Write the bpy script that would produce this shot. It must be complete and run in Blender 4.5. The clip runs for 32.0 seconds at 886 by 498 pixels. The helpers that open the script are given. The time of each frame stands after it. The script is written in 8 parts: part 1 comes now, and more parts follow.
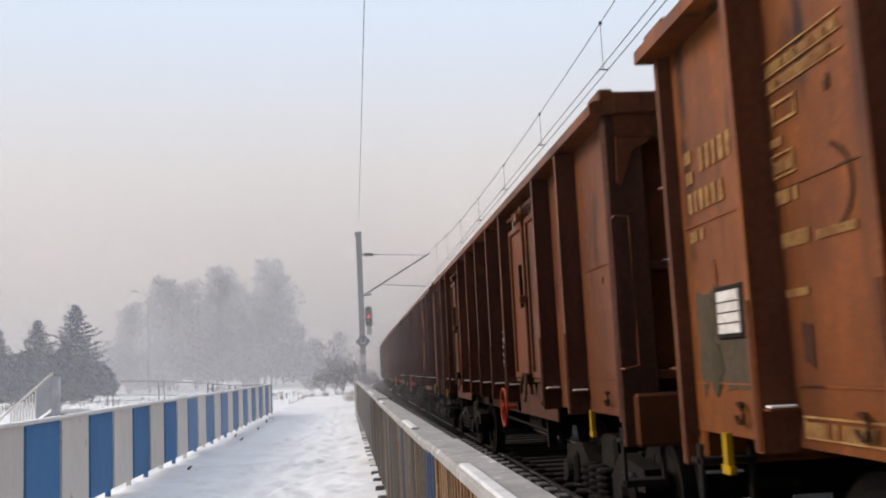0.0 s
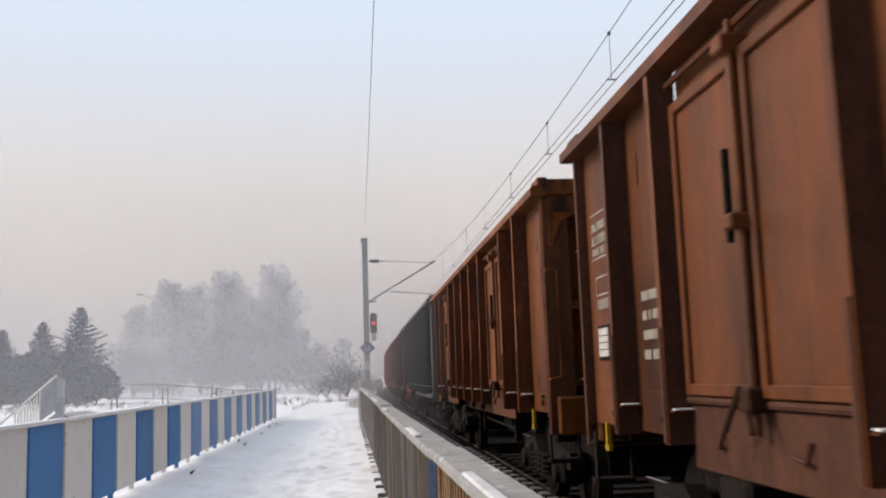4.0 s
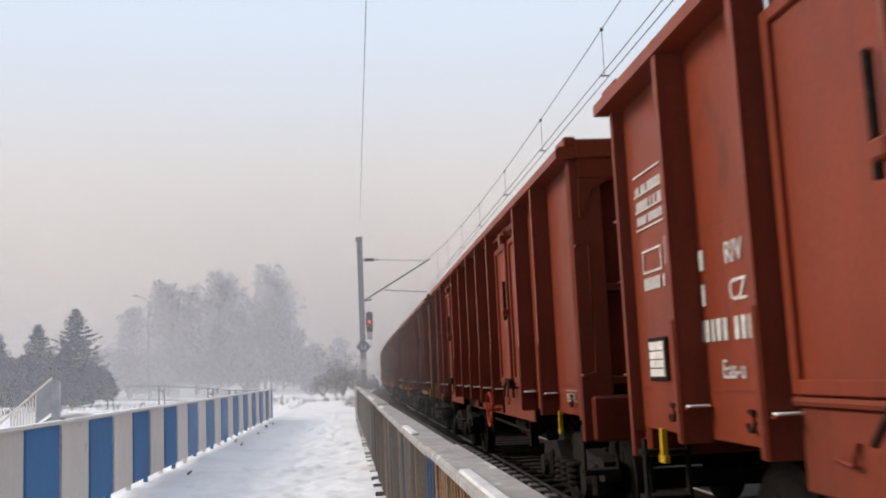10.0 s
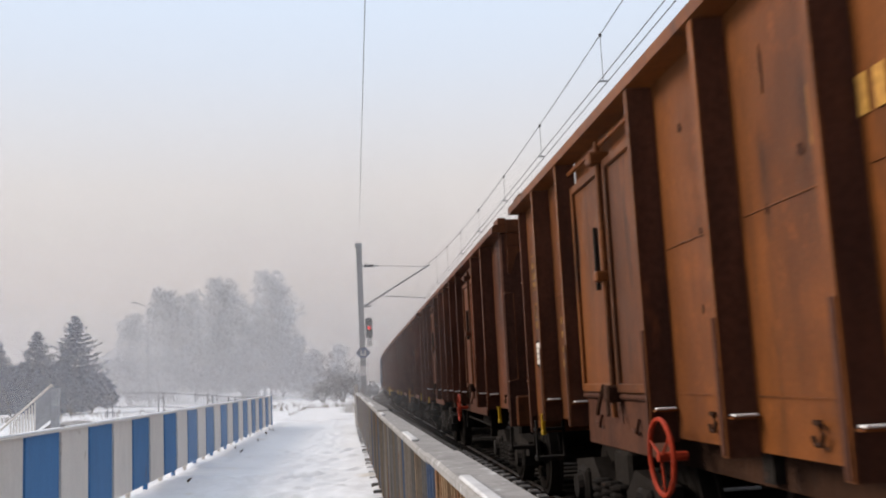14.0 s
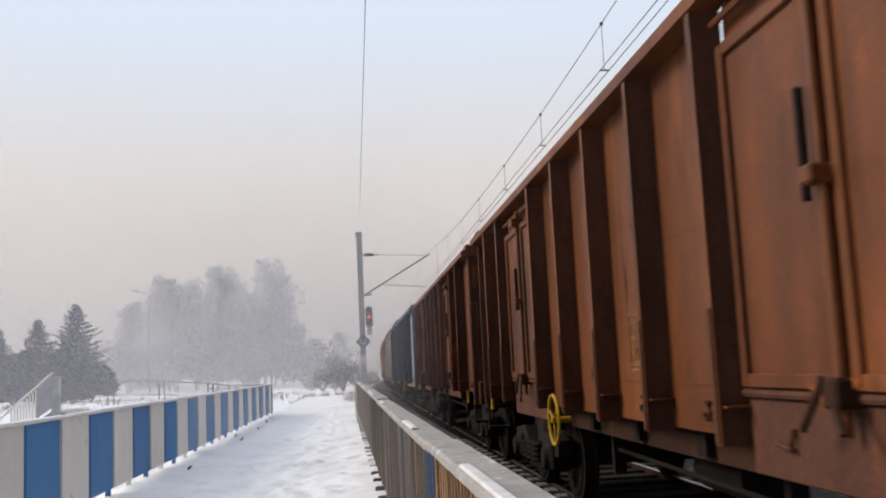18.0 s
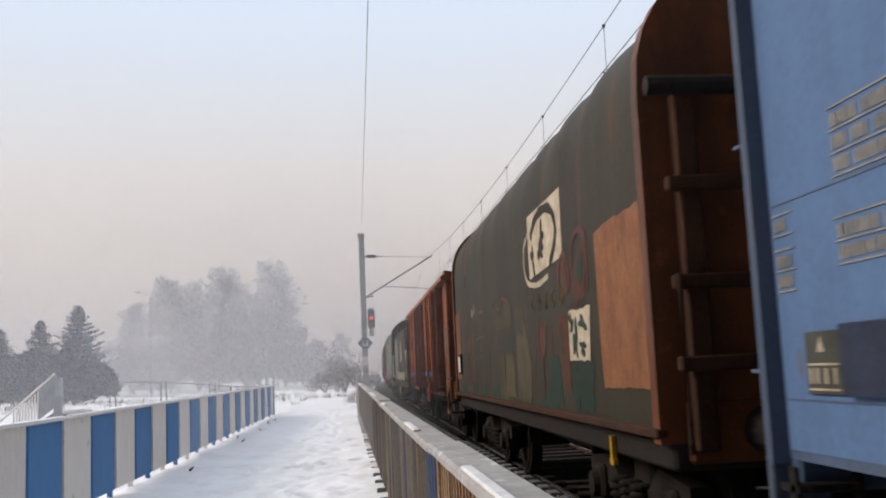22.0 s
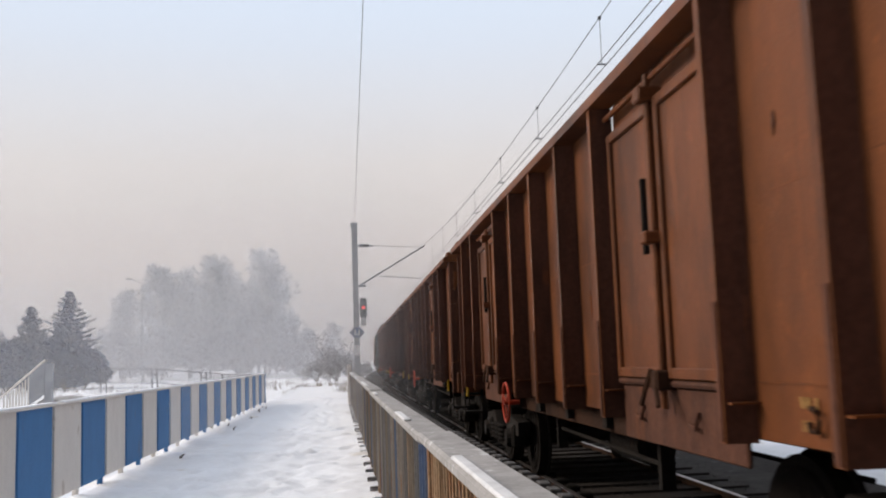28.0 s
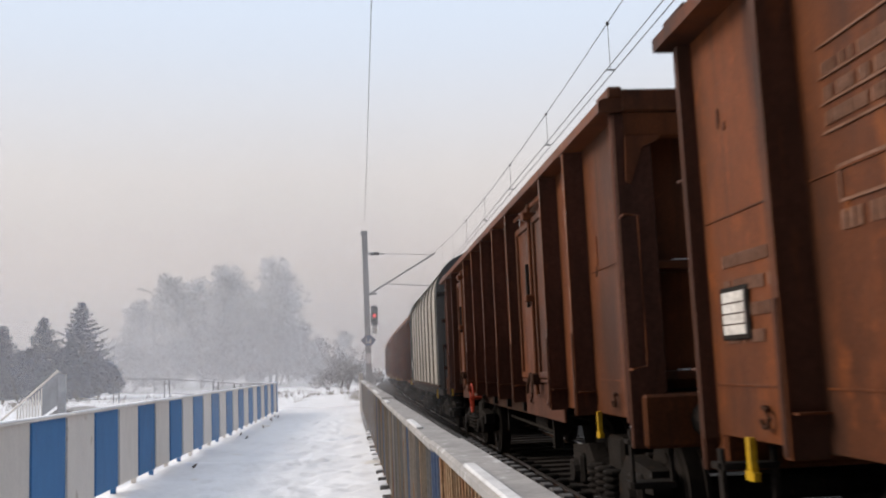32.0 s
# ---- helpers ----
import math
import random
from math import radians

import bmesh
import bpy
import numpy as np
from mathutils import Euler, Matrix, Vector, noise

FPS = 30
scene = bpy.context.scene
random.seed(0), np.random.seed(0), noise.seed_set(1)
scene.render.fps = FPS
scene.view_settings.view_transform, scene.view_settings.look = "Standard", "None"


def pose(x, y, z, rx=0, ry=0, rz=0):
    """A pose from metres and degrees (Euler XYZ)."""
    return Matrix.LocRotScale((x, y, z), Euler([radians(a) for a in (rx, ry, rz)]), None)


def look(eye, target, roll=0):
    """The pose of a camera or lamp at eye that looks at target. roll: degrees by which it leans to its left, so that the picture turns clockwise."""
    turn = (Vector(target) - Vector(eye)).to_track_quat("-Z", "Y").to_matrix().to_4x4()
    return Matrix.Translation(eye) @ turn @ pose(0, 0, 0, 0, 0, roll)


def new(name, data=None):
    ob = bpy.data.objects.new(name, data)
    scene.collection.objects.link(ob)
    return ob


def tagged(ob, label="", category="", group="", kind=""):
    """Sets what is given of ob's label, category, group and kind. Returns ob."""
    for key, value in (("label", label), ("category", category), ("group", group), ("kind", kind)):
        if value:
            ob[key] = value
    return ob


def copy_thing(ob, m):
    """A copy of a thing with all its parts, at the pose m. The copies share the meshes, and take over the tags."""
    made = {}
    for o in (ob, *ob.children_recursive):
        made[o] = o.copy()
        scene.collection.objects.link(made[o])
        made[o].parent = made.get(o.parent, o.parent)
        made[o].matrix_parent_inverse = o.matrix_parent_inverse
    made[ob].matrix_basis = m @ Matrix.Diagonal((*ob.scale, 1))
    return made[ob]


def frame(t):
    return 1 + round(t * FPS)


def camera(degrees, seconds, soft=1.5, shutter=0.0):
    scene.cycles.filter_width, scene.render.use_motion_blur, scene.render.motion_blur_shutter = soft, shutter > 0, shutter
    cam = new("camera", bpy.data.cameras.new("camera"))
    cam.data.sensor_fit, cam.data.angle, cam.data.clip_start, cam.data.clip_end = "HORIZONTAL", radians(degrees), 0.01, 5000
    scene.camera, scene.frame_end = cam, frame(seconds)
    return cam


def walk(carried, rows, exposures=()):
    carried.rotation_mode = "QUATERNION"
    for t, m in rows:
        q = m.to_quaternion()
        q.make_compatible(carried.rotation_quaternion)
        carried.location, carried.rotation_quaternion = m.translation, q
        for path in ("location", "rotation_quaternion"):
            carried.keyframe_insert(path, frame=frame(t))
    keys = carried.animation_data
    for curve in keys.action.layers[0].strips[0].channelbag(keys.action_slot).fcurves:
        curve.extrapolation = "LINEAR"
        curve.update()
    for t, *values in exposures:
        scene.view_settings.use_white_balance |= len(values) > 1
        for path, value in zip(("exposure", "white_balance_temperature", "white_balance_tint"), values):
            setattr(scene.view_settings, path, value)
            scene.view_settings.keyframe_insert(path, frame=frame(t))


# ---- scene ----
# The camera: held by hand on the path, turning a little all the time.
EYE = (0.0, 0.0, 1.45)
cam = camera(49.5, 32.0, 2.0, 0.14)
walk(cam, [(t, pose(*EYE, rx, ry, rz)) for t, rx, ry, rz in (
    (0, 96.988, 2.781, -5.172), (0.5, 96.870, 2.622, -5.079), (1, 96.888, 2.538, -4.957), (1.5, 96.830, 2.549, -5.072),
    (2, 96.886, 2.393, -5.114), (2.5, 96.980, 2.372, -5.110), (3, 96.940, 2.300, -5.052), (3.5, 97.179, 1.940, -4.932),
    (5.5, 97.809, 2.044, -4.868), (6, 97.693, 2.055, -4.765), (6.5, 97.397, 1.951, -4.935), (7, 97.090, 2.131, -5.095),
    (7.5, 97.044, 2.297, -5.099), (8, 96.775, 2.449, -5.019), (8.5, 96.982, 2.477, -4.845), (9, 96.965, 2.422, -4.955),
    (9.5, 97.136, 2.562, -5.056), (10, 97.317, 2.609, -5.146), (10.5, 97.340, 2.506, -5.105), (11, 97.397, 2.409, -5.250),
    (11.5, 97.384, 2.431, -5.396), (12, 97.825, 2.245, -5.133), (12.5, 97.823, 2.175, -5.197), (13, 97.757, 2.442, -5.088),
    (13.5, 97.698, 2.612, -5.128), (14, 97.665, 2.788, -5.158), (14.5, 97.446, 2.932, -5.461), (16.5, 96.913, 2.633, -5.262),
    (17, 97.092, 2.670, -5.106), (17.5, 97.051, 2.694, -5.229), (18, 97.010, 2.659, -5.157), (18.5, 96.944, 2.613, -5.177),
    (19, 96.910, 2.606, -5.095), (19.5, 97.122, 2.469, -4.949), (20, 97.127, 2.594, -5.002), (20.5, 97.195, 2.609, -4.843),
    (21, 97.285, 2.454, -4.939), (21.5, 97.270, 2.626, -4.999), (22, 97.119, 2.549, -5.043), (22.5, 97.015, 2.399, -5.101),
    (23, 97.020, 2.443, -4.961), (23.5, 96.955, 2.341, -5.042), (24, 96.865, 2.328, -5.007), (24.5, 96.962, 2.239, -5.081),
    (26.5, 97.238, 2.033, -5.152), (27, 97.079, 1.888, -5.333), (27.5, 96.676, 1.901, -5.619), (28, 96.518, 1.939, -5.544),
    (28.5, 96.624, 1.939, -5.562), (29, 96.745, 1.891, -5.431), (29.5, 96.843, 2.057, -5.311), (30, 96.928, 2.029, -5.208),
    (30.5, 96.834, 2.229, -4.968), (31, 96.871, 2.354, -5.020), (31.5, 96.839, 2.370, -4.767), (32, 96.979, 2.443, -4.864),
)])

# ---- world, sun ----
world = bpy.data.worlds.new("world")
scene.world = world
world.use_nodes = True
wn, wl = world.node_tree.nodes, world.node_tree.links
wn.clear()
sky = wn.new("ShaderNodeTexSky")
sky.sky_type = "NISHITA"
sky.sun_disc = False
sky.sun_elevation = radians(9)
sky.sun_rotation = radians(-70)
sky.dust_density = 5.0
coord = wn.new("ShaderNodeTexCoord")
sep = wn.new("ShaderNodeSeparateXYZ")
wl.new(coord.outputs["Generated"], sep.inputs[0])
ramp = wn.new("ShaderNodeValToRGB")
wl.new(sep.outputs["Z"], ramp.inputs[0])
SKY = ((0.0, (0.62, 0.56, 0.54)), (0.10, (0.715, 0.637, 0.60)), (0.20, (0.76, 0.72, 0.71)), (0.32, (0.725, 0.79, 0.90)),
       (0.46, (0.72, 0.86, 1.06)), (1.0, (1.9, 1.95, 2.1)))
while len(ramp.color_ramp.elements) < len(SKY):
    ramp.color_ramp.elements.new(0.5)
for e, (p, c) in zip(ramp.color_ramp.elements, SKY):
    e.position, e.color = p, (*c, 1)
# the sky is bright ahead and dims behind the camera, keeping faces turned that way dark
away = wn.new("ShaderNodeVectorMath")
away.operation = "DOT_PRODUCT"
away.inputs[1].default_value = (-0.10, 0.995, 0.0)
wl.new(coord.outputs["Generated"], away.inputs[0])
side = wn.new("ShaderNodeMapRange")
side.inputs["From Min"].default_value, side.inputs["From Max"].default_value = -0.22, 0.30
side.inputs["To Min"].default_value, side.inputs["To Max"].default_value = 0.22, 1.0
wl.new(away.outputs["Value"], side.inputs["Value"])
haze = wn.new("ShaderNodeMixRGB")
haze.blend_type = "MULTIPLY"
haze.inputs[0].default_value = 1.0
wl.new(ramp.outputs[0], haze.inputs[1])
wl.new(side.outputs[0], haze.inputs[2])
b1, b2, add = wn.new("ShaderNodeBackground"), wn.new("ShaderNodeBackground"), wn.new("ShaderNodeAddShader")
wl.new(sky.outputs[0], b1.inputs[0])
b1.inputs[1].default_value = 0.004
wl.new(haze.outputs[0], b2.inputs[0])
b2.inputs[1].default_value = 1.0
wl.new(b1.outputs[0], add.inputs[0])
wl.new(b2.outputs[0], add.inputs[1])
wl.new(add.outputs[0], wn.new("ShaderNodeOutputWorld").inputs[0])

sun = new("sun", bpy.data.lights.new("sun", "SUN"))
sun.data.energy, sun.data.angle, sun.data.color = 3.25, radians(24), (1.0, 0.86, 0.72)
sun.matrix_world = look((-50, 14, 29), (0, 0, 0))

# ---- materials ----


def surface(name, base, second=None, third=None, scale=2.0, amount=0.5, rough=0.7, metal=0.0, bump=0.15, streak=0.0, fine=40.0, spots=0.0, vary=0.25, soot=0.0, gloss=0.12, scuff=0.0):
    """A worn surface: two colours mixed by large stains, a third in spots, fine grain, relief; streak stretches the stains upright; soot adds dark clouds and runs, scuff pale rubbed places."""
    m = bpy.data.materials.new(name)
    m.use_nodes = True
    n, l = m.node_tree.nodes, m.node_tree.links
    p = n["Principled BSDF"]
    p.inputs["Roughness"].default_value, p.inputs["Metallic"].default_value = rough, metal
    p.inputs["Specular IOR Level"].default_value = gloss
    second = second or tuple(c * 0.75 for c in base)
    tc, info = n.new("ShaderNodeTexCoord"), n.new("ShaderNodeObjectInfo")
    off = n.new("ShaderNodeVectorMath")
    off.operation = "MULTIPLY_ADD"
    off.inputs[1].default_value = (1, 1, 1)
    shift = n.new("ShaderNodeVectorMath")
    shift.operation = "SCALE"
    shift.inputs[0].default_value = (31.0, 17.0, 9.0)
    l.new(info.outputs["Random"], shift.inputs["Scale"])
    l.new(tc.outputs["Object"], off.inputs[0])
    l.new(shift.outputs[0], off.inputs[2])
    mp = n.new("ShaderNodeMapping")
    mp.inputs["Scale"].default_value = (1, 1, 1 - 0.9 * streak)
    l.new(off.outputs[0], mp.inputs[0])
    big, small = n.new("ShaderNodeTexNoise"), n.new("ShaderNodeTexNoise")
    big.inputs["Scale"].default_value, big.inputs["Detail"].default_value, big.inputs["Roughness"].default_value = scale, 8, 0.65
    small.inputs["Scale"].default_value, small.inputs["Detail"].default_value = fine, 4
    l.new(mp.outputs[0], big.inputs["Vector"])
    l.new(off.outputs[0], small.inputs["Vector"])
    rg = n.new("ShaderNodeMapRange")
    rg.inputs["From Min"].default_value, rg.inputs["From Max"].default_value = 0.62 - 0.35 * amount, 0.85 - 0.35 * amount
    l.new(big.outputs[0], rg.inputs["Value"])
    mix = n.new("ShaderNodeMixRGB")
    mix.inputs[1].default_value, mix.inputs[2].default_value = (*base, 1), (*second, 1)
    l.new(rg.outputs[0], mix.inputs[0])
    out = mix.outputs[0]
    if third:
        sp = n.new("ShaderNodeTexNoise")
        sp.inputs["Scale"].default_value, sp.inputs["Detail"].default_value = scale * 3.1, 6
        l.new(mp.outputs[0], sp.inputs["Vector"])
        sr = n.new("ShaderNodeMapRange")
        sr.inputs["From Min"].default_value, sr.inputs["From Max"].default_value = 0.66 - 0.12 * spots, 0.74 - 0.12 * spots
        l.new(sp.outputs[0], sr.inputs["Value"])
        m3 = n.new("ShaderNodeMixRGB")
        m3.inputs[2].default_value = (*third, 1)
        l.new(sr.outputs[0], m3.inputs[0])
        l.new(out, m3.inputs[1])
        out = m3.outputs[0]
    for size, lo, hi, much in ((1.6, 0.52, 0.74, scuff), (6.5, 0.57, 0.66, 0.8 * scuff)) if scuff else ():
        cn, cv, cx = n.new("ShaderNodeTexNoise"), n.new("ShaderNodeMapRange"), n.new("ShaderNodeMixRGB")
        cn.inputs["Scale"].default_value, cn.inputs["Detail"].default_value, cn.inputs["Roughness"].default_value = size, 8, 0.7
        cv.inputs["From Min"].default_value, cv.inputs["From Max"].default_value, cv.inputs["To Max"].default_value = lo, hi, much
        cx.inputs[2].default_value = (base[0] * 1.75, base[1] * 1.7, base[2] * 1.6, 1)
        l.new(off.outputs[0], cn.inputs["Vector"])
        l.new(cn.outputs[0], cv.inputs["Value"])
        l.new(cv.outputs[0], cx.inputs[0])
        l.new(out, cx.inputs[1])
        out = cx.outputs[0]
    for wide, tall, lo, hi, much in ((1.1, 0.55, 0.47, 0.68, soot), (7.0, 0.35, 0.55, 0.70, 0.7 * soot)) if soot else ():
        sm, sn, sv, sx = n.new("ShaderNodeMapping"), n.new("ShaderNodeTexNoise"), n.new("ShaderNodeMapRange"), n.new("ShaderNodeMixRGB")
        sm.inputs["Scale"].default_value = (wide, wide, tall)
        sn.inputs["Scale"].default_value, sn.inputs["Detail"].default_value, sn.inputs["Roughness"].default_value = 1.0, 6, 0.6
        sv.inputs["From Min"].default_value, sv.inputs["From Max"].default_value, sv.inputs["To Max"].default_value = lo, hi, much
        sx.inputs[2].default_value = (0.026, 0.013, 0.009, 1)
        l.new(off.outputs[0], sm.inputs[0])
        l.new(sm.outputs[0], sn.inputs["Vector"])
        l.new(sn.outputs[0], sv.inputs["Value"])
        l.new(sv.outputs[0], sx.inputs[0])
        l.new(out, sx.inputs[1])
        out = sx.outputs[0]
    gr = n.new("ShaderNodeMapRange")
    gr.inputs["To Min"].default_value, gr.inputs["To Max"].default_value = 1 - vary, 1 + vary
    mid = n.new("ShaderNodeTexNoise")
    mid.inputs["Scale"].default_value, mid.inputs["Detail"].default_value = scale * 4.3, 5
    l.new(mp.outputs[0], mid.inputs["Vector"])
    both = n.new("ShaderNodeMath")
    both.operation = "ADD"
    l.new(small.outputs[0], both.inputs[0])
    l.new(mid.outputs[0], both.inputs[1])
    piece = n.new("ShaderNodeMath")
    piece.operation, piece.inputs[1].default_value = "MULTIPLY_ADD", 0.35
    l.new(info.outputs["Random"], piece.inputs[0])
    l.new(both.outputs[0], piece.inputs[2])
    gr.inputs["From Min"].default_value, gr.inputs["From Max"].default_value = 0.85, 1.5
    l.new(piece.outputs[0], gr.inputs["Value"])
    g = n.new("ShaderNodeMixRGB")
    g.blend_type, g.inputs[0].default_value = "MULTIPLY", 1.0
    l.new(out, g.inputs[1])
    l.new(gr.outputs[0], g.inputs[2])
    l.new(g.outputs[0], p.inputs["Base Color"])
    bp = n.new("ShaderNodeBump")
    bp.inputs["Strength"].default_value, bp.inputs["Distance"].default_value = bump, 0.02
    l.new(small.outputs[0], bp.inputs["Height"])
    l.new(bp.outputs[0], p.inputs["Normal"])
    return m


RUSTSPOT = surface("orange_rust", (0.155, 0.05, 0.015), (0.085, 0.028, 0.011), (0.03, 0.014, 0.009), 6, 0.5, 0.85, 0, 0.3, 0.3, 40, 0.4)
PAINT = {
    "tan": surface("worn_tan_brown_paint", (0.160, 0.053, 0.0128), (0.095, 0.032, 0.0105), (0.045, 0.018, 0.009), 1.0, 0.5, 0.5, 0, 0.10, 0.82, 55, 0.45, 0.2, 0.5, gloss=0.16, scuff=0.45),
    "rusty": surface("streaked_rusty_paint", (0.112, 0.0325, 0.0085), (0.05, 0.0165, 0.0068), (0.15, 0.045, 0.011), 1.3, 0.6, 0.6, 0, 0.10, 0.85, 55, 0.35, 0.22, 0.85, gloss=0.16, scuff=0.6),
    "orange": surface("rusty_orange_paint", (0.205, 0.064, 0.0135), (0.11, 0.034, 0.0108), (0.028, 0.013, 0.008), 1.1, 0.55, 0.5, 0, 0.10, 0.82, 55, 0.6, 0.22, 0.6, gloss=0.16, scuff=0.4),
    "brown": surface("brown_paint", (0.124, 0.0395, 0.0138), (0.068, 0.0235, 0.0103), (0.03, 0.012, 0.008), 1.0, 0.55, 0.5, 0, 0.10, 0.82, 55, 0.55, 0.2, 0.6, gloss=0.16, scuff=0.45),
    "dull": surface("dull_brown_paint", (0.128, 0.042, 0.0135), (0.076, 0.0265, 0.0108), (0.155, 0.05, 0.014), 0.9, 0.5, 0.52, 0, 0.10, 0.82, 55, 0.3, 0.18, 0.7, gloss=0.16, scuff=0.45),
    "red": surface("red_oxide_paint", (0.18, 0.034, 0.014), (0.14, 0.027, 0.012), (0.10, 0.021, 0.011), 0.7, 0.45, 0.42, 0, 0.08, 0.6, 30, 0.05, 0.12, 0.3, gloss=0.16),
    "grey": surface("blue_grey_paint", (0.072, 0.074, 0.070), (0.05, 0.058, 0.067), (0.075, 0.042, 0.024), 0.8, 0.5, 0.5, 0, 0.12, 0.7, 30, 0.25, 0.15, gloss=0.16, scuff=0.3),
    "blue": surface("dusty_blue_paint", (0.055, 0.079, 0.132), (0.07, 0.086, 0.112), (0.09, 0.06, 0.042), 0.8, 0.45, 0.48, 0, 0.12, 0.7, 30, 0.12, 0.15, gloss=0.16, scuff=0.3),
    # sill: a much darker brown than the panels above
    "sill": surface("grimy_brown_sill_paint", (0.04, 0.018, 0.010), (0.025, 0.013, 0.009), (0.02, 0.012, 0.009), 1.4, 0.55, 0.85, 0, 0.3, 0.3, 30, 0.4),
    "strap": surface("faded_red_brown_paint", (0.165, 0.052, 0.0165), (0.115, 0.037, 0.014), (0.07, 0.02, 0.01), 0.8, 0.45, 0.5, 0, 0.12, 0.7, 30, 0.1, 0.15, 0.35, gloss=0.16, scuff=0.3),
}
# posts, corner columns, lower flaps: a duller, greyer coat that puts shade as well as soot into the colour
SHADECOAT = {
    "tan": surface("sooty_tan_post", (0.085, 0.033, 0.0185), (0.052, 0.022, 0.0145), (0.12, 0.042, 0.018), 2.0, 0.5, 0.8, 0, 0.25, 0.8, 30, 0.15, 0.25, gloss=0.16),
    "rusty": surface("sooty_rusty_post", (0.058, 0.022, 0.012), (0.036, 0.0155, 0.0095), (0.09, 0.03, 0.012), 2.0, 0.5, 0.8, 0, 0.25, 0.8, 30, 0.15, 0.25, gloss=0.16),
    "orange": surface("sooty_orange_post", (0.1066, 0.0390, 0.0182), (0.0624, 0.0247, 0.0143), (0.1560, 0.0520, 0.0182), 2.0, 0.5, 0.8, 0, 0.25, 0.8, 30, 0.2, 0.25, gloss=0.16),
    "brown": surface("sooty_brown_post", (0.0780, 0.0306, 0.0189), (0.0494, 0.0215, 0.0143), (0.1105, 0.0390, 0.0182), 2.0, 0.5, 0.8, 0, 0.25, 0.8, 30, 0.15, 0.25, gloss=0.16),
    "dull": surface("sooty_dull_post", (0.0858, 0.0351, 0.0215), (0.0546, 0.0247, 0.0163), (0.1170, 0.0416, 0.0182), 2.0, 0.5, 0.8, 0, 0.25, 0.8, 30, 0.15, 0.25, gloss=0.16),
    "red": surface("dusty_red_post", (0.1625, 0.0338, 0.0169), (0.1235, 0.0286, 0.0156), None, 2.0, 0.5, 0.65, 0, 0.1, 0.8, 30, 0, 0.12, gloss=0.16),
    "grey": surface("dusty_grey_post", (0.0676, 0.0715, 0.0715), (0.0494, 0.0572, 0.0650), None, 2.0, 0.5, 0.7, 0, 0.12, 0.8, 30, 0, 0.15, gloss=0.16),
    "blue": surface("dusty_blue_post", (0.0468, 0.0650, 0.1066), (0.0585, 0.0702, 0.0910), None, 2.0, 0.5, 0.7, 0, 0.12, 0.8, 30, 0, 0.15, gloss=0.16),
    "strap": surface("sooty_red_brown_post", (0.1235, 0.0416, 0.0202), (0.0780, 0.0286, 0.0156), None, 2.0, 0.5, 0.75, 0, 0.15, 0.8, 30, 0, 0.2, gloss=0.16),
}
TARP = {
    "cream": surface("pale_cream_tarpaulin", (0.30, 0.275, 0.245), (0.22, 0.20, 0.175), (0.15, 0.13, 0.11), 0.8, 0.5, 0.7, 0, 0.08, 0.8, 18, 0.2, gloss=0.14),
    "olive": surface("olive_tarpaulin", (0.0245, 0.0215, 0.0125), (0.0145, 0.0125, 0.0078), (0.046, 0.0225, 0.0105), 0.8, 0.55, 0.65, 0, 0.08, 0.85, 18, 0.55, gloss=0.14),
    "green": surface("green_tarpaulin", (0.025, 0.030, 0.020), (0.018, 0.021, 0.014), (0.014, 0.030, 0.022), 0.6, 0.5, 0.6, 0, 0.08, 0.8, 18, 0.2, gloss=0.16),
    "dust": surface("dusty_grey_cover", (0.085, 0.083, 0.072), (0.06, 0.058, 0.05), (0.04, 0.03, 0.02), 0.8, 0.5, 0.75, 0, 0.2, 0.8, 18, 0.2, gloss=0.16),
}
GRIME = surface("black_brake_dust", (0.014, 0.012, 0.011), (0.02, 0.016, 0.014), (0.04, 0.024, 0.017), 3.0, 0.5, 0.85, 0, 0.4, 0, 30, 0.2)
FROSTED = surface("frosted_grey_capping", (0.31, 0.30, 0.295), (0.22, 0.215, 0.21), (0.48, 0.48, 0.49), 4.0, 0.5, 0.8, 0.0, 0.2, 0, 60, 0.35, 0.15)
STEEL = surface("worn_steel", (0.28, 0.26, 0.25), (0.16, 0.12, 0.10), None, 6.0, 0.5, 0.35, 0.8, 0.1)
GALV = surface("galvanised_steel", (0.17, 0.165, 0.16), (0.11, 0.105, 0.10), (0.3, 0.3, 0.31), 3.0, 0.5, 0.6, 0.3, 0.1)
IRON = surface("dark_grey_iron", (0.085, 0.085, 0.09), (0.06, 0.06, 0.065), None, 3.0, 0.5, 0.7, 0.2, 0.1)
WIRE = surface("copper_wire", (0.10, 0.10, 0.105), None, None, 3.0, 0.5, 0.6, 0.4, 0.05)
SNOW = surface("snow", (0.74, 0.755, 0.79), (0.66, 0.67, 0.70), (0.60, 0.57, 0.53), 0.35, 0.5, 0.8, 0, 0.5, 0, 9, 0.1, 0.07)
TRODSNOW = surface("dull_old_snow", (0.56, 0.565, 0.58), (0.46, 0.46, 0.475), None, 5, 0.5, 0.85, 0, 0.4, 0, 25, 0, 0.08)
CLIPGREY = surface("dark_clip_steel", (0.07, 0.066, 0.064), (0.045, 0.042, 0.04), None, 6, 0.5, 0.8, 0.2, 0.2)
CAPSNOW = surface("snow_cap", (0.85, 0.87, 0.9), (0.75, 0.77, 0.8), None, 5, 0.5, 0.8, 0, 0.4, 0, 25, 0, 0.06)
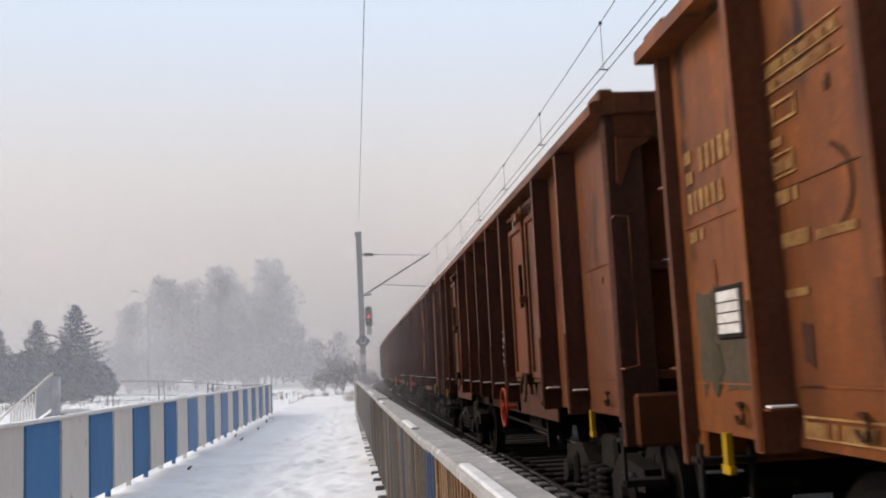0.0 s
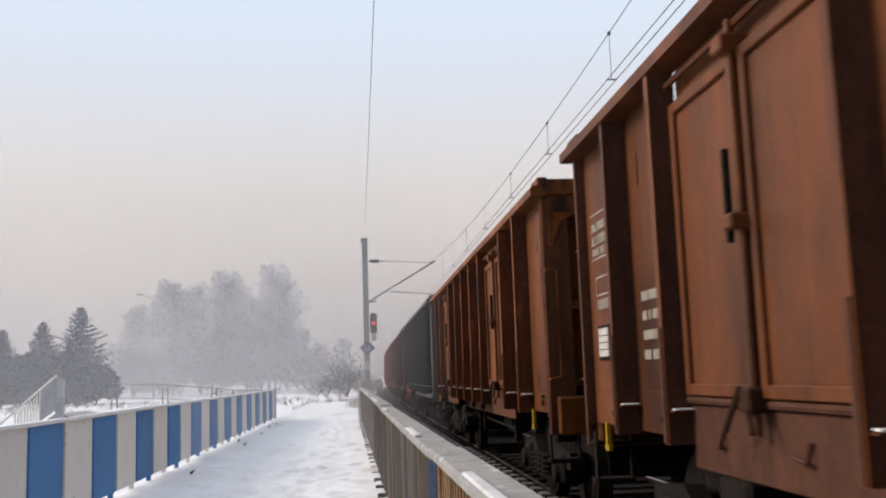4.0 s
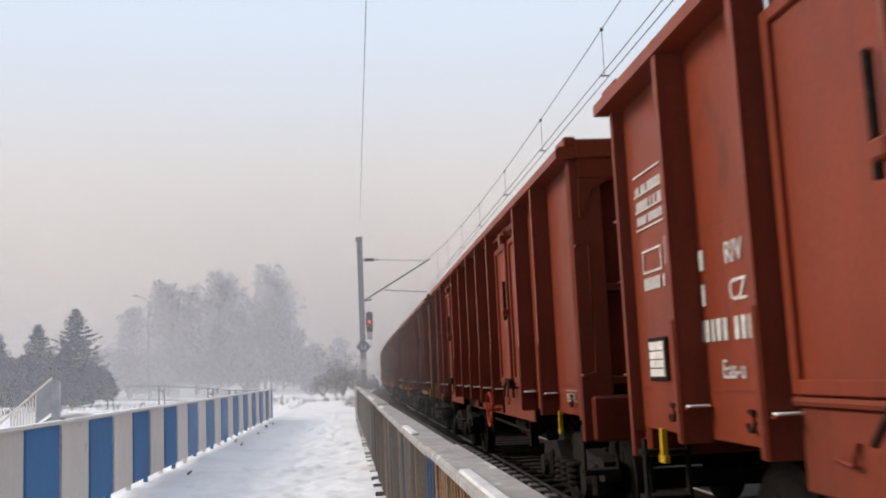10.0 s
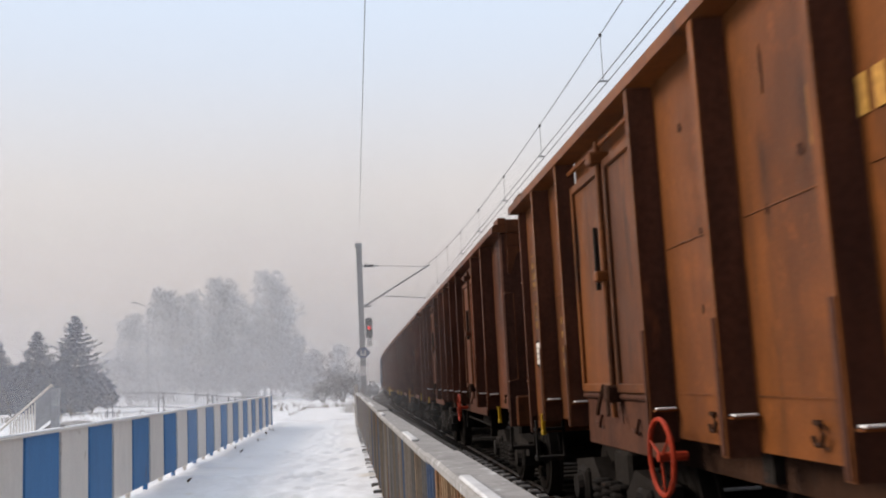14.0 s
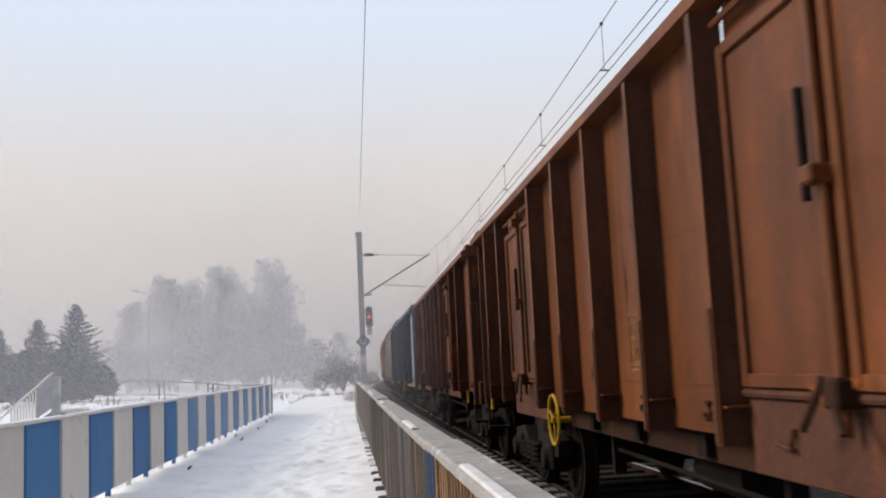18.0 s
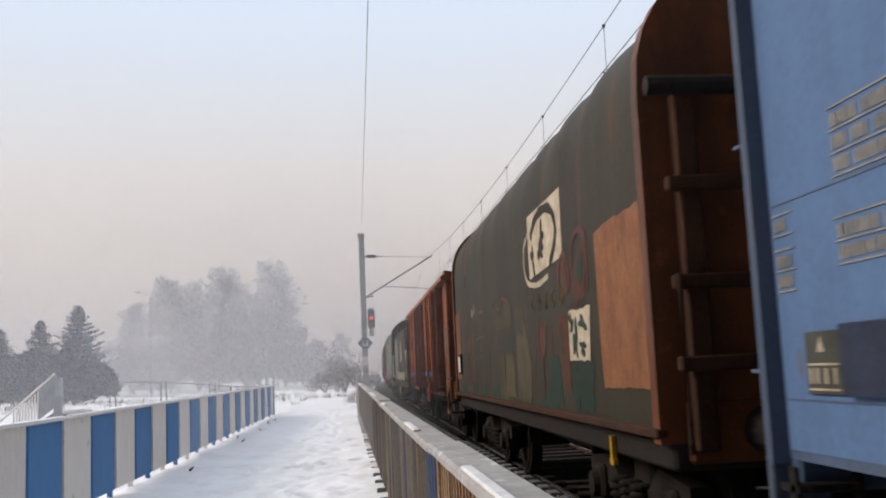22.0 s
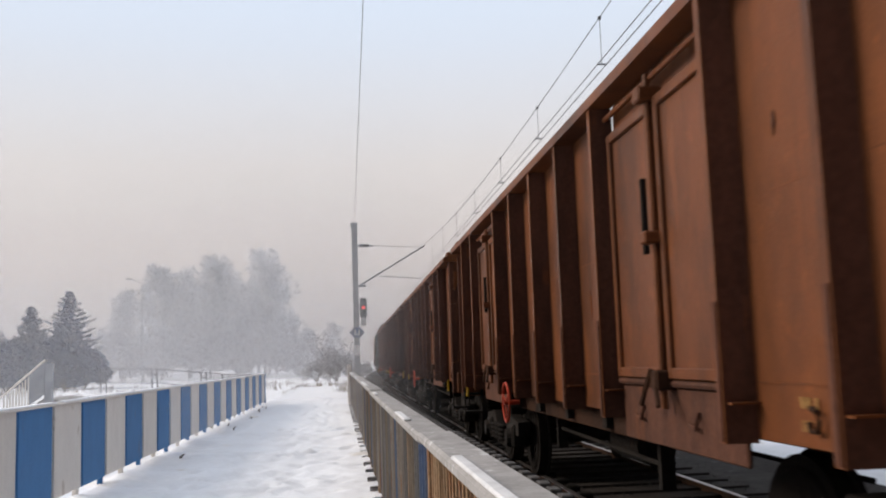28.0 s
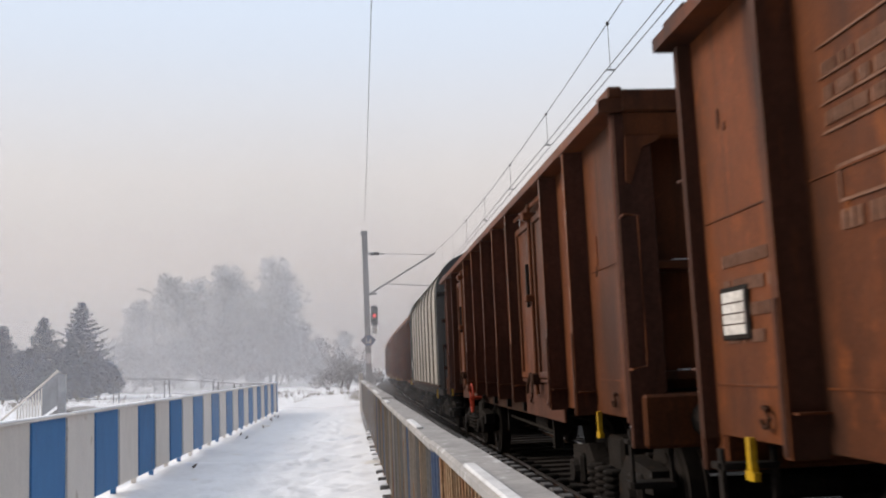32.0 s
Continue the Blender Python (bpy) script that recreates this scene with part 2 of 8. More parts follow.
# ballast and sleepers: brake dust, and the train's shade put into the colour
BALLAST = surface("shaded_dirty_ballast", (0.036, 0.031, 0.028), (0.024, 0.021, 0.019), (0.09, 0.087, 0.087), 1.6, 0.6, 0.9, 0, 1.0, 0, 14, 0.2)
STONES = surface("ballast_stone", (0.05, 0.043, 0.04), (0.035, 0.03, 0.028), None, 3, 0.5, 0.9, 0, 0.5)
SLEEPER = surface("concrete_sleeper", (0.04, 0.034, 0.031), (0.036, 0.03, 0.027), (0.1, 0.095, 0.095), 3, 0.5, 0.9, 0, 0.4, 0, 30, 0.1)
RAILSIDE = surface("rusty_rail", (0.07, 0.04, 0.028), (0.045, 0.03, 0.024), None, 4, 0.5, 0.8, 0.2, 0.2)
BLUEF = surface("blue_fence_paint", (0.065, 0.195, 0.42), (0.055, 0.165, 0.36), (0.12, 0.13, 0.16), 1.2, 0.4, 0.55, 0, 0.08, 0.6, 40, 0.0, 0.08)
WHITEF = surface("cream_fence_paint", (0.74, 0.70, 0.65), (0.66, 0.62, 0.57), (0.33, 0.25, 0.18), 1.2, 0.4, 0.55, 0, 0.08, 0.6, 40, 0.0, 0.07)
BLUEW = surface("weathered_blue_paint", (0.085, 0.12, 0.20), (0.12, 0.125, 0.14), (0.16, 0.085, 0.045), 2.0, 0.5, 0.7, 0, 0.2, 0.85, 40, 0.35, 0.15)
WHITEW = surface("weathered_cream_paint", (0.27, 0.24, 0.205), (0.18, 0.15, 0.12), (0.24, 0.11, 0.05), 2.0, 0.55, 0.7, 0, 0.2, 0.85, 40, 0.45, 0.15)
GREYW = surface("weathered_grey_paint", (0.16, 0.15, 0.142), (0.105, 0.096, 0.09), (0.17, 0.09, 0.05), 2.0, 0.5, 0.75, 0, 0.2, 0.85, 40, 0.35, 0.18)
BROWNW = surface("weathered_beige_paint", (0.20, 0.165, 0.125), (0.13, 0.10, 0.075), (0.17, 0.075, 0.035), 2.0, 0.55, 0.75, 0, 0.2, 0.85, 40, 0.45, 0.18)
RUSTBAR = surface("rusty_bar", (0.26, 0.17, 0.10), (0.20, 0.085, 0.04), (0.3, 0.27, 0.23), 5.0, 0.5, 0.8, 0.1, 0.3, 0.7)
PALEBLUE = surface("faded_grey_blue_paint", (0.38, 0.39, 0.41), (0.30, 0.31, 0.33), None, 2, 0.5, 0.7, 0, 0.1)
CONCRETE = surface("grey_concrete", (0.27, 0.26, 0.25), (0.18, 0.17, 0.165), None, 2, 0.5, 0.9, 0, 0.3)
MASTGREY = surface("mast_grey_paint", (0.32, 0.32, 0.325), (0.25, 0.25, 0.255), None, 2, 0.5, 0.7, 0.1, 0.1)
WHITE = surface("white_paint", (0.60, 0.58, 0.55), (0.48, 0.45, 0.42), None, 6, 0.5, 0.6, 0, 0.05)
CHALK = surface("faded_white_lettering", (0.42, 0.38, 0.33), (0.24, 0.18, 0.14), None, 5, 0.5, 0.7, 0, 0.05)
OCHRE = surface("faded_ochre_lettering", (0.29, 0.165, 0.06), (0.17, 0.075, 0.03), None, 9, 0.6, 0.7, 0, 0.05)
OCHREB = surface("ochre_emblem_paint", (0.46, 0.25, 0.06), (0.3, 0.14, 0.04), None, 6, 0.5, 0.7, 0, 0.05)
YELLOW = surface("yellow_paint", (0.396, 0.238, 0.011), (0.259, 0.158, 0.022), None, 5, 0.4, 0.5, 0, 0.05)
OCHREP = surface("ochre_paint", (0.27, 0.125, 0.02), (0.14, 0.06, 0.018), (0.05, 0.03, 0.02), 2, 0.5, 0.7, 0, 0.2, 0.5, 30, 0.3)
REDW = surface("red_orange_paint", (0.32, 0.036, 0.015), (0.17, 0.026, 0.013), None, 5, 0.4, 0.5, 0, 0.05)
STRAP = surface("orange_webbing", (0.75, 0.17, 0.012), (0.6, 0.13, 0.012), None, 8, 0.4, 0.7, 0, 0.1)
BLUE = surface("blue_plastic", (0.04, 0.17, 0.45), None, None, 5, 0.4, 0.5, 0, 0.05)
PATCH = surface("orange_primer_patch", (0.30, 0.088, 0.022), (0.2, 0.058, 0.018), None, 2, 0.5, 0.7, 0, 0.1, 0.6)
BEIGE = surface("beige_spray_paint", (0.17, 0.125, 0.075), (0.10, 0.066, 0.04), (0.08, 0.036, 0.018), 2.0, 0.5, 0.7, 0, 0.1, 0.3, 30, 0.4)
PALE = surface("pale_spray_paint", (0.13, 0.125, 0.108), (0.07, 0.067, 0.055), None, 3, 0.5, 0.7, 0, 0.1)
TEAL = surface("teal_spray_paint", (0.022, 0.105, 0.085), (0.015, 0.05, 0.042), None, 4, 0.5, 0.6, 0, 0.1)
KHAKI = surface("faded_khaki_spray_paint", (0.055, 0.045, 0.026), (0.03, 0.026, 0.016), None, 2.0, 0.5, 0.7, 0, 0.1, 0.3)
DARK = surface("black_spray_paint", (0.03, 0.03, 0.03), (0.05, 0.045, 0.04), None, 4, 0.5, 0.6, 0, 0.1)
DECAL = surface("dirty_cream_decal", (0.34, 0.29, 0.215), (0.20, 0.165, 0.12), None, 3, 0.45, 0.7, 0, 0.1)
OLDTEAL = surface("dull_teal_spray_paint", (0.015, 0.033, 0.026), (0.019, 0.023, 0.016), None, 4, 0.5, 0.7, 0, 0.1)
OLDRUST = surface("dull_rust_spray_paint", (0.07, 0.028, 0.0155), (0.036, 0.025, 0.016), None, 4, 0.55, 0.7, 0, 0.1)
OLDMAROON = surface("dark_maroon_spray_paint", (0.075, 0.025, 0.021), (0.038, 0.018, 0.015), None, 5, 0.5, 0.6, 0, 0.1)
OLDRUN = surface("thin_brown_rust_run", (0.052, 0.036, 0.026), (0.066, 0.06, 0.054), None, 3, 0.6, 0.7, 0, 0.1, 0.8)
NIGHT = surface("deep_black_spray_paint", (0.010, 0.008, 0.009), (0.018, 0.012, 0.012), None, 3, 0.5, 0.6, 0, 0.1)
GRAVEL = surface("dirty_beige_grey_spray_paint", (0.155, 0.118, 0.082), (0.105, 0.07, 0.045), (0.075, 0.034, 0.018), 1.6, 0.5, 0.7, 0, 0.1, 0.4, 30, 0.35)
KHAKIY = surface("dull_yellow_spray_paint", (0.25, 0.18, 0.06), (0.15, 0.10, 0.04), None, 5, 0.5, 0.7, 0, 0.1)
DARKG = surface("grey_blue_spray_paint", (0.04, 0.038, 0.038), (0.065, 0.05, 0.042), None, 4, 0.5, 0.7, 0, 0.1)
SLATE = surface("dark_olive_plate_paint", (0.05, 0.052, 0.045), (0.035, 0.036, 0.03), None, 4, 0.5, 0.6, 0, 0.1)
NIGHTBLUE = surface("dark_navy_paint", (0.022, 0.028, 0.05), (0.015, 0.018, 0.032), None, 4, 0.5, 0.6, 0, 0.1)
RUBBEDBLUE = surface("chalky_blue_grey_writing", (0.24, 0.22, 0.19), (0.14, 0.15, 0.16), None, 8, 0.5, 0.7, 0, 0.05)
OLDPINK = surface("dusty_pink_spray_paint", (0.17, 0.085, 0.07), (0.10, 0.045, 0.038), None, 5, 0.5, 0.6, 0, 0.1)
OLDBEIGE = surface("faint_beige_spray_paint", (0.088, 0.064, 0.035), (0.038, 0.030, 0.018), None, 8, 0.5, 0.7, 0, 0.1)
OLDRED = surface("faded_red_print", (0.23, 0.04, 0.03), (0.15, 0.03, 0.025), None, 3, 0.5, 0.7, 0, 0.1)
OLDBLUE = surface("faded_navy_print", (0.035, 0.05, 0.10), (0.025, 0.035, 0.07), None, 3, 0.5, 0.7, 0, 0.1)
ORANGED = surface("faded_orange_print", (0.38, 0.18, 0.07), (0.30, 0.12, 0.045), None, 6, 0.5, 0.7, 0, 0.1)
ENDPLATE = surface("pale_olive_plate_paint", (0.175, 0.155, 0.085), (0.11, 0.10, 0.06), (0.05, 0.035, 0.02), 2.5, 0.5, 0.7, 0, 0.15, 0.5, 30, 0.2)
FRESHBLUE = surface("brighter_blue_paint", (0.068, 0.12, 0.225), (0.06, 0.10, 0.185), (0.09, 0.07, 0.05), 1.2, 0.4, 0.6, 0, 0.1, 0.7, 30, 0.1, 0.12)
FADED = surface("bleached_blue_paint", (0.19, 0.215, 0.24), (0.14, 0.165, 0.195), (0.10, 0.07, 0.05), 1.5, 0.5, 0.7, 0, 0.12, 0.7, 30, 0.2)
PALEBROWN = surface("pale_brown_paint", (0.17, 0.09, 0.06), (0.12, 0.055, 0.032), None, 6, 0.5, 0.6, 0, 0.1)
BAREPLATE = surface("bare_brown_plate", (0.165, 0.072, 0.034), (0.11, 0.046, 0.022), (0.06, 0.025, 0.014), 2.5, 0.5, 0.7, 0, 0.12, 0.5, 30, 0.15)
CHIP = surface("dark_paint_chip", (0.05, 0.022, 0.0135), (0.035, 0.016, 0.011), None, 6, 0.5, 0.85, 0, 0.2)
PRIMER = surface("faded_orange_primer", (0.185, 0.056, 0.0165), (0.12, 0.038, 0.0135), None, 3, 0.5, 0.75, 0, 0.1, 0.6)
SOOT = surface("grey_soot", (0.055, 0.043, 0.03), (0.08, 0.05, 0.03), None, 4, 0.5, 0.8, 0, 0.1)
OLDGREEN = surface("bleached_green_panel", (0.10, 0.135, 0.098), (0.08, 0.11, 0.08), None, 2, 0.5, 0.7, 0, 0.1, 0.5)
# needles: distance haze put into the colour as a lighter blue
NEEDLES = surface("haze_tinted_spruce_needles", (0.066, 0.09, 0.155), (0.046, 0.066, 0.118), None, 0.8, 0.5, 0.9, 0, 0.3, 0, 10, 0.0)
# far bark and twigs: the paleness of the mist is put into their colour
MISTBARK = surface("mist_pale_bark", (0.58, 0.575, 0.58), (0.66, 0.66, 0.67), None, 2, 0.5, 0.9, 0, 0.4, 0.6)
TWIGS = surface("mist_pale_twigs", (0.76, 0.765, 0.785), (0.82, 0.825, 0.84), None, 1, 0.5, 0.9, 0, 0.2)
BARETWIGS = surface("bare_thorn_twigs", (0.26, 0.25, 0.25), (0.34, 0.335, 0.335), None, 1, 0.5, 0.9, 0, 0.2)
BARK = surface("bark", (0.09, 0.07, 0.055), (0.05, 0.04, 0.033), None, 4, 0.5, 0.9, 0, 0.6, 0.6)
DRYGRASS = surface("dry_grass", (0.24, 0.19, 0.12), (0.15, 0.12, 0.08), None, 3, 0.5, 0.9, 0, 0.2)

LAMP_RED = bpy.data.materials.new("red_signal_lamp")
LAMP_RED.use_nodes = True
LAMP_RED.node_tree.nodes["Principled BSDF"].inputs["Base Color"].default_value = (0.5, 0.02, 0.02, 1)
LAMP_RED.node_tree.nodes["Principled BSDF"].inputs["Emission Color"].default_value = (1.0, 0.06, 0.05, 1)
LAMP_RED.node_tree.nodes["Principled BSDF"].inputs["Emission Strength"].default_value = 0.7


def mist_material(name, density, top, tint, beside):
    """Thin fog for a flat sheet: mostly clear, the rest scatters the light that reaches it; thicker near the ground, in
    drifting swathes; beside fades it out towards the train, so no edge shows there.
    """
    m = bpy.data.materials.new(name)
    m.use_nodes = True
    n, l = m.node_tree.nodes, m.node_tree.links
    n.clear()
    tc = n.new("ShaderNodeTexCoord")
    sp = n.new("ShaderNodeSeparateXYZ")
    l.new(tc.outputs["Object"], sp.inputs[0])
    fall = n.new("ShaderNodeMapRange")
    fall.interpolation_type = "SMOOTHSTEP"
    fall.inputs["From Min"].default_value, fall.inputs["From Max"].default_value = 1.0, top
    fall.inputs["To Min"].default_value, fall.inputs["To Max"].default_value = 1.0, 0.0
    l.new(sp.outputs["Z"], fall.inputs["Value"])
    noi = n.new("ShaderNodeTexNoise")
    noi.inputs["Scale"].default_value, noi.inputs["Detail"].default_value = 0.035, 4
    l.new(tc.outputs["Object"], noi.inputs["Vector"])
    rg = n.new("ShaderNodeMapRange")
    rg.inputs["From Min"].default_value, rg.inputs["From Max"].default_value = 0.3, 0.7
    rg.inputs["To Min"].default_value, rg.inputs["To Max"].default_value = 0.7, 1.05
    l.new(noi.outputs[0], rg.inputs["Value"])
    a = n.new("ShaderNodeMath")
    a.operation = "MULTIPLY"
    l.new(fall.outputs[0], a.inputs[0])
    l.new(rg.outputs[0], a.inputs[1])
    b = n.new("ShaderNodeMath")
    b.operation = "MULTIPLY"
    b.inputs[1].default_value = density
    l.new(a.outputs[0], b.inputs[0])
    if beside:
        train_fade = n.new("ShaderNodeMapRange")
        train_fade.inputs["From Min"].default_value, train_fade.inputs["From Max"].default_value = 0.75, 1.75
        train_fade.inputs["To Min"].default_value, train_fade.inputs["To Max"].default_value = density, 0.0
        l.new(sp.outputs["X"], train_fade.inputs["Value"])
        l.new(train_fade.outputs[0], b.inputs[1])
    d, t, tr = n.new("ShaderNodeBsdfDiffuse"), n.new("ShaderNodeBsdfTranslucent"), n.new("ShaderNodeBsdfTransparent")
    for s in (d, t):
        s.inputs[0].default_value = (*tint, 1)
    h, mx = n.new("ShaderNodeMixShader"), n.new("ShaderNodeMixShader")
    l.new(d.outputs[0], h.inputs[1])
    l.new(t.outputs[0], h.inputs[2])
    l.new(b.outputs[0], mx.inputs[0])
    l.new(tr.outputs[0], mx.inputs[1])
    l.new(h.outputs[0], mx.inputs[2])
    l.new(mx.outputs[0], n.new("ShaderNodeOutputMaterial").inputs[0])
    return m


# ---- mesh building ----


class Shape:
    """Points and faces of one mesh."""

    def __init__(self):
        self.v, self.f, self.cuts = [], [], []

    def poly(self, pts, faces):
        k = len(self.v)
        self.v += [tuple(p) for p in pts]
        self.f += [tuple(k + i for i in f) for f in faces]
        return self

    def box(self, x0, x1, y0, y1, z0, z1, c=0.0):
        """A box; c: width of the chamfer on its edges."""
        if c <= 0:
            return self.poly([(x, y, z) for x in (x0, x1) for y in (y0, y1) for z in (z0, z1)],
                             [(0, 1, 3, 2), (4, 6, 7, 5), (0, 4, 5, 1), (2, 3, 7, 6), (0, 2, 6, 4), (1, 5, 7, 3)])
        lo, hi, pts, ix = (x0, y0, z0), (x1, y1, z1), [], {}
        for corner in range(8):
            s = [(corner >> a) & 1 for a in range(3)]
            for a in range(3):
                p = [(hi[i] if s[i] else lo[i]) if i == a else ((hi[i] - c) if s[i] else (lo[i] + c)) for i in range(3)]
                ix[(corner, a)] = len(pts)
                pts.append(p)
        faces = []
        for a in range(3):
            b, d = [i for i in range(3) if i != a]
            for s in (0, 1):
                ring = [(s << a) | (u << b) | (w << d) for u, w in ((0, 0), (1, 0), (1, 1), (0, 1))]
                faces.append([ix[(r, a)] for r in ring])
            for u in (0, 1):
                for w in (0, 1):
                    c0 = (u << b) | (w << d)
                    c1 = c0 | (1 << a)
                    faces.append([ix[(c0, b)], ix[(c0, d)], ix[(c1, d)], ix[(c1, b)]])
        for corner in range(8):
            faces.append([ix[(corner, a)] for a in range(3)])
        return self.poly(pts, faces)

    def prism(self, profile, axis, a0, a1):
        """A profile (pairs) pushed along an axis. x: pairs are (y, z); y: (x, z); z: (x, y)."""
        place = {"x": lambda p, a: (a, p[0], p[1]), "y": lambda p, a: (p[0], a, p[1]), "z": lambda p, a: (p[0], p[1], a)}[axis]
        n = len(profile)
        pts = [place(p, a0) for p in profile] + [place(p, a1) for p in profile]
        return self.poly(pts, [tuple(range(n)), tuple(range(2 * n - 1, n - 1, -1))] + [(i, i + n, (i + 1) % n + n, (i + 1) % n) for i in range(n)])

    def tube(self, p0, p1, r0, r1=None, n=8):
        p0, p1 = Vector(p0), Vector(p1)
        r1 = r0 if r1 is None else r1
        q = (p1 - p0).to_track_quat("Z", "Y")
        ring = [q @ Vector((math.cos(2 * math.pi * i / n), math.sin(2 * math.pi * i / n), 0)) for i in range(n)]
        pts = [p0 + r * r0 for r in ring] + [p1 + r * r1 for r in ring]
        return self.poly(pts, [tuple(range(n - 1, -1, -1)), tuple(range(n, 2 * n))] + [(i, (i + 1) % n, (i + 1) % n + n, i + n) for i in range(n)])

    def pipe(self, pts, r, n=6):
        """A bent round bar, one skin."""
        pts = [Vector(p) for p in pts]
        v, f, m = [], [], len(pts)
        for i, p in enumerate(pts):
            q = (pts[min(m - 1, i + 1)] - pts[max(0, i - 1)]).to_track_quat("Z", "Y")
            v += [p + q @ Vector((r * math.cos(2 * math.pi * k / n), r * math.sin(2 * math.pi * k / n), 0)) for k in range(n)]
        f += [(i * n + k, i * n + (k + 1) % n, (i + 1) * n + (k + 1) % n, (i + 1) * n + k) for i in range(m - 1) for k in range(n)]
        return self.poly(v, f + [tuple(range(n - 1, -1, -1)), tuple(range((m - 1) * n, m * n))])

    def ring(self, centre, axis, radius, r, n=20, m=6):
        """A torus about axis x or y."""
        pts, faces = [], []
        for i in range(n):
            a = 2 * math.pi * i / n
            for j in range(m):
                b = 2 * math.pi * j / m
                w, d = radius + r * math.cos(b), r * math.sin(b)
                o = (d, w * math.cos(a), w * math.sin(a)) if axis == "x" else (w * math.cos(a), d, w * math.sin(a))
                pts.append([centre[k] + o[k] for k in range(3)])
                faces.append((i * m + j, ((i + 1) % n) * m + j, ((i + 1) % n) * m + (j + 1) % m, i * m + (j + 1) % m))
        return self.poly(pts, faces)

    def lathe(self, profile, centre, n=12):
        """A profile of (radius, height) turned about an upright axis."""
        m, pts = len(profile), []
        for i in range(n):
            a = 2 * math.pi * i / n
            pts += [(centre[0] + r * math.cos(a), centre[1] + r * math.sin(a), centre[2] + z) for r, z in profile]
        return self.poly(pts, [(i * m + j, ((i + 1) % n) * m + j, ((i + 1) % n) * m + j + 1, i * m + j + 1) for i in range(n) for j in range(m - 1)] + [tuple(i * m for i in range(n - 1, -1, -1)), tuple(i * m + m - 1 for i in range(n))])

    def solo(self, *a):
        """A prism that is a piece of its own."""
        self.prism(*a)
        self.cuts.append((len(self.v), len(self.f)))
        return self

    def mesh(self, name, mat):
        me = bpy.data.meshes.new(name)
        me.from_pydata(self.v, [], self.f)
        bm = bmesh.new()
        bm.from_mesh(me)
        bmesh.ops.recalc_face_normals(bm, faces=bm.faces)
        bm.to_mesh(me)
        bm.free()
        me.materials.append(mat)
        return me


MESHES = {}


def cached(key, mat, build):
    """The mesh of a shape that many things share, one for each material."""
    k = (key, mat.name)
    if k not in MESHES:
        s = Shape()
        build(s)
        MESHES[k] = s.mesh(key.split("|")[0], mat)
    return MESHES[k]


def part(name, me, parent, label="", at=None):
    ob = new(name, me)
    ob.parent = parent
    if at is not None:
        ob.matrix_basis = at
    if label:
        tagged(ob, label)
    return ob


def root(name, label, category, at=None, group="", kind=""):
    ob = new(name)
    ob.empty_display_size = 0.2
    if at is not None:
        ob.matrix_basis = at
    return tagged(ob, label, category, group, kind)


def single(name, shape, mat, label, category, group="", kind="", at=None):
    ob = new(name, shape.mesh(name, mat))
    if at is not None:
        ob.matrix_basis = at
    return tagged(ob, label, category, group, kind)


def text_mesh(words, size, mat):
    k = ("text" + words + str(size), mat.name)
    if k not in MESHES:
        cu = bpy.data.curves.new("lettering", "FONT")
        cu.body, cu.size, cu.extrude, cu.align_x = words, size, 0.002, "CENTER"
        cu.resolution_u = 2
        ob = new("lettering", cu)
        bpy.context.view_layer.update()
        me = bpy.data.meshes.new_from_object(ob.evaluated_get(bpy.context.evaluated_depsgraph_get()))
        bpy.data.objects.remove(ob)
        me.materials.clear()
        me.materials.append(mat)
        MESHES[k] = me
    return MESHES[k]

# ---- the line of the track: straight, then a wide bend to the right ----
XC, BEND, RADIUS = 3.07, 40.0, 1800.0


def track(s):
    """Place and heading (radians to the right) of the track's middle at s metres ahead."""
    if s <= BEND:
        return XC, s, 0.0
    a = (s - BEND) / RADIUS
    return XC + RADIUS * (1 - math.cos(a)), BEND + RADIUS * math.sin(a), a


def along(profile, shape, s0, s1, step, close=True):
    """Sweeps a profile of (side, height) along the track."""
    n, rows = len(profile), []
    s = s0
    while s < s1 + 1e-6:
        x, y, a = track(s)
        rows.append([(x + u * math.cos(a), y - u * math.sin(a), z) for u, z in profile])
        s += step
    pts = [p for r in rows for p in r]
    m = n if close else n - 1
    return shape.poly(pts, [(i * n + j, i * n + (j + 1) % n, (i + 1) * n + (j + 1) % n, (i + 1) * n + j) for i in range(len(rows) - 1) for j in range(m)])


# ---- ground: one sheet of snow to the horizon, trodden on the path ----


def fence_x(y):
    return 0.425 - 0.0119 * y


def spaced(marks):
    out = [marks[0][0]]
    for (a, b, step) in marks:
        k = max(1, round((b - a) / step))
        out += [a + (b - a) * (i + 1) / k for i in range(k)]
    return out


prints = [(random.gauss(-1.0, 0.75), random.uniform(8, 40), random.uniform(0.06, 0.12), random.uniform(0.11, 0.18), random.uniform(0.03, 0.075), random.gauss(0, 0.5)) for _ in range(620)]
cells = {}
for q in prints:
    cells.setdefault(int(q[1]), []).append(q)


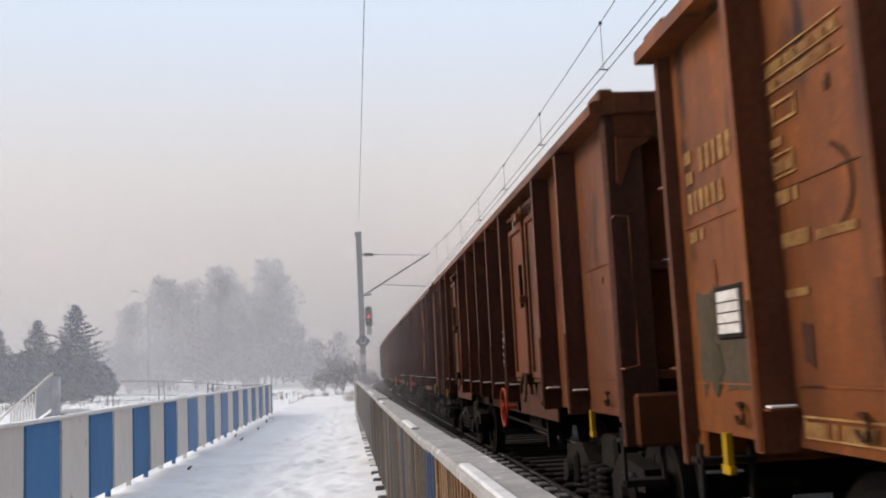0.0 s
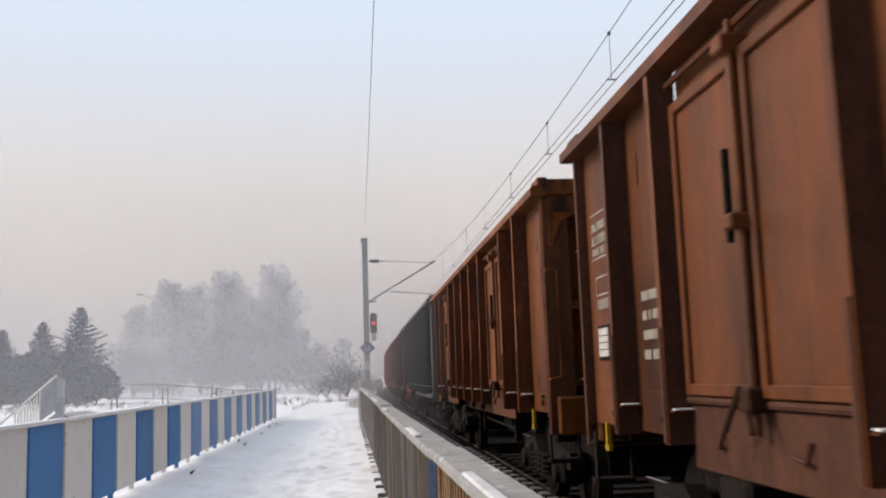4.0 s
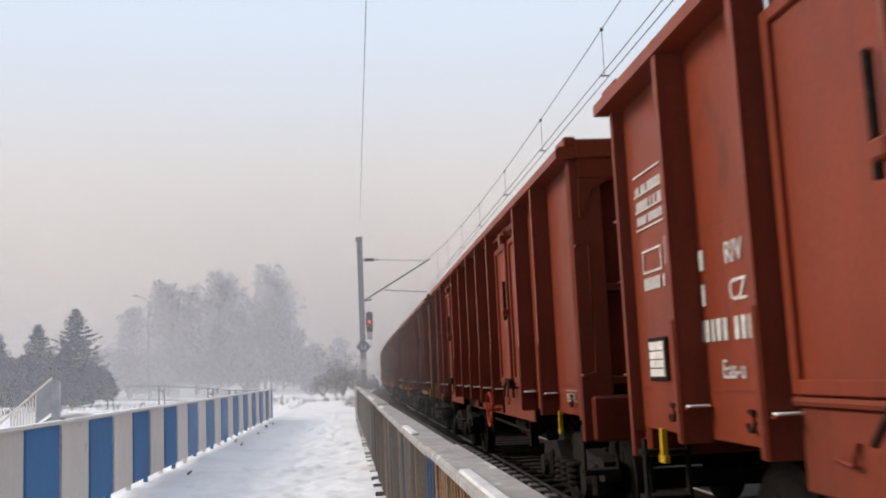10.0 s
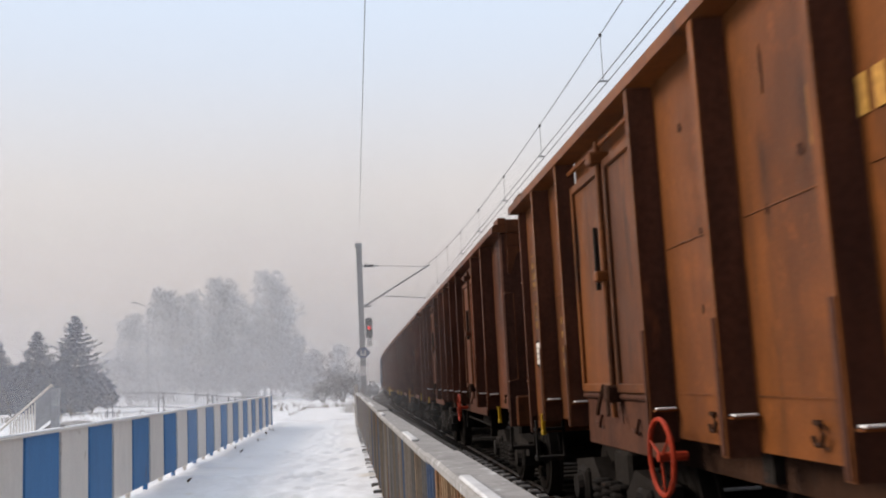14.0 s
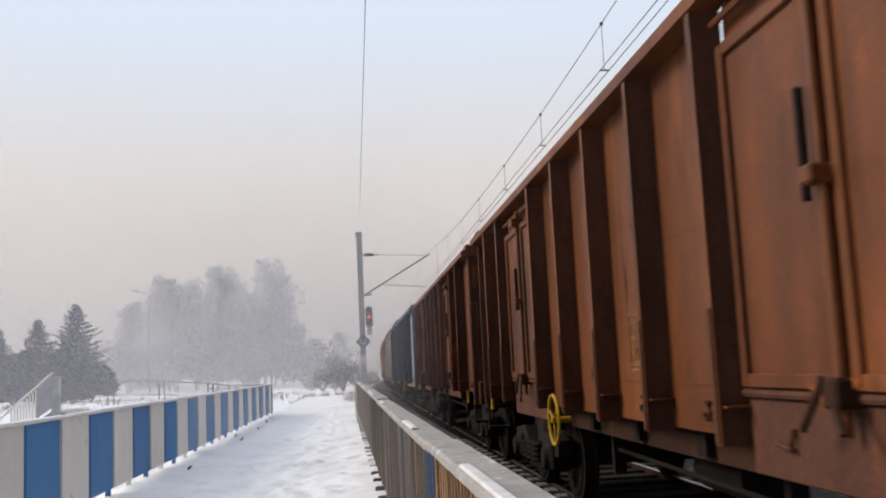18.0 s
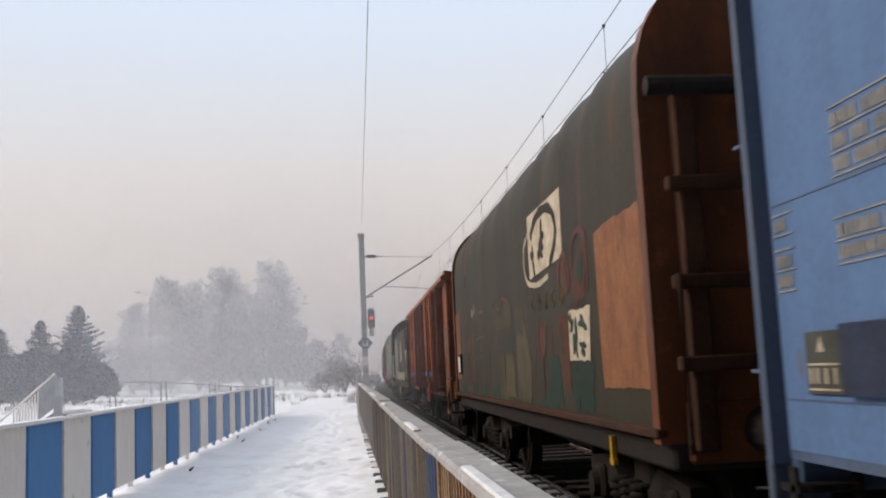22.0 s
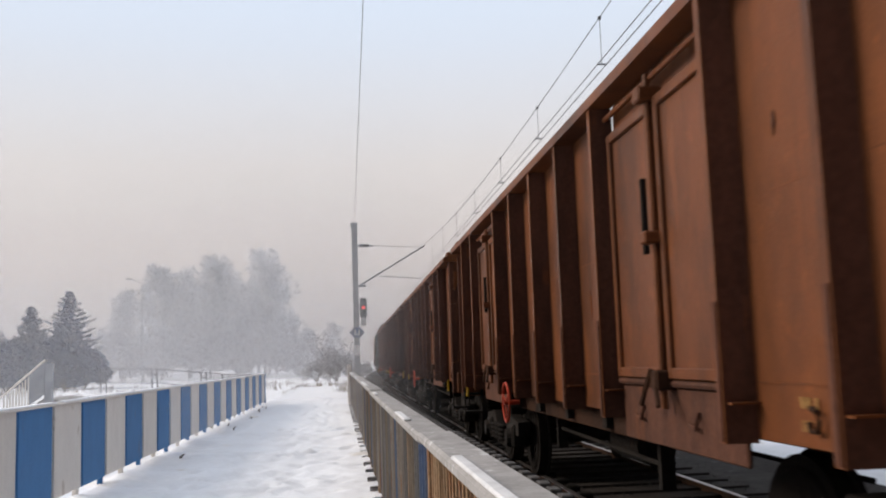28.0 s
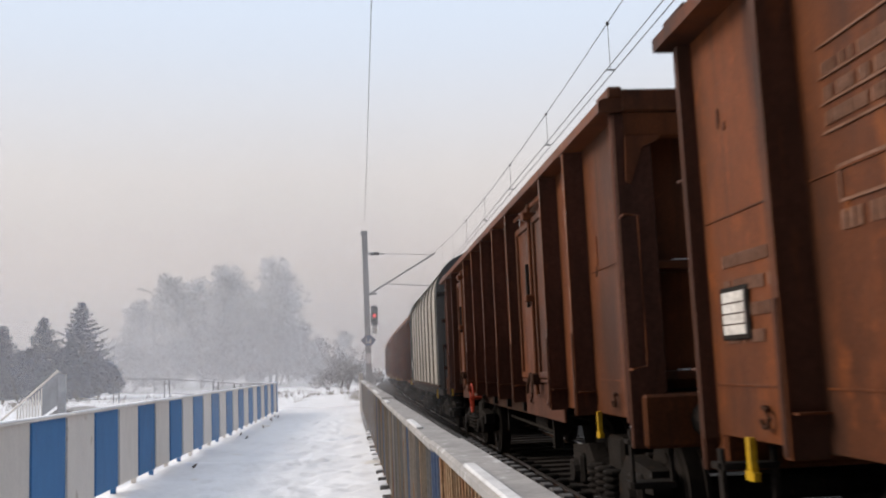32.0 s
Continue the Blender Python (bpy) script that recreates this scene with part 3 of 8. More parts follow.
def ground_z(x, y):
    z = 0.0
    if -3.2 < x < 0.6 and 4 < y < 60:
        z += 0.05 * noise.noise((x * 1.3, y * 0.8, 0)) + 0.03 * noise.noise((x * 4, y * 3, 3)) + 0.012 * noise.noise((x * 9, y * 9, 5))
        for k in (int(y) - 1, int(y), int(y) + 1):
            for px, py, a, b, d, turn in cells.get(k, ()):
                u, w = x - px, y - py
                if abs(u) < 0.4 and abs(w) < 0.5:
                    c, s = math.cos(turn), math.sin(turn)
                    q = ((u * c - w * s) / a) ** 2 + ((u * s + w * c) / b) ** 2
                    if q < 6:
                        z += -d * math.exp(-q) + 0.35 * d * math.exp(-(q - 2.2) ** 2)
        if x < -2.6:
            z += 0.05 * min(1, (-2.6 - x) / 0.5)
    elif x < -3.2 and y > 0:
        far = min(1, (-3.2 - x) / 6)
        z += far * (0.16 * noise.noise((x * 0.12, y * 0.12, 7)) + 0.04 * noise.noise((x * 0.6, y * 0.6, 1)))
    tx, ty, a = track(max(-200, min(400, y)))
    if abs(y) < 395:
        d = x - tx
        if -1.05 < d < 2.3:
            z = -0.42 if -0.9 < d < 1.9 else (-0.08 - 0.34 * (d + 1.05) / 0.15 if d < 0 else -0.42 * (2.3 - d) / 0.4)
        elif -2.4 < d < 0:
            z -= 0.08 * (d + 2.4) / 1.35
    return z


gx = spaced([(-1500, -300, 150), (-300, -60, 20), (-60, -12, 2.0), (-12, -3.3, 0.6), (-3.3, 0.6, 0.075), (0.6, 1.5, 0.15), (1.5, 5.5, 0.25), (5.5, 12, 1.0), (12, 60, 6), (60, 300, 30), (300, 1500, 150)])
gy = spaced([(-1500, -200, 130), (-200, -20, 20), (-20, 8, 2.0), (8, 24, 0.085), (24, 40, 0.17), (40, 70, 0.6), (70, 140, 3), (140, 400, 12), (400, 1600, 150)])
W = len(gx)
ground = Shape()
ground.v = [(x, y, ground_z(x, y)) for y in gy for x in gx]
ground.f = [(j * W + i, j * W + i + 1, (j + 1) * W + i + 1, (j + 1) * W + i) for j in range(len(gy) - 1) for i in range(W - 1)]
gm = bpy.data.meshes.new("ground")
gm.from_pydata(ground.v, [], ground.f)
gm.materials.append(SNOW)
gm.polygons.foreach_set("use_smooth", [True] * len(gm.polygons))
tagged(new("ground", gm), "trodden snow-covered ground with footprints along a footpath", "ground", kind="structure")

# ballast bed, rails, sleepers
# the path-side shoulder is unseen, laid dark to bounce less light onto the wagons
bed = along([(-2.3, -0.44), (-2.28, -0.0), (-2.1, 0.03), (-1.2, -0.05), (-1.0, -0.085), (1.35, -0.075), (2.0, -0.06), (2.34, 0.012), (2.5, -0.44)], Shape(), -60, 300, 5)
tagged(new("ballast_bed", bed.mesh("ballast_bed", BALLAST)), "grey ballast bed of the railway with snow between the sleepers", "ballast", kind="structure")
RAIL = [(-0.036, 0.0), (0.036, 0.0), (0.036, -0.035), (0.010, -0.05), (0.010, -0.125), (0.075, -0.14), (0.075, -0.155), (-0.075, -0.155), (-0.075, -0.14), (-0.010, -0.125), (-0.010, -0.05), (-0.036, -0.035)]
for u in (-0.754, 0.754):
    r = along([(u + a, b) for a, b in RAIL], Shape(), -60, 300, 2.5)
    o = new("rail", r.mesh("rail", RAILSIDE))
    tagged(o, "rusty steel rail with a worn running surface", "rail", "rails of the track", "structure")
    h = along([(u + a, b) for a, b in ((-0.028, 0.0035), (0.028, 0.0035), (0.030, 0.0005), (-0.030, 0.0005))], Shape(), -60, 300, 2.5)
    part("running_surface", h.mesh("running_surface", STEEL), o, "bare worn steel running surface")

TIES = root("sleepers", "snow-dusted concrete sleepers of the railway track", "sleepers", kind="structure")
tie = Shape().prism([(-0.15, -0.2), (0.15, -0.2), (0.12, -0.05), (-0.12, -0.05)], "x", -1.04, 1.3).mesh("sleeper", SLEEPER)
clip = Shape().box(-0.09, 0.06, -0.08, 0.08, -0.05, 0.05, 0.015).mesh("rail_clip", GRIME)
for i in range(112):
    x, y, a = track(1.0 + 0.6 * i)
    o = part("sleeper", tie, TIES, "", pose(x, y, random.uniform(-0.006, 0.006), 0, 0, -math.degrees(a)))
    for u in (-0.87, -0.65):
        part("rail_clip", clip, o, "", pose(u, 0, -0.02))

# gravel lying on the ballast near the path
gr = Shape()
for i in range(4200):
    s = random.uniform(5, 45)
    u = random.choice((random.uniform(-1.02, -0.86), random.uniform(-0.6, 0.6), random.uniform(0.86, 1.6)))
    x, y, a = track(s)
    r = random.uniform(0.018, 0.045)
    z = -0.085 if abs(u) < 1.4 else -0.09 - max(0, abs(u) - 2.0) * 1.2
    ang = random.uniform(0, 6)
    gr.poly([(x + u + r * math.cos(ang + k * 2.1) * random.uniform(0.7, 1.2), y + r * math.sin(ang + k * 2.1), z - 0.02) for k in range(3)] + [(x + u + random.uniform(-0.3, 0.3) * r, y, z + r * 0.8)], [(0, 1, 3), (1, 2, 3), (2, 0, 3)])
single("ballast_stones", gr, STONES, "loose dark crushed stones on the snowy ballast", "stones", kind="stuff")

# ---- blue and cream fence on the left of the path ----
LF = root("fence", "blue and cream striped sheet-metal fence along the snowy path", "fence", pose(-3.1, 0, 0))
P0, STEP, TOPZ = 0.6, 1.1, 1.115
NP = 32
pan = {}
for mat in (BLUEF, WHITEF):
    s = Shape().box(-0.012, 0.012, 0.006, STEP - 0.006, 0.13, TOPZ - 0.02, 0.004)
    s.box(0.012, 0.03, 0.01, 0.045, 0.14, TOPZ - 0.03, 0.004)
    pan[mat.name] = s.mesh("panel", mat)
post_b = {m.name: Shape().box(-0.05, 0.012, -0.03, 0.03, -0.12, TOPZ - 0.03, 0.006).mesh("post", m) for m in (BLUEF, WHITEF)}
for i in range(NP):
    mat = BLUEF if i % 2 == 0 else WHITEF
    o = part("panel", pan[mat.name], LF, "", pose(0, P0 + i * STEP, 0))
    part("post", post_b[mat.name], LF, "", pose(-0.02, P0 + (i + 1) * STEP - 0.05, 0))
rail = Shape().box(-0.045, 0.045, P0, P0 + NP * STEP, TOPZ - 0.02, TOPZ + 0.006, 0.008)
part("top_rail", rail.mesh("top_rail", WHITEF), LF)
y = P0
while y < P0 + NP * STEP - 0.6:
    ln = random.uniform(0.5, 1.6)
    sn = Shape().box(-0.04, 0.04, y, min(y + ln, P0 + NP * STEP), TOPZ + 0.005, TOPZ + 0.005 + random.uniform(0.012, 0.022), 0.008)
    part("snow_cap", sn.mesh("snow_cap", CAPSNOW), LF, "thin snow lying on the top rail")
    y += ln + random.uniform(0.0, 0.3)
part("end_post", Shape().box(-0.05, 0.05, P0 + NP * STEP, P0 + NP * STEP + 0.09, -0.1, TOPZ + 0.03, 0.01).mesh("end_post", BLUEF), LF)

# broken sticks and clods on the snow beside the fence
for i in range(9):
    yy = random.uniform(12, 34)
    st = Shape()
    a = random.uniform(-0.5, 0.5)
    ln = random.uniform(0.15, 0.42)
    st.tube((0, 0, 0.0), (math.sin(a) * ln * 0.4, math.cos(a) * ln, 0.03), 0.022, 0.012, 5)
    single("stick", st, BARK, "short dark broken stick lying on the snow", "stick", "sticks by the fence", at=pose(-2.9 + random.uniform(0, 0.35), yy, 0.055))

# ---- parapet fence between path and track ----
RF = root("parapet_fence", "weathered cream and blue panel fence with grey capping", "fence")
k, y = 0, 4.75
while y < 33.5:
    mat = (WHITEW, GREYW, BROWNW, GREYW, WHITEW, BLUEW, BROWNW)[k % 7] if k else BLUEW
    ln = (0.22, 0.34, 0.55, 0.42, 0.6, 0.3)[k % 6] if k else 0.5
    prof, q = [(0.015, ln - 0.012), (0.015, 0.01), (-0.012, 0.01)], 0.05
    while q + 0.05 < ln:
        prof += [(-0.012, q), (-0.03, q + 0.006), (-0.03, q + 0.03), (-0.012, q + 0.036)]
        q += 0.16
    prof.append((-0.012, ln - 0.012))
    s = Shape().prism(prof, "z", 0.1, 1.05)
    part("panel", s.mesh("panel", mat), RF, "", pose(fence_x(y) + 0.02, y, 0, 0, 0, 0.68))
    if k % 3 == 0:
        part("post", cached("post|rf", RUSTBAR, lambda s: s.box(-0.035, 0.035, -0.03, 0.03, -0.15, 1.05, 0.006)), RF, "", pose(fence_x(y) + 0.035, y, 0, 0, 0, 0.68))
    y += ln
    k += 1
y = 2.2
while y < 33.5:
    ft = cached("foot|rf", GALV, lambda s: s.box(-0.09, 0.02, -0.035, 0.035, -0.06, 0.035, 0.008))
    o = part("foot", ft, RF, "", pose(fence_x(y), y, 0))
    part("snow_cap", cached("snow_cap|rf", CAPSNOW, lambda s: s.box(-0.085, 0.01, -0.032, 0.032, 0.036, 0.052, 0.008)), o)
    y += 0.9
# the nearest bay is an open railing of thin bars
y = 1.6
while y < 4.7:
    part("bar", cached("bar|rf", RUSTBAR, lambda s: s.box(-0.011, 0.011, -0.011, 0.011, 0.12, 1.05, 0.002)), RF, "", pose(fence_x(y) + 0.02, y, 0, 0, 0, random.uniform(-8, 8)))
    y += 0.105
part("lower_rail", Shape().box(-0.018, 0.018, 1.5, 4.75, 0.1, 0.14, 0.004).mesh("lower_rail", RUSTBAR), RF, "", pose(fence_x(0) + 0.02, 0, 0, 0, 0, 0.68))
for a, b, lift in ((1.4, 4.74, 0.0), (4.76, 12.0, -0.012), (12.02, 22.0, 0.004), (22.02, 34.0, 0.0)):
    part("capping", Shape().box(-0.045, 0.125, a, b, 1.05 + lift, 1.10 + lift, 0.012).mesh("capping", FROSTED), RF, "frosted grey metal capping", pose(fence_x(0), 0, 0, 0, 0, 0.68))
for a, b in ((2.1, 3.4), (5.8, 6.7), (10.4, 11.1), (14, 16.5), (21, 22.5), (27, 30)):
    cap = Shape().box(-0.04, 0.004, a, b, 1.098 if a < 4 or a > 12 else 1.086, 1.114 if a < 4 or a > 12 else 1.102, 0.006)
    part("snow_cap", cap.mesh("snow_cap", TRODSNOW), RF, "patch of snow on the capping", pose(fence_x(0), 0, 0, 0, 0, 0.68))
tooth = Shape().box(-0.012, 0.020, -0.03, 0.03, -0.03, 0.008, 0.003).mesh("clip", CLIPGREY)
for k in range(210):
    y = 1.9 + 0.13 * k
    part("clip", tooth, RF, "", pose(fence_x(y) + 0.130, y, 1.095 if y < 4.74 or y > 12 else 1.083, 0, 0, 0.68))
part("end_post", Shape().box(-0.07, 0.07, 34.0, 34.14, -0.1, 1.36, 0.015).mesh("end_post", WHITEF), RF, "taller pale end post", pose(fence_x(0) - 0.02, 0, 0, 0, 0, 0.68))

# ---- catenary mast with signal and sign ----
MY = 45.0
MAST = root("catenary_mast", "grey steel catenary mast with a slanted bracket beside the track", "mast", pose(0.38, MY, 0))
s = Shape().prism([(-0.13, -0.12), (0.13, -0.12), (0.13, -0.085), (0.03, -0.085), (0.03, 0.085), (0.13, 0.085), (0.13, 0.12), (-0.13, 0.12), (-0.13, 0.085), (-0.03, 0.085), (-0.03, -0.085), (-0.13, -0.085)], "z", -0.3, 7.75)
part("post", s.mesh("post", MASTGREY), MAST)
part("cap", Shape().box(-0.19, 0.15, -0.13, 0.13, 7.72, 7.95, 0.03).mesh("cap", MASTGREY), MAST)
part("bracket_tube", Shape().tube((0.13, 0, 4.95), (3.3, 0, 6.80), 0.045, 0.04, 8).tube((0.05, 0, 4.95), (0.5, 0, 4.97), 0.06, 0.05, 8).mesh("bracket_tube", MASTGREY), MAST)
part("top_stay", Shape().tube((0.1, 0, 6.86), (0.9, 0, 6.84), 0.05, 0.04, 8).tube((0.9, 0, 6.84), (3.2, 0, 6.72), 0.014, 0.014, 6).mesh("top_stay", MASTGREY), MAST)
part("insulator", Shape().tube((0.22, 0, 6.86), (0.66, 0, 6.85), 0.075, 0.075, 10).mesh("insulator", DARK), MAST)
part("steady_arm", Shape().tube((0.95, 0, 5.42), (3.1, 0, 5.24), 0.022, 0.018, 6).tube((0.98, 0, 5.45), (1.1, 0, 5.52), 0.025, 0.025, 6).mesh("steady_arm", MASTGREY), MAST)
part("white_band", Shape().box(-0.137, 0.137, -0.127, 0.127, 1.75, 2.2, 0.004).mesh("white_band", WHITE), MAST, "white painted band")
part("foundation", Shape().box(-0.35, 0.35, -0.35, 0.35, -0.3, 0.2, 0.04).mesh("foundation", CONCRETE), MAST)

SIG = root("railway_signal", "dark signal head showing a red light on the catenary mast", "signal", pose(0.71, MY - 0.32, 3.9))
part("housing", Shape().prism([(-0.16, -0.36), (-0.09, -0.44), (0.09, -0.44), (0.16, -0.36), (0.16, 0.40), (0.09, 0.48), (-0.09, 0.48), (-0.16, 0.40)], "y", -0.06, 0.12).mesh("housing", DARK), SIG)
for z in (-0.25, 0.02, 0.3):
    part("visor", Shape().tube((0, -0.06, z), (0, -0.16, z), 0.09, 0.09, 12).mesh("visor", DARK), SIG)
part("lamp", Shape().tube((0, -0.1, 0.02), (0, -0.165, 0.02), 0.085, 0.085, 12).mesh("lamp", LAMP_RED), SIG, "glowing red lamp")
part("bracket", Shape().box(-0.3, -0.1, 0.05, 0.32, -0.08, 0.0, 0.01).mesh("bracket", MASTGREY), SIG)
part("backing_plate", Shape().box(-0.12, 0.12, 0.12, 0.15, -0.8, -0.45, 0.01).mesh("backing_plate", WHITE), SIG, "small pale plate below the housing")

SGN = root("mast_sign", "round dark blue sign with a white U-shaped mark on the mast", "sign", pose(0.40, MY - 0.16, 2.8))
part("plate", Shape().prism([(0.36, 0), (0.2, 0.17), (0.12, 0.24), (-0.12, 0.24), (-0.2, 0.17), (-0.36, 0), (-0.2, -0.17), (-0.12, -0.24), (0.12, -0.24), (0.2, -0.17)], "y", 0, 0.02).mesh("plate", BLUEW), SGN)
part("mark", Shape().box(-0.13, -0.07, -0.012, 0.0, -0.13, 0.12).box(0.07, 0.13, -0.012, 0.0, -0.13, 0.12).box(-0.07, 0.07, -0.012, 0.0, -0.13, -0.07).mesh("mark", WHITE), SGN, "white U-shaped mark")

# wires
CX, CZ = 3.42, 5.25


def messenger(y):
    return 5.8 + 1.0 * ((y - 20) / 25.5) ** 2


def wire(name, fn, y0, y1, step, r, label, mat=WIRE):
    s, pts = Shape(), []
    y = y0
    while y < y1 + 1e-6:
        pts.append(fn(y))
        y += step
    s.pipe(pts, r, 5)
    return single(name, s, mat, label, "wire", "overhead wires", "structure")


wire("contact_wire", lambda y: (CX - 0.06, y, CZ), -5, 45, 10, 0.0065, "contact wire over the track")
wire("contact_wire", lambda y: (CX + 0.06, y, CZ), -5, 45, 10, 0.0065, "contact wire over the track")
wire("messenger_wire", lambda y: (CX, y, messenger(y)), -5, 45, 1.0, 0.0065, "sagging messenger wire of the catenary")
wire("contact_wire", lambda y: (CX + (y - 45) * (0.006 + 0.0004 * (y - 45)), y, CZ), 45, 90, 5, 0.007, "contact wire over the track")
wire("messenger_wire", lambda y: (CX + (y - 45) * (0.006 + 0.0004 * (y - 45)), y, 5.8 + ((y - 70) / 25) ** 2), 45, 90, 2.5, 0.007, "sagging messenger wire of the catenary")
wire("feeder_wire", lambda y: (0.40, y, 7.95 + 0.35 * (abs(y - 14) / 31) ** 2 - 0.0), -20, 45, 2.0, 0.008, "single feeder wire along the mast tops")
for y in (3.6, 7.8, 12.1, 16.4, 20.6, 25.0, 29.4, 33.8, 38.2):
    d = Shape().tube((CX, y, CZ), (CX, y, messenger(y)), 0.0045, None, 5)
    o = single("dropper", d, WIRE, "thin dropper wire between messenger and contact wire", "wire", "droppers")
    part("clamp", Shape().box(CX - 0.02, CX + 0.02, y - 0.02, y + 0.02, messenger(y) - 0.03, messenger(y) + 0.02, 0.008).mesh("clamp", WIRE), o)
    part("clamp", Shape().box(CX - 0.07, CX + 0.07, y - 0.01, y + 0.01, CZ - 0.006, CZ + 0.014, 0.006).mesh("clamp", WIRE), o)

# ---- thin railing that leaves the fence's end and runs off over the snow ----
RL = root("railing", "thin grey metal railing across the snowy field", "railing")
nodes = [(-3.15, 34.9, 1.1), (-6.0, 48.0, 1.05), (-8.8, 60.0, 1.12), (-11.9, 61.0, 1.42), (-15.2, 62.0, 1.55)]
for (xa, ya, za), (xb, yb, zb) in zip(nodes, nodes[1:]):
    part("top_rail", Shape().tube((xa, ya, za), (xb, yb, zb), 0.03, None, 6).mesh("top_rail", IRON), RL)
    part("lower_rail", Shape().tube((xa, ya, za - 0.85), (xb, yb, zb - 0.85), 0.022, None, 6).mesh("lower_rail", IRON), RL)
    for f in range(1, 16):
        q = f / 16
        x, yv, z = xa + (xb - xa) * q, ya + (yb - ya) * q, za + (zb - za) * q
        part("bar", Shape().tube((x, yv, z - 0.85), (x, yv, z), 0.006, None, 4).mesh("bar", IRON), RL)
for (xa, ya, za) in nodes[1:]:
    for d in (-0.16, 0.16):
        part("post", Shape().box(xa + d - 0.035, xa + d + 0.035, ya - 0.035, ya + 0.035, -0.2, za + 0.02, 0.008).mesh("post", IRON), RL)
    part("cross_piece", Shape().box(xa - 0.16, xa + 0.16, ya - 0.02, ya + 0.02, za - 0.35, za - 0.28, 0.006).mesh("cross_piece", IRON), RL)

# ---- stair parapet going down to an underpass ----
ST = root("stair_parapet", "sloping cream and grey-blue panelled stair parapet with a pale handrail", "parapet", pose(0, 26, 0))
slope = lambda x: 0.54 + (x + 9.25) * (1.71 - 0.54) / (9.25 - 7.89)
for a, b, mat in ((-9.9, -9.25, PALEBLUE), (-8.24, -7.86, PALEBLUE)):
    part("panel", Shape().prism([(a, max(-0.5, slope(a) - 0.8)), (b, max(-0.2, slope(b) - 0.85)), (b, slope(b)), (a, slope(a))], "y", -0.015, 0.015).mesh("panel", mat), ST)
part("handrail", Shape().tube((-9.95, -0.03, slope(-9.95) + 0.02), (-7.84, -0.03, slope(-7.84) + 0.02), 0.03, None, 6).mesh("handrail", WHITEF), ST)
part("panel", Shape().prism([(-9.25, -0.3), (-8.25, 0.30), (-8.25, 0.62), (-9.25, -0.02)], "y", -0.015, 0.015).mesh("panel", PALEBLUE), ST)
for k in range(9):
    x = -8.86 + 0.075 * k
    part("bar", Shape().box(x - 0.02, x + 0.02, -0.012, 0.012, max(0.2, slope(x) - 0.85), slope(x) - 0.05, 0.004).mesh("bar", WHITEF), ST)
for x in (-9.25, -8.245, -7.85):
    part("post", Shape().box(x - 0.03, x + 0.03, 0.02, 0.08, -0.4, slope(x), 0.006).mesh("post", PALEBLUE), ST)
part("plinth", Shape().prism([(-10.2, -0.5), (-7.6, -0.5), (-7.5, 0.72), (-7.9, 0.78), (-8.4, 0.45), (-10.2, 0.2)], "y", 0.1, 2.6).mesh("plinth", CONCRETE), ST, "grey concrete stair wall")
part("end_post", Shape().box(-7.84, -7.66, -0.05, 0.1, 0.6, 1.68, 0.01).mesh("end_post", PALEBLUE), ST)

# ---- street lamp, trees, mist ----
LP = root("street_lamp", "tall double-armed street lamp, pale in the mist", "street lamp", pose(-22.6, 109, 0))
part("pole", Shape().tube((0, 0, -0.2), (0, 0, 10.6), 0.11, 0.06, 8).mesh("pole", MASTGREY), LP)
for d, up in ((-1, 1.0), (1, 0.5)):
    part("arm", Shape().pipe([(0, 0, 10.5), (d * 0.3, 0, 10.5 + 0.5 * up), (d * 1.2 * up, 0, 10.5 + 0.85 * up)], 0.04, 6).mesh("arm", MASTGREY), LP)
    part("lamp_head", Shape().prism([(d * 1.05 * up, 10.5 + 0.80 * up), (d * 1.1 * up, 10.5 + 0.94 * up), (d * (1.15 * up + 0.6), 10.5 + 0.98 * up), (d * (1.15 * up + 0.65), 10.5 + 0.88 * up)], "y", -0.14, 0.14).mesh("lamp_head", MASTGREY), LP)


def leaf(shape, p, size, rng):
    """One small ragged tuft of two crossing faces."""
    for _ in range(2):
        a = Vector((rng.gauss(0, 1), rng.gauss(0, 1), rng.gauss(0, 1))).normalized() * size
        b = Vector((rng.gauss(0, 1), rng.gauss(0, 1), rng.gauss(0, 1))).normalized() * size * 0.6
        shape.poly([p - a, p + b, p + a, p - b * 0.7], [(0, 1, 2, 3)])


def tuft_mesh(name, shape, mat):
    me = bpy.data.meshes.new(name)
    me.from_pydata([tuple(v) for v in shape.v], [], shape.f)
    me.materials.append(mat)
    return me


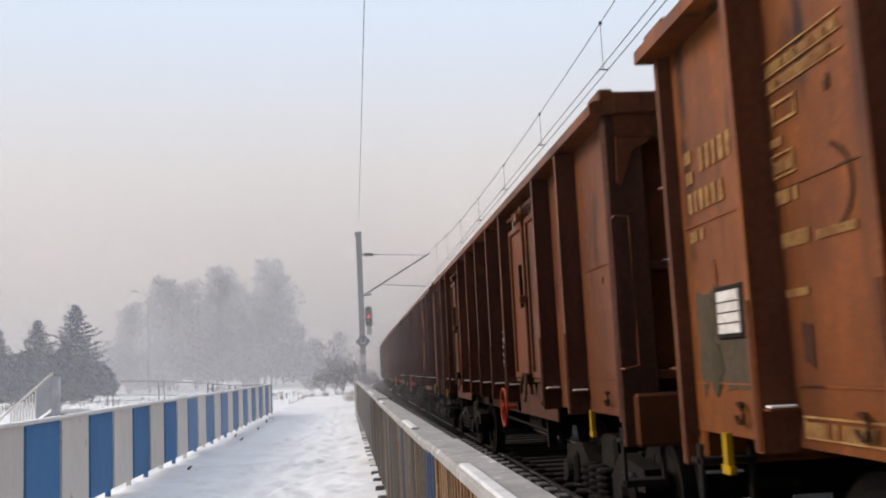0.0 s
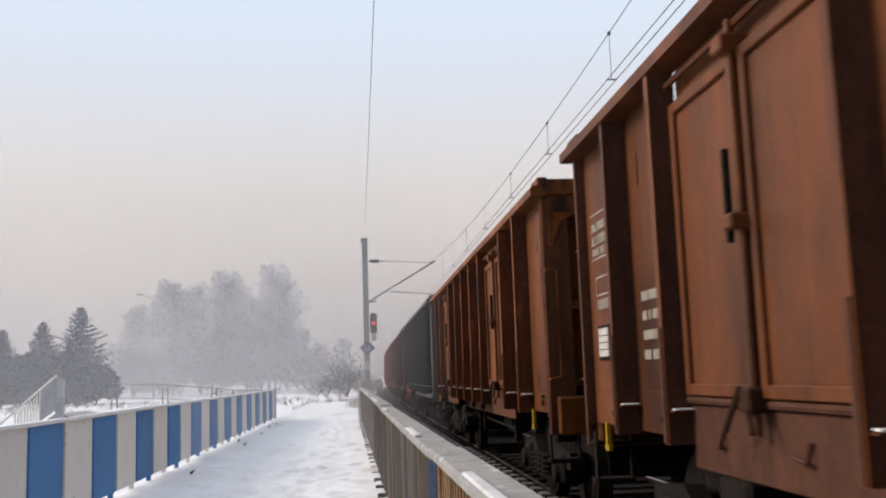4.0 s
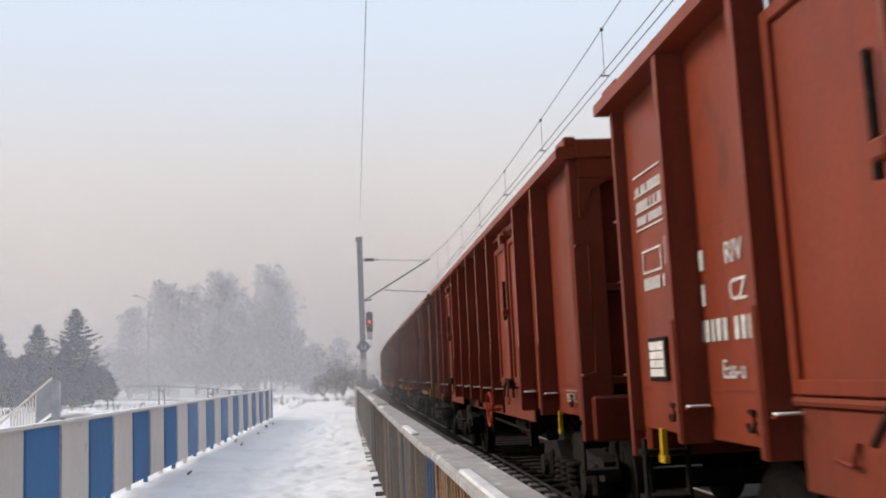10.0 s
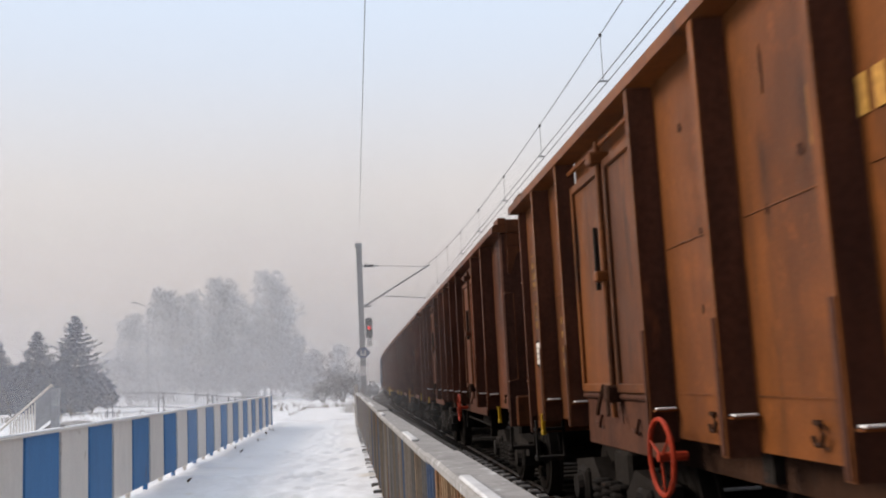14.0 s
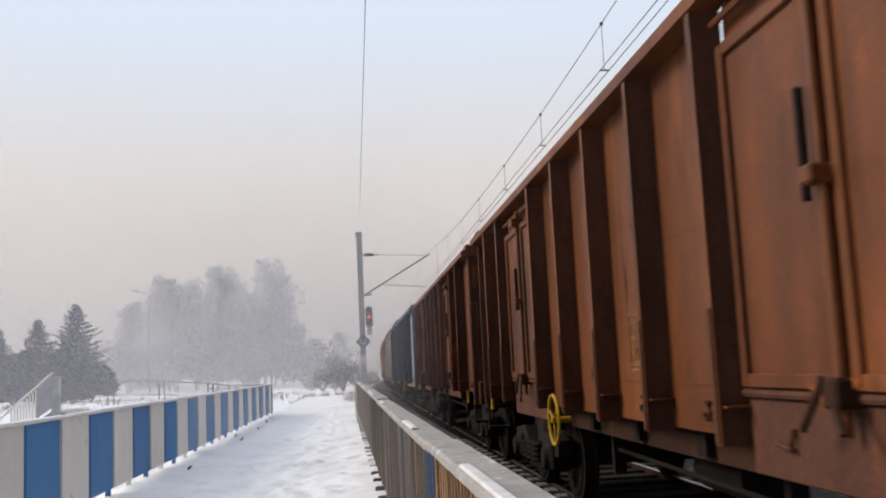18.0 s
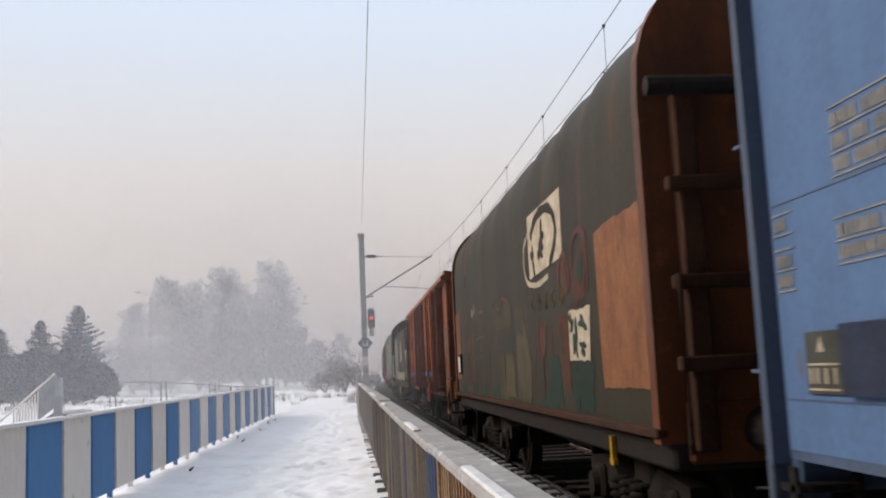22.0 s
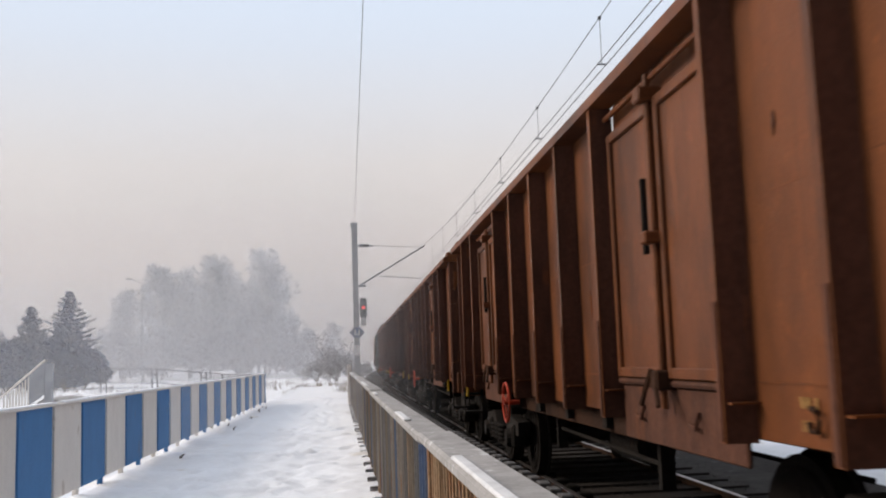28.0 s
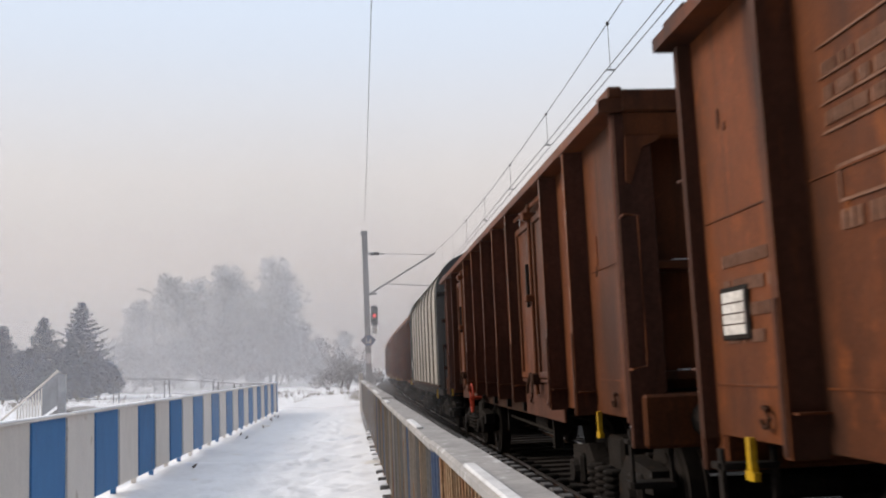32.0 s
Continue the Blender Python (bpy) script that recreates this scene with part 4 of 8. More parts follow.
def spruce(at, h, seed, label):
    """Whorls of spreading boughs with upturned tips, open between, needles in tufts."""
    rng = random.Random(seed)
    t = root("spruce", label, "tree", at, "spruces")
    part("trunk", Shape().tube((0, 0, -0.3), (0, 0, h * 0.97), 0.02 * h, 0.02, 7).mesh("trunk", BARK), t)
    s = Shape()
    z = 0.08 * h
    while z < h * 0.985:
        q = 1 - z / h
        reach = 0.47 * h * q ** 0.8 + 0.06
        a0 = rng.uniform(0, 6.283)
        count = int(7 + 6 * q)
        for k in range(count):
            a, r = a0 + 6.283 * (k + rng.uniform(-0.3, 0.3)) / count, reach * rng.choice((0.65, 0.8, 0.9, 1.0, 1.18)) * rng.uniform(0.9, 1.1)
            n = max(4, int(r / 0.07))
            for i in range(n):
                f = (i + 0.5) / n
                rise = -0.16 * r * f + 0.34 * r * f ** 2.2
                p = Vector((math.cos(a) * r * f, math.sin(a) * r * f, z + rise))
                wide = 0.13 * (1 - 0.75 * f) + 0.015
                for _ in range(3):
                    leaf(s, p + Vector((rng.gauss(0, wide), rng.gauss(0, wide), rng.gauss(-0.02, 0.035))), rng.uniform(0.08, 0.17) * (1.1 - 0.5 * f), rng)
        z += h * (0.034 + 0.03 * q)
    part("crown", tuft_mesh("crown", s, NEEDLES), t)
    return t


spruce(pose(-22.3, 80, 0), 7.9, 3, "dark blue-grey spruce beside a hedge, tallest of the row")
spruce(pose(-25.6, 81, 0), 6.8, 5, "dark spruce with a thin broken top")
spruce(pose(-28.4, 80, 0), 6.2, 8, "dark spruce at the end of the row")
spruce(pose(-24.0, 83, 0), 5.0, 12, "low dark spruce behind the hedge")


def bush(at, rx, ry, rz, count, size, mat, seed, label, category="bush", group="hedge bushes"):
    rng = random.Random(seed)
    t = root("bush", label, category, at, group)
    st = Shape()
    for _ in range(6):
        a = rng.uniform(0, 6.28)
        st.tube((0, 0, -0.1), (math.cos(a) * rx * 0.5, math.sin(a) * ry * 0.5, rz * rng.uniform(0.7, 1.2)), 0.05, 0.015, 5)
    part("stems", st.mesh("stems", BARK), t)
    s = Shape()
    blobs = [(rng.uniform(-0.7, 0.7) * rx, rng.uniform(-0.6, 0.6) * ry, rng.uniform(0.5, 1.5) * rz, rng.uniform(0.35, 0.6)) for _ in range(9)]
    for _ in range(count):
        bx, by, bz, br = rng.choice(blobs)
        v = Vector((rng.gauss(0, 1), rng.gauss(0, 1), rng.gauss(0, 1))).normalized() * rng.uniform(0.4, 1.0) ** 0.5
        p = Vector((bx + v.x * rx * br, by + v.y * ry * br, max(0.05, bz + v.z * rz * br)))
        leaf(s, p, size * rng.uniform(0.5, 1.3), rng)
    part("crown", tuft_mesh("crown", s, mat), t)
    return t


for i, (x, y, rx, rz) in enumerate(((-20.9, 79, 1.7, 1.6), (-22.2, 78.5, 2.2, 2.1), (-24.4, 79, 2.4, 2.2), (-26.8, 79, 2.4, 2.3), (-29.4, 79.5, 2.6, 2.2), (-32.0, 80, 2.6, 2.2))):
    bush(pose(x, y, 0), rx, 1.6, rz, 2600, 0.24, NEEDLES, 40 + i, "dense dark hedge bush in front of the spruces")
for i, (x, y, rx, rz) in enumerate(((-1.0, 76, 1.3, 1.3), (-2.6, 78, 1.5, 1.0), (0.4, 78, 1.4, 1.0), (-1.8, 86, 2.2, 2.2))):
    bush(pose(x, y, 0), rx, 1.0, rz, 900, 0.10, BARETWIGS, 60 + i, "bare thorny bush with pale twigs beside the path", "bush", "bare bushes")


def bare_tree(at, h, seed, label="tall bare deciduous tree fading into the mist"):
    """A leader with limbs from low down, each with boughs and sprays of fine twigs, paled in colour for the mist; the
    outline stays lumpy.
    """
    rng = random.Random(seed)
    t = root("bare_tree", label, "tree", at, "bare trees")
    wood, twig = Shape(), Shape()
    lean = Vector((rng.gauss(0, 0.05), rng.gauss(0, 0.05), 1)).normalized()
    wood.tube(Vector((0, 0, -0.3)), lean * h * 0.55, h * 0.014, h * 0.008, 6)
    wood.tube(lean * h * 0.55, lean * h * 0.96, h * 0.008, 0.03, 5)
    lobes = [(rng.uniform(0, 6.283), rng.uniform(0.3, 1.0), rng.uniform(0.6, 1.25)) for _ in range(7)]

    def off(k):
        return Vector((rng.gauss(0, k), rng.gauss(0, k), rng.gauss(0, k)))

    for k in range(58):
        f = 0.10 + 0.86 * (k + rng.random()) / 58
        a = rng.uniform(0, 6.283)
        swell = 0.75 + sum(0.35 * (g - 0.9) for b, e, g in lobes if math.cos(a - b) > 0.5 and abs(e - f) < 0.3)
        reach = h * max(0.05, (0.30 * math.sin(math.pi * (0.16 + 0.80 * f)) ** 0.8) * swell * rng.uniform(0.7, 1.15))
        up = 0.25 + 0.9 * f
        d = Vector((math.cos(a), math.sin(a), up)).normalized()
        p = lean * h * f * 0.88
        q = p + d * reach
        wood.tube(p, q, h * 0.005 * (1.2 - f), 0.02, 4)
        for _ in range(9):
            g = rng.uniform(0.25, 1.05)
            b0 = p + d * reach * g
            e = (d * 0.5 + off(0.6) + Vector((0, 0, 0.25))).normalized()
            b1 = b0 + e * reach * rng.uniform(0.2, 0.42)
            twig.poly([b0, b0 + Vector((0.05, 0.02, 0.0)), b1], [(0, 1, 2)])
            for _ in range(9):
                c0 = b0.lerp(b1, rng.uniform(0.2, 1.0))
                v = (e + off(0.7)).normalized() * rng.uniform(0.5, 1.3)
                w = off(0.05)
                twig.poly([c0, c0 + v * 0.6 + w, c0 + v, c0 + v * 0.45 - w], [(0, 1, 2, 3)])
    part("trunk", wood.mesh("trunk", MISTBARK), t)
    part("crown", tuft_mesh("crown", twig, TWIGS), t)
    return t


TR = [bare_tree(pose(-24, 128, 0), 16.0, 101), bare_tree(pose(-12.0, 130, 0), 18.6, 102), bare_tree(pose(-17.6, 126, 0), 16.2, 103)]
spots = [(-29.4, 131, 0.80, 80), (-26.5, 137, 0.78, 140), (-21.2, 132, 0.98, 200), (-15.2, 134, 0.92, 260), (-11.0, 128, 0.86, 310), (-5.8, 134, 0.42, 20),
         (-13.8, 138, 0.92, 120), (-19.6, 140, 1.02, 10), (-31, 138, 0.66, 220), (-10.2, 139, 0.86, 170), (-2.0, 132, 0.40, 60), (-7.6, 137, 0.55, 240)]
for i, (x, y, sc, turn) in enumerate(spots):
    src = TR[i % 3]
    src.scale = (sc, sc, sc)
    copy_thing(src, pose(x, y, 0, 0, 0, turn))
    src.scale = (1, 1, 1)

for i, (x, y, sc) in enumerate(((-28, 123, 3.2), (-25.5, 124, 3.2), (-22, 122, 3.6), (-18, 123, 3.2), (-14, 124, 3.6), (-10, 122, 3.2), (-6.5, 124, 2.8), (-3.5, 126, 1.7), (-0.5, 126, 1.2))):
    bush(pose(x, y, 0), sc, 2.0, sc * 1.05, 2200, 0.26, TWIGS, 80 + i, "pale bare undergrowth below the trees in the mist", "bush", "undergrowth")

# dry grass tufts poking through the snow
rng = random.Random(9)
gs = Shape()
for _ in range(700):
    x, y = (rng.uniform(-30, -4), rng.uniform(55, 78)) if rng.random() < 0.7 else (rng.uniform(-3.2, 0.5), rng.uniform(46, 64))
    if -3 < x < -0.6 and y < 60:
        continue
    for _ in range(3):
        a = rng.uniform(0, 6.28)
        hh = rng.uniform(0.12, 0.45)
        p = Vector((x + rng.gauss(0, 0.1), y + rng.gauss(0, 0.1), ground_z(x, y) - 0.02))
        gs.poly([p, p + Vector((0.03, 0, 0)), p + Vector((math.cos(a) * 0.1, math.sin(a) * 0.1, hh))], [(0, 1, 2)])
tagged(new("dry_grass", tuft_mesh("dry_grass", gs, DRYGRASS)), "dry straw-coloured grass tufts sticking out of the snow", "grass", kind="stuff")

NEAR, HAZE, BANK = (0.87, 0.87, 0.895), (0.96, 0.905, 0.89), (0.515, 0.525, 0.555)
# mist stands as six flat see-through sheets across the view
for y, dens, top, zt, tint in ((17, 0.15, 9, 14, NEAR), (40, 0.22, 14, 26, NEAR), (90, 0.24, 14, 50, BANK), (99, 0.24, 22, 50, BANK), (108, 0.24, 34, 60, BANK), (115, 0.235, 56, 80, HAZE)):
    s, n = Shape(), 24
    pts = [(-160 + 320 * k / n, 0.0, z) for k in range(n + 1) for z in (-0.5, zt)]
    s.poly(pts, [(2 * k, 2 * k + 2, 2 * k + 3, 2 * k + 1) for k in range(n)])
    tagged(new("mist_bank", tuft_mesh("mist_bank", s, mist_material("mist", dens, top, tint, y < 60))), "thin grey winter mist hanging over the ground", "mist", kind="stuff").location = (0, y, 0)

# ---- wagons of the goods train ----
# In a wagon's own space y runs along the track, the near end at -y, -x is the side towards the path, z = 0 is the rail.
OUT, WALL = -1.45, -1.305
TYPES = {
    "gondola": dict(length=14.04, half=6.4, top=3.2, low=1.04, posts=(0.06, 1.2, 2.21, 4.22, 5.31, 6.4, 7.49, 8.58, 10.59, 11.6, 12.74), doors=((2.21, 4.22), (8.58, 10.59)), pivot=4.5),
    "narrow_door": dict(length=14.04, half=6.4, top=3.2, low=1.04, posts=(0.06, 1.2, 2.21, 3.92, 5.06, 6.4, 7.74, 8.88, 10.59, 11.6, 12.74), doors=((2.21, 3.92), (8.88, 10.59)), pivot=4.5),
    "long_a": dict(length=15.74, half=7.25, top=3.28, low=1.0, posts=(0.06, 1.45, 2.74, 4.08, 5.43, 6.77, 8.11, 9.46, 10.8, 12.9, 13.7, 14.44), doors=((10.8, 12.9),), pivot=5.35),
    "long_b": dict(length=15.74, half=7.25, top=3.28, low=1.0, posts=(0.06, 2.25, 4.1, 5.42, 6.78, 8.1, 9.38, 10.7, 12.55, 14.44), doors=((2.25, 4.1), (10.7, 12.55)), pivot=5.35),
    "long_c": dict(length=14.56, half=6.66, top=3.25, low=1.0, posts=(0.06, 1.6, 2.77, 3.94, 5.12, 6.42, 7.67, 8.92, 10.02, 11.92, 13.26), doors=((10.02, 11.92),), pivot=4.75),
}


def wheelset(s):
    for d in (-1, 1):
        s.tube((d * 0.695, 0, 0), (d * 0.725, 0, 0), 0.49, 0.49, 28)
        s.tube((d * 0.725, 0, 0), (d * 0.83, 0, 0), 0.462, 0.455, 28)
        s.tube((d * 0.83, 0, 0), (d * 0.85, 0, 0), 0.40, 0.38, 24)
        s.tube((d * 0.85, 0, 0), (d * 1.12, 0, 0), 0.11, 0.10, 12)
        for k in range(6):
            a = k * math.pi / 3
            s.box(d * 0.84 - 0.02, d * 0.84 + 0.02, math.cos(a) * 0.25 - 0.04, math.cos(a) * 0.25 + 0.04, math.sin(a) * 0.25 - 0.04, math.sin(a) * 0.25 + 0.04)
    s.tube((-0.7, 0, 0), (0.7, 0, 0), 0.09, 0.09, 12)


def side_frame(s):
    s.prism([(-1.25, 0.50), (-1.25, 0.66), (-0.62, 0.72), (-0.38, 0.55), (0.38, 0.55), (0.62, 0.72), (1.25, 0.66), (1.25, 0.50), (0.6, 0.46), (0.4, 0.30), (-0.4, 0.30), (-0.6, 0.46)], "x", -0.07, 0.07)
    for d in (-0.9, 0.9):
        s.box(-0.12, 0.1, d - 0.16, d + 0.16, 0.34, 0.62, 0.03)
        s.tube((-0.12, d, 0.46), (-0.17, d, 0.46), 0.12, 0.10, 12)


def spring(s):
    s.lathe([p for k in range(4) for p in ((0.065, 0.055 * k), (0.088, 0.055 * k + 0.014), (0.088, 0.055 * k + 0.03), (0.065, 0.055 * k + 0.044))], (0, 0, 0.37), 10)


def add_bogie(w, y, frame_mat):
    b = part("bogie", cached("bogie|bolster", GRIME, lambda s: s.box(-1.0, 1.0, -0.22, 0.22, 0.5, 0.82, 0.03).tube((0, 0, 0.8), (0, 0, 0.95), 0.22, 0.22, 14)), w, "", pose(0, y, 0))
    for d in (-1, 1):
        part("side_frame", cached("side_frame", frame_mat, side_frame), b, "", pose(d * 1.0, 0, 0))
        for q in (-0.27, 0.0, 0.27):
            part("spring", cached("spring", GRIME, spring), b, "", pose(d * 1.09, q, 0))
    for d in (-0.9, 0.9):
        ob = part("wheelset", cached("wheelset", GRIME, wheelset), b, "", pose(0, d, 0.46))
        WHEELS.append((ob, w, y + d))
        part("brake_block", cached("brake_block", GRIME, lambda s: s.box(-0.84, -0.72, -0.05, 0.05, -0.2, 0.2, 0.01).box(0.72, 0.84, -0.05, 0.05, -0.2, 0.2, 0.01).box(-0.8, 0.8, -0.03, 0.03, -0.16, -0.1)), b, "", pose(0, d + (0.54 if d < 0 else -0.54), 0.5))


def add_ends(w, half, length, mats):
    """Headstocks, buffers and couplings."""
    for d in (-1, 1):
        part("headstock", cached("headstock%d" % d, mats, lambda s: s.box(-1.3, 1.3, -0.1, 0.1, 0.88, 1.22, 0.02)), w, "", pose(0, d * (half - 0.05), 0))
        for x in (-0.875, 0.875):
            ln = length / 2 - half
            key = "buffer|%.2f%d" % (ln, d)
            part("buffer", cached(key, GRIME, lambda s: s.tube((0, 0, 0), (0, d * ln * 0.55, 0), 0.13, 0.12, 12).tube((0, d * ln * 0.5, 0), (0, d * (ln - 0.05), 0), 0.085, 0.085, 12).tube((0, d * (ln - 0.06), 0), (0, d * (ln - 0.02), 0), 0.235, 0.225, 18).tube((0, d * (ln - 0.02), 0), (0, d * ln, 0), 0.225, 0.16, 18)), w, "", pose(x, d * half, 1.05))
        part("coupling", cached("coupling%d" % d, GRIME, lambda s: s.box(-0.05, 0.05, 0, d * 0.3, -0.06, 0.06, 0.01).pipe([(-0.06, d * 0.28, 0), (-0.07, d * 0.45, -0.12), (-0.06, d * 0.58, -0.02)], 0.022).pipe([(0.06, d * 0.28, 0), (0.07, d * 0.45, -0.12), (0.06, d * 0.58, -0.02)], 0.022).tube((-0.12, d * 0.42, -0.1), (0.12, d * 0.42, -0.1), 0.035)), w, "", pose(0, d * (half + 0.03), 1.02))
        part("brake_hose", cached("hose%d" % d, DARK, lambda s: s.pipe([(0.3, 0, 0), (0.3, d * 0.2, -0.1), (0.28, d * 0.38, -0.35), (0.22, d * 0.5, -0.3)], 0.025)), w, "", pose(0, d * (half + 0.05), 0.95))


def bars(s, y0, y1, z0, z1, rows, seed, x, h=0.6):
    """Writing that cannot be read: rows of short bars on the side at x, over y0..y1 and z0..z1."""
    r = random.Random(seed)
    pitch = (z1 - z0) / rows
    for k in range(rows):
        z, y = z0 + pitch * k, y1
        end = y0 + r.uniform(0, 0.3) * (y1 - y0)
        while y > end:
            ln = min(pitch * h * r.uniform(0.32, 0.55), y - y0)
            s.box(x - 0.003, x + 0.002, y - ln, y, z, z + pitch * h)
            y -= ln + pitch * h * (0.3 if r.random() < 0.85 else 0.9)
    return s


def frame_lines(s, y0, y1, z0, z1, x, t=0.012):
    """A thin rectangular outline, one ring."""
    c = [(y0, z0), (y1, z0), (y1, z1), (y0, z1), (y0 + t, z0 + t), (y1 - t, z0 + t), (y1 - t, z1 - t), (y0 + t, z1 - t)]
    f = []
    for i in range(4):
        k = (i + 1) % 4
        f += [(i, k, k + 4, i + 4), (i + 8, i + 12, k + 12, k + 8), (i, i + 8, k + 8, k), (i + 4, k + 4, k + 12, i + 12)]
    return s.poly([(x - 0.003, y, z) for y, z in c] + [(x + 0.002, y, z) for y, z in c], f)


def lettering(w, key, mat, build, label="", name="lettering"):
    ob = part(name, cached(name + "|" + key, mat, build), w, label)
    if name in ("lettering", "emblem"):
        tagged(ob, label or "faded painted lettering", kind="stuff")


def words(w, text, size, y, z, mat, x=WALL - 0.006, label=""):
    m = Matrix(((0, 0, -1, x), (-1, 0, 0, y), (0, 1, 0, z), (0, 0, 0, 1)))
    part("lettering", text_mesh(text, size, mat), w, label or "the letters " + text, m)


def blob(s, y, z, ry, rz, seed, x=WALL - 0.004, n=36, rough=0.22):
    """A flat sprayed patch with an uneven outline."""
    r = random.Random(seed)
    ph = [r.uniform(0, 6.28) for _ in range(4)]
    pts = []
    for i in range(n):
        a = 2 * math.pi * i / n
        f = 1 + rough * (math.sin(2 * a + ph[0]) * 0.5 + math.sin(3 * a + ph[1]) * 0.6 + math.sin(5 * a + ph[2]) * 0.4)
        pts.append((y + ry * f * math.cos(a), z + rz * f * math.sin(a)))
    return s.solo(pts, "x", x - 0.0015, x + 0.0015)


def stroke(s, pts, width, x, lift=0.0):
    """A sprayed line on the side, one ribbon."""
    if len(pts) > 2:
        q = [pts[0], *pts, pts[-1]]
        pts = [tuple(0.5 * (2 * b[i] + (c[i] - a[i]) * f + (2 * a[i] - 5 * b[i] + 4 * c[i] - d[i]) * f * f + (3 * b[i] - a[i] - 3 * c[i] + d[i]) * f ** 3) for i in (0, 1)) for a, b, c, d in zip(q, q[1:], q[2:], q[3:]) for f in (0, 0.2, 0.4, 0.6, 0.8)] + [pts[-1]]
    n, v = len(pts), []
    for i, (y, z) in enumerate(pts):
        a, b = pts[max(0, i - 1)], pts[min(n - 1, i + 1)]
        d = Vector((b[0] - a[0], b[1] - a[1])).normalized()
        w = width * (0.5 + 0.07 * math.sin(i * 1.9 + y * 7)) * (0.75 if i in (0, n - 1) else 1)
        for e in (1, -1):
            v += [(x - 0.0005 - lift, y - d.y * w * e, z + d.x * w * e), (x + 0.0005 - lift, y - d.y * w * e, z + d.x * w * e)]
    f = [(0, 1, 3, 2), (4 * n - 4, 4 * n - 2, 4 * n - 1, 4 * n - 3)]
    for i in range(n - 1):
        k = 4 * i
        f += [(k, k + 2, k + 6, k + 4), (k + 1, k + 5, k + 7, k + 3), (k, k + 4, k + 5, k + 1), (k + 2, k + 3, k + 7, k + 6)]
    s.poly(v, f)
    s.cuts.append((len(s.v), len(s.f)))
    return s


def patch(s, pts, x, seed, jit=0.03):
    """A sprayed patch with ragged edges through a few corners."""
    r = random.Random(seed)
    out = []
    for (a, b), (c, d) in zip(pts, pts[1:] + pts[:1]):
        n = max(2, int(math.hypot(c - a, d - b) / 0.09))
        out += [(a + (c - a) * k / n + r.gauss(0, jit), max(1.05, b + (d - b) * k / n + r.gauss(0, jit))) for k in range(n)]
    return s.solo(out, "x", x - 0.0005, x + 0.0005)


def sprayed(w, key, mat, build, label, name="graffito"):
    """Paint on the side, each stroke and patch a part of its own."""
    if (key, 0) not in MESHES:
        s = Shape()
        build(s)
        v0 = f0 = n = 0
        for v1, f1 in s.cuts:
            c = Shape()
            c.v, c.f = s.v[v0:v1], [tuple(i - v0 for i in f) for f in s.f[f0:f1]]
            MESHES[(key, n)] = c.mesh(name, mat)
            v0, f0, n = v1, f1, n + 1
    n = 0
    while (key, n) in MESHES:
        part(name, MESHES[(key, n)], w, label)
        n += 1


WAGONS, WHEELS = [], []


